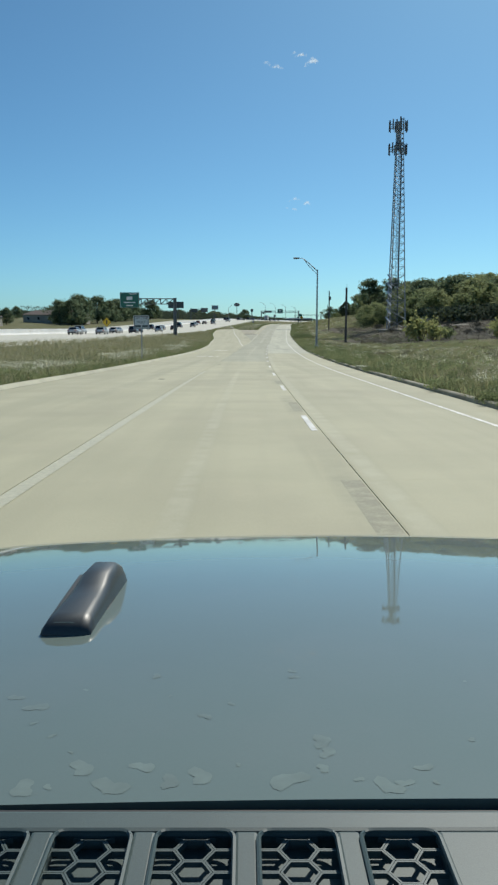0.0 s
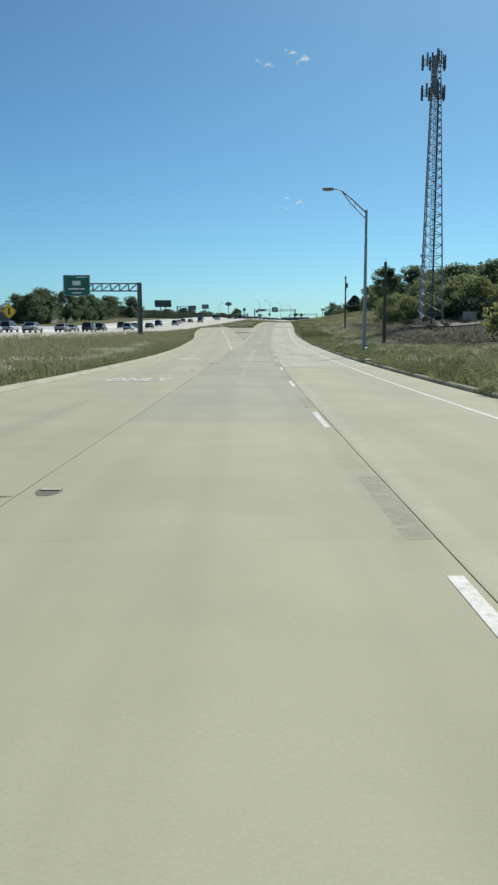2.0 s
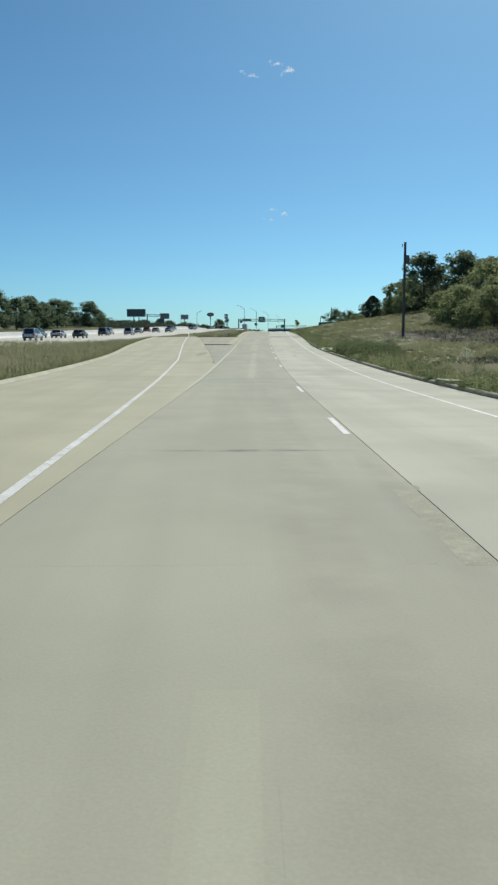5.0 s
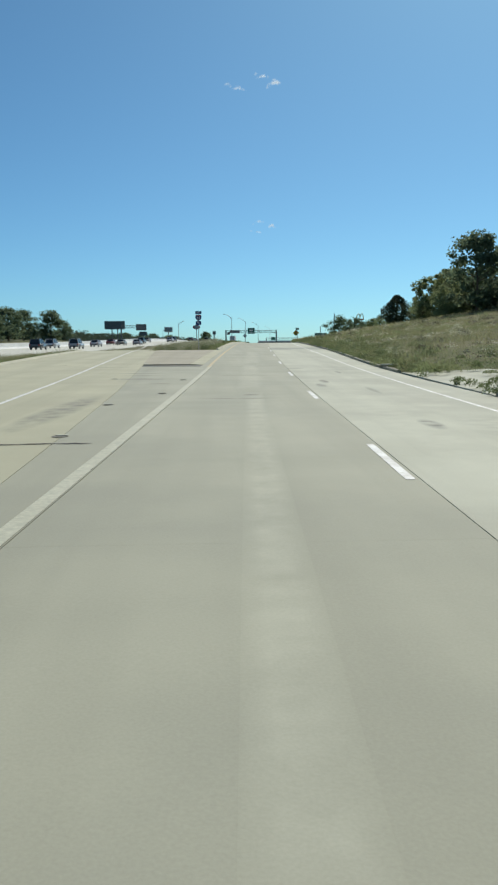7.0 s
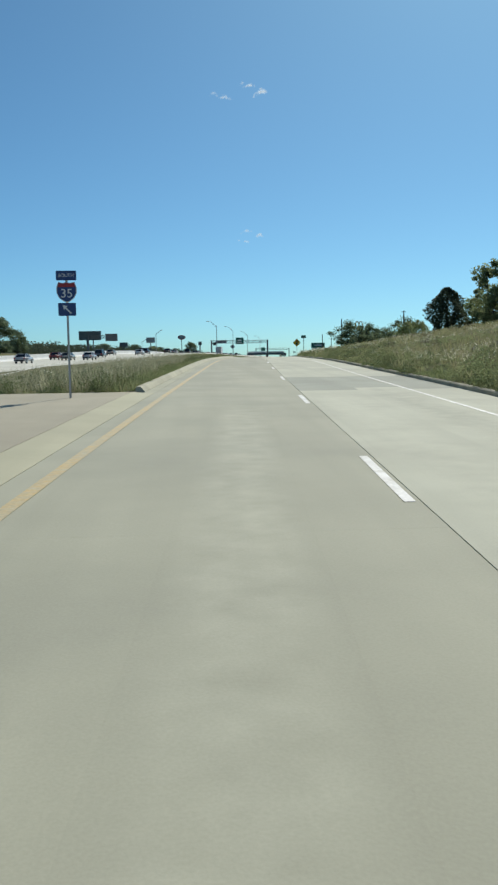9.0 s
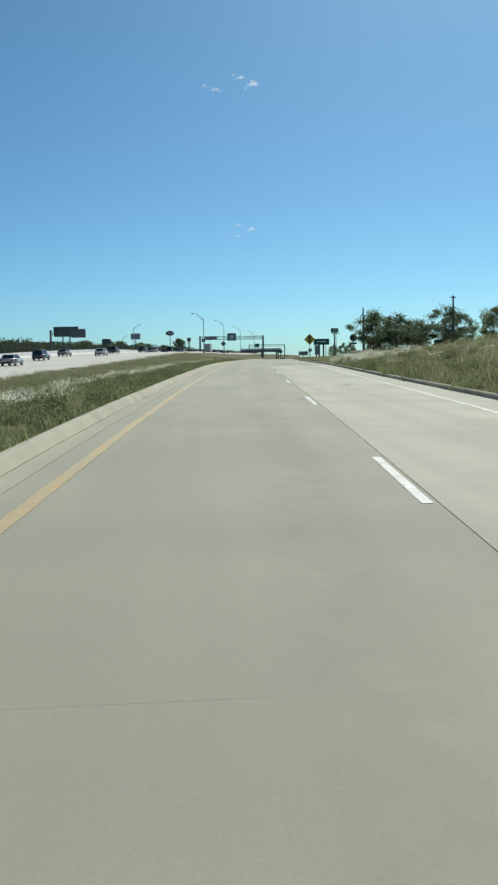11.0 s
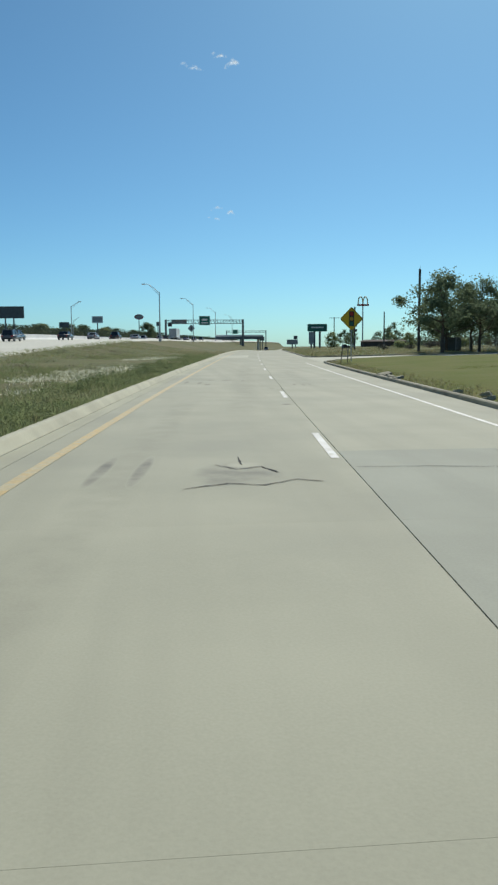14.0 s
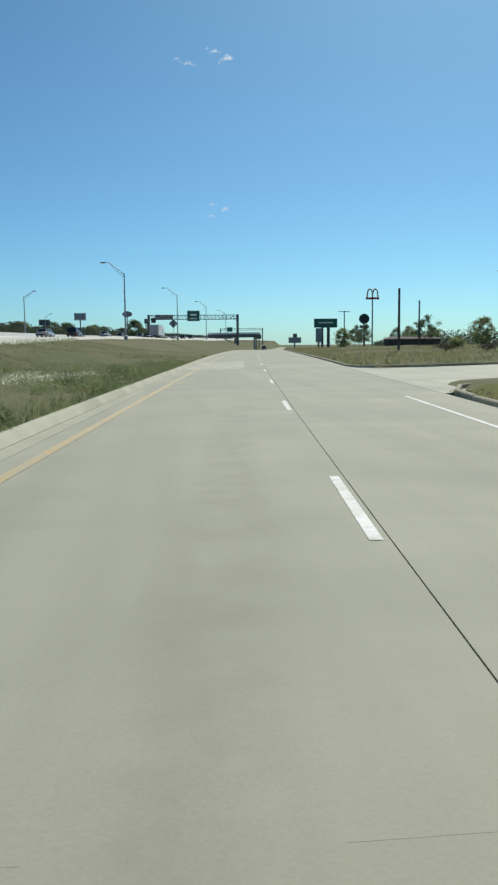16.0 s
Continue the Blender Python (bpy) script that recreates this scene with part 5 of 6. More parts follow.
def diamond(s, u, zc, half, label, signal=False, face=M_YELLOWSIGN):
    p = place(s, u)
    root = empty("warning_sign", Matrix.Translation(p), label, "road sign", "road signs")
    z = zc - p.z
    part("post", tube([(0, 0.05, -0.4), (0, 0.05, z + half * 0.8)], 0.035, 8), M_GALV, root)
    c = half * 0.06
    out = [(half - c, -c), (half - c, c), (c, half - c), (-c, half - c), (-half + c, c), (-half + c, -c), (-c, -half + c), (c, -half + c)]
    pan = part("panel", shift(plate([(x, zz) for x, zz in out], -0.012, 0.0), 0, 0, z), face, root, "diamond panel")
    ed = bmesh.new()
    k = half * 0.9
    for (ax, az), (bx, bz) in zip(((k, 0), (0, k), (-k, 0), (0, -k)), ((0, k), (-k, 0), (0, -k), (k, 0))):
        add_tube(ed, [(ax, -0.015, z + az), (bx, -0.015, z + bz)], half * 0.015, 4)
    part("border", ed, M_BLACK, pan)
    if signal:
        part("signal_symbol", shift(plate(round_rect(half * 0.44, half * 1.22, 0.03), -0.018, -0.013), 0, 0, z), M_BLACK, pan)
        for dz, mm in ((0.4, M_RED), (0.0, M_GOLD), (-0.4, M_GREENSIGN)):
            part("lamp_disc", shift(plate(ring_outline(half * 0.16, half * 0.16), -0.024, -0.019), 0, 0, z + dz * half), mm, pan)
    else:
        part("symbol", shift(plate(round_rect(half * 0.25, half * 0.9, 0.03), -0.018, -0.013), 0, 0, z), M_BLACK, pan)
    return root


diamond(400, 6.7, 6.0, 0.88, "yellow diamond sign with a traffic signal symbol", True)
for u_ in (-21.5 - float(line_x(126.3)),):
    diamond(126.3, u_, 2.17, 0.72, "yellow diamond warning sign by the freeway barrier")
diamond(560, -19, 8.9, 1.0, "dull grey diamond sign beyond the island", face=M_SIGNBACK)


def route_sign():
    p = place(244.6, -6.35)
    root = empty("route_sign", Matrix.Translation(p), "blue interstate route marker assembly on a thin post", "road sign", "road signs")
    g = -p.z
    part("post", tube([(0, 0.04, -0.4), (0, 0.04, 3.95 + g)], 0.03, 8), M_GALV, root)
    b = part("direction_plate", shift(plate(round_rect(0.55, 0.26, 0.03), -0.01, 0.0), 0, 0, 3.86 + g), M_BLUESIGN, root, "blue plate with pale lettering")
    text_part("SOUTH", 0.128, M_SIGNWHITE, b, pose(0, -0.012, 3.86 + g, 90, 0, 0), "", 0.002)
    sh = [(-0.22, 0.27), (-0.1, 0.24), (0, 0.27), (0.1, 0.24), (0.22, 0.27), (0.275, 0.12), (0.27, -0.04), (0.2, -0.17), (0.08, -0.26), (0, -0.29), (-0.08, -0.26), (-0.2, -0.17), (-0.27, -0.04), (-0.275, 0.12)]
    zc = 3.42 + g
    q = part("shield", shift(plate(sh, -0.01, 0.0), 0, 0, zc), M_SIGNWHITE, root, "white-edged route shield")
    part("shield_face", shift(plate([(x * 0.93, z * 0.93) for x, z in sh], -0.016, -0.011), 0, 0, zc), M_BLUESIGN, q)
    part("shield_band", shift(plate([(-0.2, 0.245), (-0.1, 0.22), (0, 0.245), (0.1, 0.22), (0.2, 0.245), (0.235, 0.13), (-0.235, 0.13)], -0.022, -0.017), 0, 0, zc), M_REDSIGN, q)
    text_part("35", 0.34, M_SIGNWHITE, q, pose(0, -0.020, zc - 0.05, 90, 0, 0), "", 0.003)
    zc = 2.95 + g
    a = part("arrow_plate", shift(plate(round_rect(0.48, 0.35, 0.03), -0.01, 0.0), 0, 0, zc), M_BLUESIGN, root, "blue plate with white arrow")
    c45 = math.sqrt(0.5)
    pts = [(-0.02, -0.16), (0.02, -0.16), (0.02, 0.05), (0.075, 0.05), (0, 0.16), (-0.075, 0.05), (-0.02, 0.05)]
    part("arrow", shift(plate([((x - z) * c45, (x + z) * c45) for x, z in pts], -0.016, -0.011), 0, 0, zc), M_SIGNWHITE, a)


route_sign()


def pole_board(s, u, z0, z1, w, label, panel=M_SIGNBACK, shape="rect", legs=1, ground=None, face=None, name="billboard", category="billboard"):
    x = float(line_x(s)) + u
    zg = float(land_z(s, u)) if ground is None else ground
    root = empty(name, Matrix.Translation((x, s, zg)), label, category, "roadside business signs")
    a, b = z0 - zg, z1 - zg
    for i in range(legs):
        lx = (i - (legs - 1) / 2) * w * 0.28
        part("pole", tube([(lx, 0.3, -0.5), (lx, 0.3, a + 0.2)], 0.35 if w > 6 else 0.25, 10), M_DARKSTEEL, root)
    out = round_rect(w, b - a, 0.15) if shape == "rect" else ring_outline(w / 2, (b - a) / 2)
    pan = part("panel", shift(plate(out, -0.25, 0.25), 0, 0, (a + b) / 2), panel, root)
    if face:
        out2 = round_rect(w * 0.86, (b - a) * 0.72, 0.1) if shape == "rect" else ring_outline(w * 0.4, (b - a) * 0.36)
        part("face", shift(plate(out2, -0.27, -0.255), 0, 0, (a + b) / 2), face, pan)
    part("catwalk", box(-w * 0.45, w * 0.45, -0.9, -0.3, a - 0.12, a - 0.05), M_DARKSTEEL, root) if w > 10 else None
    return root


pole_board(751, -130.2, 18.4, 24.1, 14.2, "large dark billboard on two posts beyond the freeway", M_DARKSTEEL, legs=2)
pole_board(900, -145, 17.3, 20.9, 6.6, "small dark billboard on a post beyond the freeway", M_DARKSTEEL)
pole_board(892, -121, 20.0, 24.5, 7.2, "weathered white business sign on a post", M_SIGNWHITE, face=M_SIGNBACK)
pole_board(1039, -121, 27.0, 31.5, 7.8, "dark red oval business sign on a pole", M_REDSIGN, "oval", face=M_SIGNBACK)
board = pole_board(600, 17.2, 8.6, 11.0, 6.3, "green business sign board with a pale line of lettering", M_GREENSIGN, legs=2)
part("lettering_bar", box(-2.0, 2.0, -0.28, -0.255, 9.7 - board.location.z, 10.1 - board.location.z), M_SIGNWHITE, board)
pole_board(598, 15.2, 4.6, 8.4, 1.6, "narrow grey price board on posts", M_SIGNBACK, legs=1)
pole_board(653, 33.4, 10.8, 14.2, 3.5, "round dark green business sign on a pole", M_GREENSIGN, "oval", face=M_BLACK)
pole_board(652, 33.4, 9.4, 10.3, 3.0, "small dark board under a round sign", M_BLACK)
pole_board(900, -82, 18.0, 20.9, 2.8, "small dark sign on two legs", M_DARKSTEEL, legs=2)
pole_board(640, 9.5, 4.6, 6.4, 4.0, "grey business sign beyond the side street", M_SIGNBACK)
for s_, u_, z_ in ((820, -8, 9.5), (760, -7, 9.2), (860, 12, 10.5)):
    pole_board(s_, u_, z_ - 2.2, z_, 2.4, "small distant sign board on a post", M_DARKSTEEL, name="distant_sign", category="sign")


def arches():
    s, u = 707, 42.1
    p = place(s, u)
    root = empty("pole_sign", Matrix.Translation(p), "tall pole sign with two golden arches over a dark bar", "pole sign", "roadside business signs")
    h = 22.0 - p.z
    part("pole", tube([(0, 0, -0.5), (0, 0, h)], [0.32, 0.26], 12), M_GALV, root)
    part("bar", box(-2.7, 2.7, -0.3, 0.3, h - 0.1, h + 0.75, 0.05), M_REDSIGN, root, "dark red bar")
    for cx in (-1.1, 1.1):
        pts = [(cx + 1.1 * math.cos(math.pi * t), 0, h + 0.75 + 3.3 * math.sin(math.pi * t) ** 0.8) for t in [k / 14 for k in range(15)]]
        part("arch", tube(pts, 0.26, 8), M_GOLD, root)


arches()


# ---- small things beside the kerb ----
guide = post_sign(348, 6.35, 5.76, 0.72, 0.44, M_GREENSIGN, M_SIGNWHITE, ((0, 0.08, 0.36, 0.04), (0.04, -0.09, 0.42, 0.045)), "small green guide sign on a dark post in the lawn")
for ob in guide.children:
    if ob.name.startswith("post"):
        ob.data.materials[0] = M_DARKSTEEL
part("footing", box(-0.2, 0.2, -0.2, 0.2, -0.2, 0.03, 0.02), M_PALE, guide, "pale concrete footing")


def mailbox_stand():
    p = place(399, 6.15)
    root = empty("mailbox_stand", Matrix.Translation(p), "battered dark mailbox with paper tube on crooked posts by the kerb", "mailbox")
    part("post", tube([(-0.36, 0, -0.2), (-0.3, 0.01, 0.4), (-0.21, 0, 1.03)], [0.032, 0.03, 0.028], 7), M_WOOD, root)
    part("post", tube([(0.16, 0.02, -0.2), (0.18, 0, 1.03)], 0.03, 7), M_DARKSTEEL, root)
    part("shelf", box(-0.30, 0.30, -0.16, 0.16, 1.0, 1.03, 0.006), M_WOOD, root, "weathered board")
    arc = [(-0.15, 1.033)] + [(-0.15 * math.cos(math.pi * k / 8), 1.15 + 0.14 * math.sin(math.pi * k / 8)) for k in range(9)] + [(0.15, 1.033)]
    bm = shift(plate(arc, -0.22, 0.22), -0.09, 0, 0)
    part("box_body", bm, M_DARKSTEEL, root)
    part("box_door", shift(plate([(x * 0.94, 1.15 + (z - 1.15) * 0.94) for x, z in arc], -0.236, -0.223), -0.09, 0, 0), M_BLACK, root)
    part("flag", box(0.066, 0.078, -0.1, -0.04, 1.1, 1.34), M_REDSIGN, root, "faded red flag")
    tub = [(0.2 + 0.085 * math.cos(math.pi * k / 6), 1.122 + 0.085 * math.sin(math.pi * k / 6)) for k in range(12)]
    part("paper_tube", plate(tub, -0.2, 0.2), M_BLACK, root)


mailbox_stand()


def storm_drain(s, label):
    u = float(kerb_u(s))
    root = empty("drain_inlet", Matrix.Translation(on_road(s, u)), label, "drain inlet", "kerb drain inlets")
    part("cover_slab", box(0.04, 0.65, -0.75, 0.75, 0.165, 0.225, 0.025), M_PALE, root)
    # solid dark box stands in for the shade inside the inlet
    part("opening", box(-0.012, 0.1, -0.7, 0.7, 0.02, 0.16), M_BRUSH, root)


for s_ in (47, 96, 152, 211):
    storm_drain(s_, "pale concrete drain inlet slab in the kerb")


def rubble(s0, s1, n, seed):
    """Broken pieces of the kerb lying in the dirt behind it."""
    rng = random.Random(seed)
    for k in range(n):
        s = s0 + (s1 - s0) * (k + rng.random() * 0.7) / n
        u = float(kerb_u(s)) + rng.uniform(0.18, 0.75)
        ob = empty("kerb_fragment", Matrix.Translation(place(s, u, 0.02)) @ pose(0, 0, 0, rng.uniform(-14, 14), rng.uniform(-16, 16), rng.uniform(0, 90)), "broken lump of old concrete kerb in dirt", "rubble", "broken kerb pieces")
        a, b, h = rng.uniform(0.1, 0.32), rng.uniform(0.08, 0.16), rng.uniform(0.02, 0.07)
        bm = box(-a, a, -b, b, -0.06, h, 0.03)
        for v in bm.verts:
            v.co += Vector((rng.uniform(-1, 1), rng.uniform(-1, 1), rng.uniform(-0.6, 0.4))) * 0.03
        part("lump", bm, M_KERB, ob)


rubble(356, 364, 5, 3)
rubble(372, 377, 4, 4)
rubble(324, 336, 5, 5)
rubble(66, 72, 4, 6)


def steel_box(s, u, w, d, h, label, name, material, turn=0.0):
    root = empty(name, Matrix.Translation(place(s, u)) @ pose(0, 0, 0, 0, 0, turn), label, name.replace("_", " "))
    part("body", box(-w / 2, w / 2, -d / 2, d / 2, 0.12, h, 0.03), material, root)
    part("lid", box(-w / 2 - 0.04, w / 2 + 0.04, -d / 2 - 0.04, d / 2 + 0.04, h + 0.003, h + 0.1, 0.02), M_DARKSTEEL, root)
    part("skid", box(-w / 2 + 0.1, w / 2 - 0.1, -d / 2 + 0.1, d / 2 - 0.1, -0.1, 0.117), M_BLACK, root)
    for k in range(max(2, int(w / 0.9))):
        x = -w / 2 + (k + 0.5) * w / max(2, int(w / 0.9))
        part("rib", box(x - 0.04, x + 0.04, -d / 2 - 0.05, -d / 2 - 0.003, 0.2, h - 0.05), material, root)


M_SLATE = mat("slate_blue_steel", (0.09, 0.11, 0.135), (0.075, 0.09, 0.11), 0.6, scale=2)
steel_box(441, 24.6, 2.2, 1.5, 1.6, "dark steel skip beside the fence", "waste_container", M_DARKSTEEL)
steel_box(437, 38.2, 7.0, 2.4, 2.9, "slate blue storage container behind the trees", "storage_container", M_SLATE)


def fence():
    root = empty("fence", Matrix(), "grey chain-link fence with posts behind the lawn", "fence")
    for k in range(17):
        s, u = 438 + 0.3 * k, 24.5 + 1.8 * k
        p = place(s, u)
        part("post", tube([p - Vector((0, 0, 0.2)), p + Vector((0, 0, 1.85))], 0.035, 6), M_GALV, root)
        if k < 16:
            q = place(438 + 0.3 * (k + 1), 24.5 + 1.8 * (k + 1))
            bm = tube([p + Vector((0, 0, 1.82)), q + Vector((0, 0, 1.82))], 0.02, 5)
            part("rail", bm, M_GALV, root)
            bm = bmesh.new()
            for j in range(12):
                for up in (True, False):
                    w0, w1 = j / 12, (j + 1) / 12
                    for c in range(3):
                        z0, z1 = 0.06 + 0.58 * c, 0.06 + 0.58 * (c + 1)
                        add_tube(bm, [p.lerp(q, w0) + Vector((0, 0, z0 if up else z1)), p.lerp(q, w1) + Vector((0, 0, z1 if up else z0))], 0.006, 3)
            part("wire_mesh", bm, M_GALV, root)


fence()


def shed(s, u, w, d, h, label, wall=M_STUCCO, roof=M_ROOF, name="building"):
    p = place(s, u)
    root = empty(name, Matrix.Translation(p), label, "building")
    part("wall", box(-w / 2, w / 2, -d / 2, d / 2, -0.3, h), wall, root)
    bm = bmesh.new()
    lo = [bm.verts.new((x, y, h + 0.005)) for x, y in ((-w / 2 - 0.4, -d / 2 - 0.4), (w / 2 + 0.4, -d / 2 - 0.4), (w / 2 + 0.4, d / 2 + 0.4), (-w / 2 - 0.4, d / 2 + 0.4))]
    hi = [bm.verts.new((x, 0, h + d * 0.16)) for x in (-w / 2 + d * 0.3, w / 2 - d * 0.3)]
    for f in ((lo[0], lo[1], hi[1], hi[0]), (lo[2], lo[3], hi[0], hi[1]), (lo[1], lo[2], hi[1]), (lo[3], lo[0], hi[0]), (lo[3], lo[2], lo[1], lo[0])):
        bm.faces.new(f)
    part("roof", bm, roof, root)
    n = max(2, int(w / 4)) if name == "building" else 0
    for i in range(n):
        x = -w / 2 + (i + 0.5) * w / n
        win = part("window", box(x - 0.6, x + 0.6, -d / 2 - 0.05, -d / 2 + 0.02, h * 0.35, h * 0.75), M_SIGNWHITE, root)
        part("pane", box(x - 0.5, x + 0.5, -d / 2 - 0.07, -d / 2 - 0.055, h * 0.38, h * 0.72), M_GLASS, win)
    return root


shed(285, -104, 14, 9, 3.2, "low pale house with brown roof beyond the freeway")
shed(352, -97, 26, 12, 3.6, "long low building with brown roof among trees")
shed(545, 31.5, 11.0, 3, 1.5, "low dark shed behind dry grass", M_ROOF, M_ROOF, "shed")


def overpass():
    """The freeway bridge past the portal gantry."""
    s = 760
    x = float(line_x(s))
    root = empty("bridge", Matrix.Translation((x, s, 0)), "low concrete overpass with dark span beyond the gantry", "bridge", kind="structure")
    part("deck", box(-30, -6, -5, 5, 7.6, 9.0, 0.05), M_DARKSTEEL, root)
    part("parapet", box(-30, -6, -5.2, -4.9, 9.003, 9.8), M_BARRIER, root)
    for px in (-26, -17, -8):
        part("pier", tube([(px, 0, 2.0), (px, 0, 7.595)], 0.6, 12), M_FREEWAY, root)


overpass()


# ---- vehicles ----
def car_kind(paint, tall=False, label="car on the freeway"):
    """A car facing +y, its wheels on z = 0."""
    root = empty("car", pose(0, 0, 0), label, "car", "cars on the freeway")
    h = 1.75 if tall else 1.45
    lower = [(-2.28, 0.32), (-2.32, 0.8), (-2.2, 0.98), (0.95, 0.98), (2.05, 0.82), (2.25, 0.62), (2.22, 0.32)]

    def side(outline, w, taper=0.0):
        bm = bmesh.new()
        zs = [z for _, z in outline]
        z0, z1 = min(zs), max(zs)
        vl = [[bm.verts.new((sx * (w - taper * (z - z0) / (z1 - z0)), y, z)) for y, z in outline] for sx in (-1, 1)]
        n = len(outline)
        bm.faces.new(vl[0])
        bm.faces.new(vl[1][::-1])
        for k in range(n):
            bm.faces.new((vl[0][k], vl[1][k], vl[1][(k + 1) % n], vl[0][(k + 1) % n]))
        bmesh.ops.bevel(bm, geom=bm.edges[:], offset=0.05, segments=2, affect="EDGES")
        return bm

    part("body", side(lower, 0.9), paint, root, smooth=True)
    cab = [(-2.15 if tall else -1.75, 0.985), (-1.95 if tall else -1.2, h), (0.1, h), (0.95, 0.985)]
    part("glasshouse", side(cab, 0.84, 0.16), M_GLASS, root, "dark glass")
    part("roof", box(-0.67, 0.67, -1.92 if tall else -1.25, 0.12, h - 0.06, h + 0.025, 0.03), paint, root)
    for sx in (-1, 1):
        rear = (-2.12, -1.92) if tall else (-1.72, -1.2)
        part("pillar", tube([(sx * 0.83, rear[0], 0.97), (sx * 0.67, rear[1], h)], 0.09, 6), paint, root)
        part("pillar", tube([(sx * 0.83, 0.93, 0.97), (sx * 0.67, 0.1, h)], 0.05, 6), paint, root)
        part("pillar", tube([(sx * 0.84, -0.45, 0.97), (sx * 0.68, -0.45, h)], 0.06, 6), paint, root)
    for sx in (-1, 1):
        for y in (-1.38, 1.42):
            wheel = part("wheel", tube([(sx * 0.72, y, 0.33), (sx * 0.92, y, 0.33)], 0.33, 16), M_TYRE, root)
            part("rim", tube([(sx * 0.9, y, 0.33), (sx * 0.935, y, 0.33)], 0.2, 12), M_CHROME, wheel)
        part("tail_light", box(sx * 0.62, sx * 0.84, -2.345, -2.28, 0.72, 0.9), M_RED, root)
        part("headlight", box(sx * 0.55, sx * 0.82, 2.1, 2.235, 0.62, 0.74), M_HEAD, root)
    part("bumper", box(-0.8, 0.8, -2.37, -2.3, 0.4, 0.58, 0.02), M_BLACK, root)
    return root


def truck_kind():
    root = empty("truck", pose(0, 0, 0), "white box truck with a tall cargo body", "truck", "cars on the freeway")
    part("cargo_box", box(-1.25, 1.25, -5.0, 1.6, 1.0, 3.9, 0.04), M_SIGNWHITE, root)
    part("cab", box(-1.1, 1.1, 1.75, 3.6, 0.55, 2.6, 0.12), CAR_PAINTS[0], root)
    part("windscreen", box(-0.95, 0.95, 3.45, 3.63, 1.6, 2.35, 0.03), M_GLASS, root)
    part("chassis", box(-0.5, 0.5, -4.8, 3.4, 0.55, 0.98), M_BLACK, root)
    for sx in (-1, 1):
        for y in (-3.4, 2.6):
            part("wheel", tube([(sx * 0.75, y, 0.48), (sx * 1.1, y, 0.48)], 0.48, 16), M_TYRE, root)
    part("rear_door", box(-1.15, 1.15, -5.04, -5.005, 1.1, 3.8), M_SIGNBACK, root)
    return root


CAR_NAMES = ("white", "silver", "dark grey", "black", "dark red", "tan")
CARS = [car_kind(CAR_PAINTS[i], False, f"{CAR_NAMES[i]} saloon car on the freeway") for i in range(6)] + [car_kind(CAR_PAINTS[i], True, f"{CAR_NAMES[i]} tall estate car on the freeway") for i in (0, 1, 2, 3)]
TRUCK = truck_kind()


def on_way(kind, s, u):
    slope = math.degrees(math.atan2(float(way_z(s + 2) - way_z(s - 2)), 4))
    turn = -math.degrees(math.atan2(float(line_x(s + 2) - line_x(s - 2)), 4))
    copy_thing(kind, pose(float(line_x(s)) + u, s, float(way_z(s)) + 0.02, slope, 0, turn))


RC = np.random.default_rng(5)
lanes = (-33.8, -37.6, -41.4)
for li, u in enumerate(lanes):
    s = 110 + 7 * li
    while s < 700:
        s += RC.uniform(26, 62)
        on_way(CARS[int(RC.choice([0, 0, 1, 1, 2, 3, 5, 6, 6, 7, 8, 9, 4]))], s, u + RC.uniform(-0.2, 0.2))
for s, u in ((640, -30.2), (610, -26.5)):
    on_way(TRUCK, s + 3, u - 3.7)
ahead = copy_thing(CARS[7], pose(float(line_x(690)) - 1.8, 690, float(road_z(690)) + 0.01, 0, 0, -8))
tagged(ahead, "tan estate car ahead on the frontage road", "car")
for k in CARS + [TRUCK]:
    dismiss(k)


# ---- cracks, patches and scuffs ----
def crack(pts, w, material=M_CRACK, name="crack"):
    """A filled crack along points in s and u."""
    rng = random.Random(len(pts) + int(pts[0][0] * 7))
    fine = []
    for (s0, u0), (s1, u1) in zip(pts, pts[1:]):
        n = max(2, int(math.hypot(s1 - s0, u1 - u0) / 0.12))
        fine += [(s0 + (s1 - s0) * k / n + rng.uniform(-1, 1) * w * 0.7, u0 + (u1 - u0) * k / n + rng.uniform(-1, 1) * w * 0.5) for k in range(n)]
    fine.append(pts[-1])
    v, f = [], []
    for i, (s, u) in enumerate(fine):
        a, b = fine[max(i - 1, 0)], fine[min(i + 1, len(fine) - 1)]
        ds, du = b[0] - a[0], b[1] - a[1]
        l = math.hypot(ds, du) or 1
        k = w * rng.uniform(0.35, 1.0) * (0.3 if i in (0, len(fine) - 1) else 1)
        v += [on_road(s - du / l * k, u + ds / l * k, 0.008), on_road(s + du / l * k, u - ds / l * k, 0.008)]
    for i in range(len(fine) - 1):
        f.append((2 * i, 2 * i + 1, 2 * i + 3, 2 * i + 2))
    child(new(name, mesh_of(name, v, f, material)), road)


crack([(217.3, -7.75), (217.0, -7.3), (217.0, -6.2), (217.1, -5.2), (217.4, -4.4)], 0.025)
soft_mark(214.9, -9.1, 0.3, 1.8, STAINED)
crack([(38.9, -4.0), (38.9, -3.65)], 0.07)
crack([(56.75, -4.05), (56.7, -3.72)], 0.06)
crack([(339.4, 0.2), (339.2, 0.9), (339.1, 1.5), (339.0, 2.6)], 0.022)
flat_mark("pothole", [(339.1, 0.95), (338.9, 1.0), (338.6, 1.14), (338.58, 1.28), (339.02, 1.4)], M_CRACK, 0.007)
crack([(350.5, 0.2), (350.45, 1.2), (350.3, 1.8), (350.3, 3.2)], 0.012)
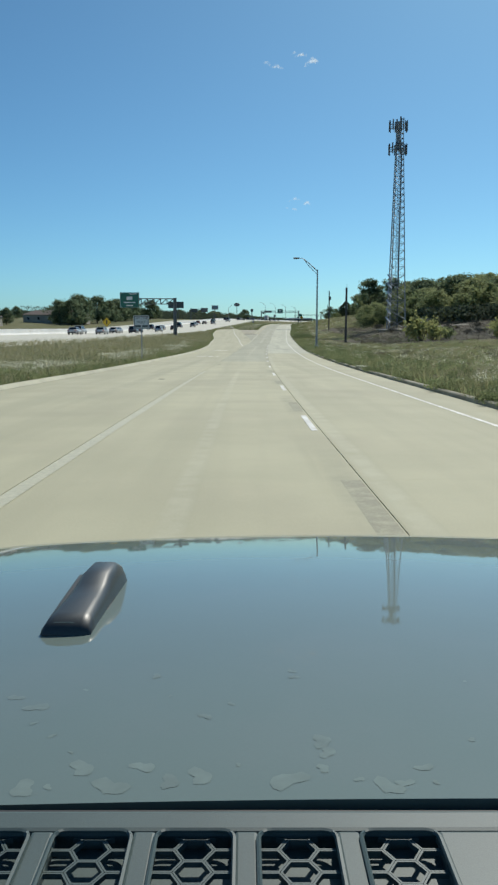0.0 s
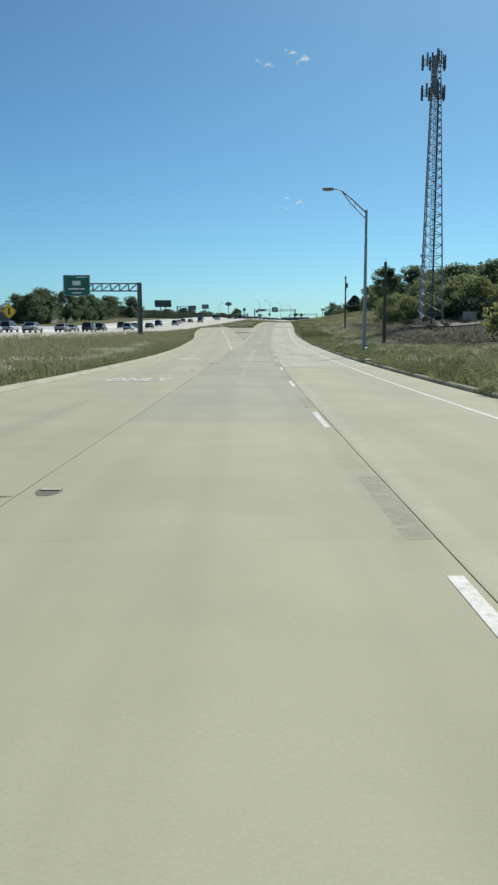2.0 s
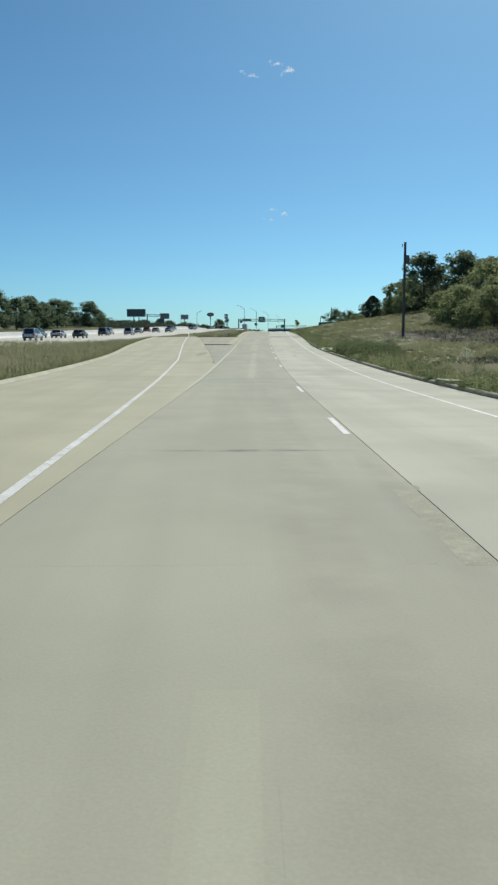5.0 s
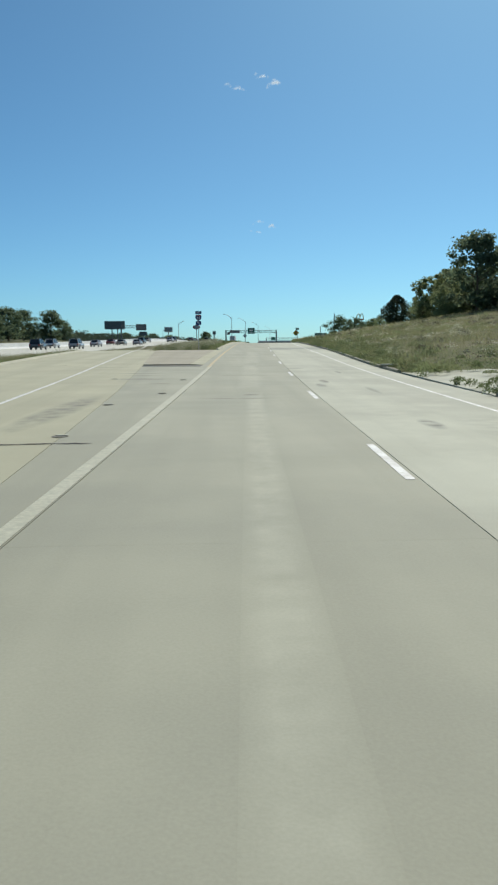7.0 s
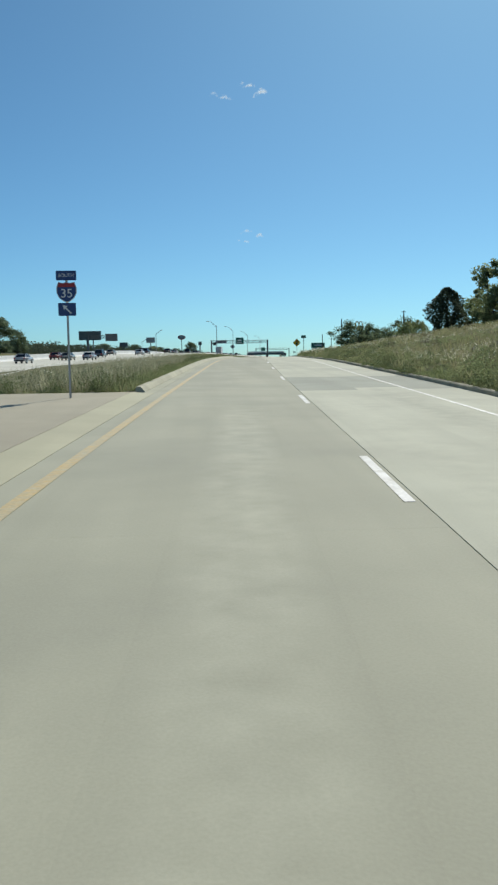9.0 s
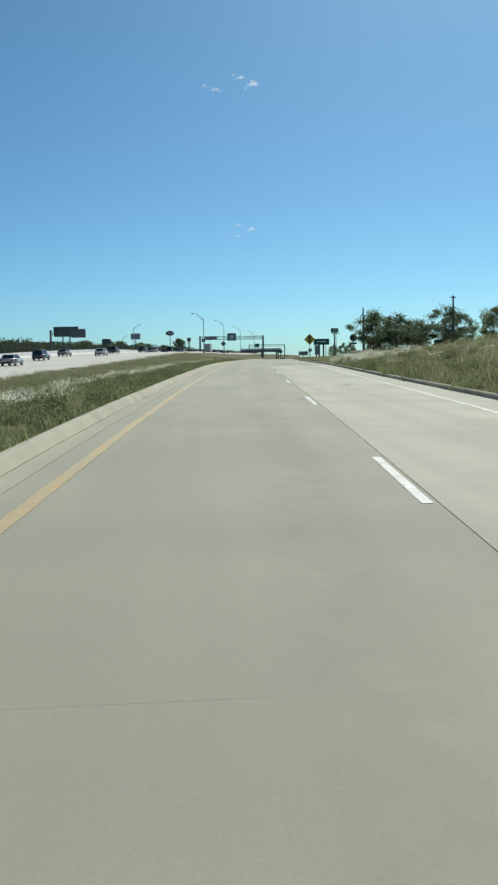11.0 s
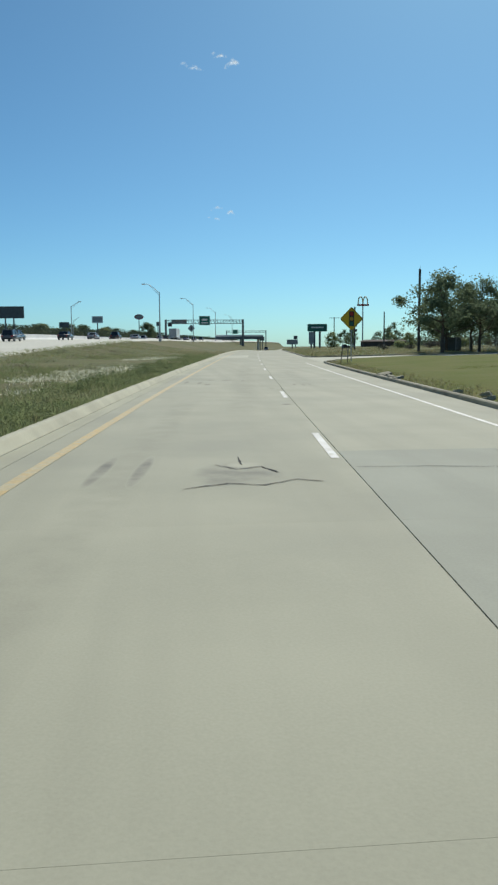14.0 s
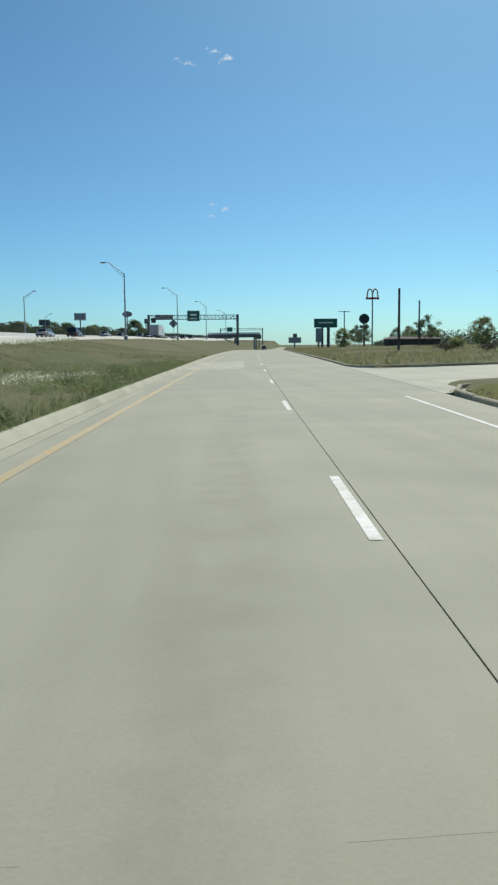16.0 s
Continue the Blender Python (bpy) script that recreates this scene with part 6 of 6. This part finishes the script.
crack([(297.5, 0.70), (297.0, 0.72), (296.6, 0.80), (296.0, 0.68)], 0.014)
crack([(217.45, -13.2), (217.4, -10.0), (217.45, -7.9)], 0.02)
crack([(367.6, 0.13), (368.3, 0.12), (369.0, 0.14)], 0.007)
for s_, u_, l_ in ((206.5, -6.3, 1.2), (203.5, -5.8, 1.0), (210.2, -6.6, 0.8), (200.8, -4.9, 0.6)):
    soft_mark(s_, u_, 0.2, l_, STAINED, "scuff")
crack([(184.5, -6.5), (184.6, -4.2)], 0.06)
crack([(291.9, -4.6), (291.9, -3.0), (291.8, -0.1)], 0.011)
crack([(349.2, -1.9), (349.5, -1.4), (349.35, -1.0), (349.7, -0.6), (349.5, -0.3)], 0.02)
crack([(350.9, -1.6), (350.5, -1.3), (350.7, -1.0), (350.2, -0.8)], 0.018)
crack([(351.6, -1.3), (350.9, -1.25)], 0.02)
soft_mark(350.2, -1.3, 1.0, 0.6, STAINED)
soft_mark(350.9, -1.2, 0.25, 0.25, BLEACHED)
for s_, u_ in ((11.2, -0.05), (35, 0.0), (60, -0.05), (83, 0.05), (107, 0.0), (131, 0.05), (292.8, -0.15), (361, -0.1)):
    soft_mark(s_, u_, 0.22, 0.16, STAINED)


for k in range(-2, 11):
    s_ = 7.65 + 12.18 * k
    ends = sorted([s_ - 1.5, s_ + 1.45] + [e for e in EDGES.tolist() if s_ - 1.5 < e < s_ + 1.45])
    v = [on_slab(e, u, 0.0013) for e in ends for u in (-0.11, 0.13)]
    child(new("contrast_strip", mesh_of("contrast_strip", v, [(2 * i, 2 * i + 1, 2 * i + 3, 2 * i + 2) for i in range(len(ends) - 1)], M_STRIP)), road)
    soft_band(s_ - 2.6, s_ + 4.4, -0.30, 0.14, DUSTY)
soft_mark(368.4, -0.22, 0.6, 0.14, DUSTY)
for s_, u_, ls, lu, dark in ((9.0, -1.83, 14, 0.16, 0), (33, -1.8, 12, 0.14, 0), (88, -1.75, 14, 0.12, 0), (110, -1.7, 16, 0.14, 0), (176, -1.6, 20, 0.25, 0), (207, -1.7, 10, 0.5, 0), (230, -1.6, 12, 0.6, 0), (222, 1.1, 24, 0.8, 0), (185, 1.2, 12, 0.6, 0), (316, 1.2, 18, 0.6, 0), (20, 0.34, 20, 0.17, 0), (60, 0.34, 18, 0.17, 0), (100, 0.34, 7, 0.17, 0),
                             (175, 2.7, 14, 0.7, 1), (224, 2.75, 24, 0.75, 1), (124, 1.6, 12, 0.4, 1), (104, 2.5, 7, 0.5, 1), (135, -1.0, 26, 0.5, 1), (300, -1.1, 30, 0.5, 1), (340, -2.7, 24, 0.4, 1), (380, -1.2, 22, 0.5, 1), (378, 1.2, 10, 0.5, 1), (46, -5.6, 24, 0.4, 1), (96, -6.8, 22, 0.35, 1)):
    soft_band(s_ - ls, s_ + ls, u_ - lu, u_ + lu, DUSTY if dark else BLEACHED, "streak")
for s_, u_, l_ in ((88.6, -2.2, 1.4), (94.0, -1.8, 1.6), (116, -2.0, 1.5), (134, -1.6, 1.7), (193.6, -2.2, 1.2), (206, -1.6, 1.9), (84.4, -5.6, 1.5), (91.2, -5.9, 1.3), (79.6, -5.5, 1.2), (375.3, -2.2, 1.2)):
    soft_mark(s_, u_, 0.16, l_, STAINED)
for s_, u_, ls, lu in ((201.2, 0.95, 1.2, 0.18), (196.5, 2.0, 1.8, 0.13), (186.8, 1.6, 1.0, 0.22), (208, 2.2, 1.3, 0.16), (112.0, 1.3, 0.8, 0.5), (109.5, 2.6, 0.6, 0.7), (190.5, -6.0, 5, 0.5), (204, -6.0, 0.35, 1.3), (208.4, -6.4, 0.3, 1.2), (211.5, -6.6, 0.25, 1.0)):
    soft_mark(s_, u_, ls, lu, STAINED)
flat_mark("patch", [(428.4, -4.6), (428.4, -1.2), (446, -1.2), (446, -4.6)], M_PALE, 0.004)
for i, (s_, u_, a, b) in enumerate(((375.2, -2.6, 0.35, 0.16), (375.1, -1.94, 0.4, 0.2), (374.2, -1.23, 0.5, 0.08), (371.4, -2.57, 0.35, 0.10), (373.3, -3.5, 0.8, 0.06), (372.8, -2.94, 0.9, 0.07), 
                                     (370.8, 0.72, 0.6, 0.05), (370.5, 1.05, 0.55, 0.07), (370.7, 1.3, 0.5, 0.04), (374.4, 2.24, 0.3, 0.1), (350.6, -3.0, 1.0, 0.07), (350.6, -2.5, 1.0, 0.07), (300, 2.0, 0.7, 0.15),
                                     (38.1, -0.55, 0.25, 0.2), (85.5, -1.5, 0.12, 0.3), (198.9, 0.65, 0.9, 0.14), (194.9, -1.7, 0.2, 0.18), (212, 0.45, 0.3, 0.4))):
    soft_mark(s_, u_, a * 1.3, b * 1.5, STAINED, "scuff")
for s_, u_ in ((87.3, -4.25), (107.4, -3.96), (107.3, -3.56), (115.4, -4.0), (115.4, -3.61), (123.5, -4.05), (129.2, -4.07), (192, -5.2), (204, -7.0), (185.6, -4.9), (56.95, -3.43), (34.5, -4.9), (95.4, -3.45), (95.3, -3.8), (175.3, -4.2), (195.85, -4.3), (203.0, -4.25)):
    ob = empty("road_stud", Matrix.Translation(on_road(s_, u_, 0.003)), "worn low road stud in a dark scar in the concrete", "road stud", "worn road studs")
    bm = bmesh.new()
    bm.faces.new([bm.verts.new((0.135 * math.cos(a) * (1 + 0.1 * math.sin(3 * a + s_)), 0.24 * math.sin(a), 0.002)) for a in [k * math.pi / 8 for k in range(16)]])
    part("scar", bm, M_SEAL, ob, "dark adhesive scar")
    part("body", add_box(bmesh.new(), -0.09, 0.11, 0.03, 0.16, 0.003, 0.016, 0.006), M_LOWKERB, ob, "pale chipped ceramic stud")


# ---- wisps of cloud ----
M_CLOUD = bpy.data.materials.new("cloud_wisp")
M_CLOUD.use_nodes = True
_n = M_CLOUD.node_tree
_e, _t, _m = _n.nodes.new("ShaderNodeEmission"), _n.nodes.new("ShaderNodeBsdfTransparent"), _n.nodes.new("ShaderNodeMixShader")
# the wisps glow by themselves, in place of sunlight on cloud
_e.inputs["Color"].default_value, _e.inputs["Strength"].default_value, _m.inputs[0].default_value = (0.72, 0.86, 0.95, 1), 0.7, 0.22
_n.links.new(_t.outputs[0], _m.inputs[1])
_n.links.new(_e.outputs[0], _m.inputs[2])
_n.links.new(_m.outputs[0], _n.nodes["Material Output"].inputs["Surface"])


def wisp(x, y, z, puffs, seed):
    """A small torn cloud: soft puffs (dx, dz, half width, half height, flecks)."""
    rng = np.random.default_rng(seed)
    c, size = [], []
    for dx, dz, w, h, n in puffs:
        w, h, n = w * 1.25, h * 1.3, int(n * 1.4)
        t = rng.normal(size=n) * 0.55
        bend = h * 0.7 * (1 - t * t)
        c.append(np.stack([x + dx + t * w, y + rng.normal(size=n) * 4, z + dz + bend + rng.normal(size=n) * h * 0.4], -1))
        size.append(rng.uniform(0.35, 1.2, n) * h)
    ob = new("cloud", leaf_mesh("cloud", np.concatenate(c), np.concatenate(size), M_CLOUD, rng))
    tagged(ob, "thin white wisp of cloud in the clear sky", "cloud", "wisps of cloud", "structure")


wisp(318, 4460, 1388, ((-32, 14, 17, 5.5, 60), (32, -18, 15, 8, 60), (26, -4, 7, 5, 18), (2, -26, 9, 8, 10), (-70, 20, 12, 8, 6)), 1)
wisp(140, 4460, 1352, ((-36, 10, 12, 6, 22), (18, -9, 20, 6.5, 34), (48, -16, 12, 4, 8)), 2)
wisp(224, 3826, 575, ((0, 4, 14, 4.5, 30), (-8, -40, 9, 4, 18), (-42, -36, 10, 4, 7)), 3)
wisp(280, 3826, 560, ((0, 0, 10, 5.5, 30),), 4)


# ---- the vehicle that the drive begins in ----
def truck_front():
    slope = math.degrees(math.atan2(float(road_z(3) - road_z(-3)), 6))
    root = empty("pickup_truck", Matrix.Translation((0, 0, float(road_z(0)) + 0.005)) @ pose(0, 0, 0, slope, 0, 0.1), "grey pickup truck with glossy bonnet and peeling clear coat", "pickup truck")
    cx, k = 0.25, 0.04
    top = lambda x, y: 1.12 - k * max(0.0, y - 0.70) ** 2 - 0.022 * ((x - cx) / 0.9) ** 2 - 0.35 * max(0.0, abs(x - cx) - 0.80) ** 2
    nose = lambda x: 2.10 - 0.09 * ((x - cx) / 0.9) ** 2
    bm = bmesh.new()
    nx, ny = 48, 40
    grid = []
    for j in range(ny + 7):
        row = []
        for i in range(nx + 1):
            x = cx - 0.9 + 1.8 * i / nx
            if j <= ny:
                y = 0.700 + (nose(x) - 0.700) * j / ny
                z = top(x, y)
            else:
                a = (j - ny) / 6 * math.pi / 2
                y, z = nose(x) + 0.05 * math.sin(a), top(x, nose(x)) - 0.05 * (1 - math.cos(a)) - 0.006 * (j - ny)
            row.append(bm.verts.new((x, y, z)))
        grid.append(row)
    for r0, r1 in zip(grid, grid[1:]):
        for i in range(nx):
            bm.faces.new((r0[i], r0[i + 1], r1[i + 1], r1[i]))
    rim = [bm.verts.new(v.co) for v in grid[0]]
    lip = [bm.verts.new((v.co.x, v.co.y + 0.004, v.co.z - 0.03)) for v in grid[0]]
    for i in range(nx):
        bm.faces.new((lip[i], lip[i + 1], rim[i + 1], rim[i]))
    bonnet = part("bonnet", bm, M_PAINT, root, "glossy grey painted bonnet", smooth=True)
    rng = random.Random(4)
    spots = [(rng.uniform(-0.55, 0.95), 0.72 + 0.3 * rng.random() ** 1.5, rng.uniform(0.004, 0.013)) for _ in range(52)]
    spots += [(-0.22, 0.728, 0.022), (-0.133, 0.728, 0.026), (-0.074, 0.735, 0.018), (-0.044, 0.745, 0.022), (0.044, 0.735, 0.027), (0.086, 0.815, 0.02), (0.09, 0.79, 0.016), (0.143, 0.722, 0.022), (-0.168, 0.765, 0.022), (-0.105, 0.765, 0.018), (-0.253, 0.915, 0.02), (-0.288, 0.945, 0.014)]
    for px, py, w in spots:
        v = []
        k1, k2 = rng.uniform(0, 6), rng.uniform(0, 6)
        for a in range(16):
            r = w * (0.62 + 0.22 * math.sin(a * math.pi / 4 + k1) + 0.12 * math.sin(a * math.pi * 3 / 8 + k2))
            x, y = px + r * math.cos(a * math.pi / 8), py + r * math.sin(a * math.pi / 8) * (0.8 + 0.12 * (len(v) % 3))
            y = max(y, 0.708)
            v.append((x, y, top(x, y) + 0.0003))
        child(new("peeled_patch", mesh_of("peeled_patch", v, [tuple(range(16))], M_PEEL)), bonnet)
    # raised black fitting on the bonnet
    bm = bmesh.new()
    rings = []
    for y, w, h in ((1.18, 0.043, 0.002), (1.188, 0.042, 0.018), (1.22, 0.040, 0.026), (1.31, 0.037, 0.032), (1.355, 0.036, 0.038), (1.39, 0.035, 0.050), (1.46, 0.033, 0.054), (1.50, 0.031, 0.042), (1.53, 0.030, 0.004)):
        sec = [(-w, 0.0), (-w, h * 0.45), (-w * 0.86, h * 0.85), (-w * 0.55, h), (w * 0.55, h), (w * 0.86, h * 0.85), (w, h * 0.45), (w, 0.0)]
        rings.append([bm.verts.new((-0.276 + x * 0.92 + (y - 1.2) * 0.05, y, top(-0.275, y) + z)) for x, z in sec])
    for a, b in zip(rings, rings[1:]):
        for i in range(7):
            bm.faces.new((a[i], a[i + 1], b[i + 1], b[i]))
    bm.faces.new(rings[0])
    bm.faces.new(rings[-1])
    fit = part("bonnet_fitting", bm, M_FITTING, root, "raised black plastic fitting", smooth=True)
    # pale tube along the near edge of the fitting
    part("rim", tube([(-0.299, 1.187, top(-0.28, 1.187) + 0.013), (-0.296, 1.189, top(-0.28, 1.187) + 0.018), (-0.272, 1.189, top(-0.28, 1.187) + 0.0185), (-0.262, 1.189, top(-0.28, 1.187) + 0.017), (-0.259, 1.187, top(-0.28, 1.187) + 0.010)], 0.0012, 5), M_PEEL, fit, "thin pale edge")
    part("gasket", shift(box(-0.046, 0.046, 0, 0.36, 0, 0.006, 0.002), -0.28, 1.17, top(-0.28, 1.35) - 0.003), M_BLACK, fit)
    # cowl with honeycomb vents
    # solid black strip drawn for the dark gap behind the bonnet
    part("seal", box(cx - 0.85, cx + 0.85, 0.678, 0.694, 1.085, 1.112), M_BLACK, root)
    bm = bmesh.new()
    xs = [-0.223 + 0.0901 * i for i in range(5)]
    edges = [cx - 0.85] + [e for x in xs for e in (x - 0.035, x + 0.035)] + [cx + 0.85]
    ribs = []
    for a, b in zip(edges[0::2], edges[1::2]):
        ribs.append((a, b))
    add_box(bm, cx - 0.85, cx + 0.85, 0.6425, 0.675, 1.10, 1.124, 0.005)
    cowl = part("cowl_panel", bm, M_TRIM, root, "grained black plastic cowl panel")
    part("cowl_edge", box(cx - 0.85, cx + 0.85, 0.41, 0.4695, 1.10, 1.124, 0.003), M_TRIM, cowl)
    for a, b in ribs:
        part("cowl_rib", box(a, b, 0.47, 0.642, 1.10, 1.124, 0.003), M_TRIM, cowl)
    r = 0.0172
    for x in xs:
        part("vent_floor", box(x - 0.035, x + 0.035, 0.47, 0.642, 1.085, 1.106), M_TRIM, cowl)
        fr = bmesh.new()
        for p0, p1 in zip(round_rect(0.069, 0.171, 0.012), round_rect(0.069, 0.171, 0.012)[1:] + round_rect(0.069, 0.171, 0.012)[:1]):
            add_tube(fr, [(x + p0[0], 0.556 + p0[1], 1.125), (x + p1[0], 0.556 + p1[1], 1.125)], 0.0022, 5)
        part("vent_rim", fr, M_TRIM, cowl)
        for col in range(-2, 3):
            for row in range(-1, 7):
                hx_x, hx_y = x + col * 1.5 * r, 0.475 + row * r * 1.732 + (0.866 * r if col % 2 else 0)
                cell = lambda q, z: [(min(max(hx_x + q * math.cos(a * math.pi / 3), x - 0.0345), x + 0.0345), min(max(hx_y + q * math.sin(a * math.pi / 3), 0.472), 0.641), z) for a in range(6)]
                rings = [cell(r * 0.985, 1.113), cell(r * 0.985, 1.118), cell(r * 0.87, 1.118), cell(r * 0.87, 1.113)]
                if max(p[0] for p in rings[0]) - min(p[0] for p in rings[0]) < 0.006 or max(p[1] for p in rings[0]) - min(p[1] for p in rings[0]) < 0.006:
                    continue
                f = [(6 * k + a, 6 * k + (a + 1) % 6, 6 * ((k + 1) % 4) + (a + 1) % 6, 6 * ((k + 1) % 4) + a) for k in range(4) for a in range(6)]
                child(new("honeycomb_cell", mesh_of("honeycomb_cell", sum(rings, []), f, M_TRIM)), cowl)
    # body
    for sx in (-1, 1):
        x0, x1 = cx + sx * 0.905, cx + sx * 1.0
        part("wing", box(x0, x1, 0.45, 2.1, 0.55, 1.06, 0.03), M_PAINT, root)
        part("door", box(x0, x1, -1.0, 0.44, 0.5, 1.10, 0.03), M_PAINT, root)
        part("bed_side", box(x0, x1, -3.3, -1.02, 0.5, 1.10, 0.03), M_PAINT, root)
        for y in (1.45, -2.2):
            wheel = part("wheel", tube([(cx + sx * 0.78, y, 0.39), (cx + sx * 1.02, y, 0.39)], 0.39, 24), M_TYRE, root)
            part("rim", tube([(cx + sx * 1.0, y, 0.39), (cx + sx * 1.03, y, 0.39)], 0.24, 16), M_CHROME, wheel)
        part("headlight", box(cx + sx * 0.62, cx + sx * 0.9, 2.10, 2.16, 0.74, 0.92, 0.02), M_HEAD, root)
    part("grille", box(cx - 0.6, cx + 0.6, 2.10, 2.15, 0.62, 0.93, 0.02), M_BLACK, root)
    part("bumper", box(cx - 0.98, cx + 0.98, 2.1, 2.3, 0.4, 0.6, 0.04), M_TRIM, root)
    part("chassis", box(cx - 0.75, cx + 0.75, -3.3, 2.08, 0.34, 0.52, 0.02), M_BLACK, root)
    part("tailgate", box(cx - 0.9, cx + 0.9, -3.36, -3.3, 0.55, 1.10, 0.02), M_PAINT, root)


truck_front()
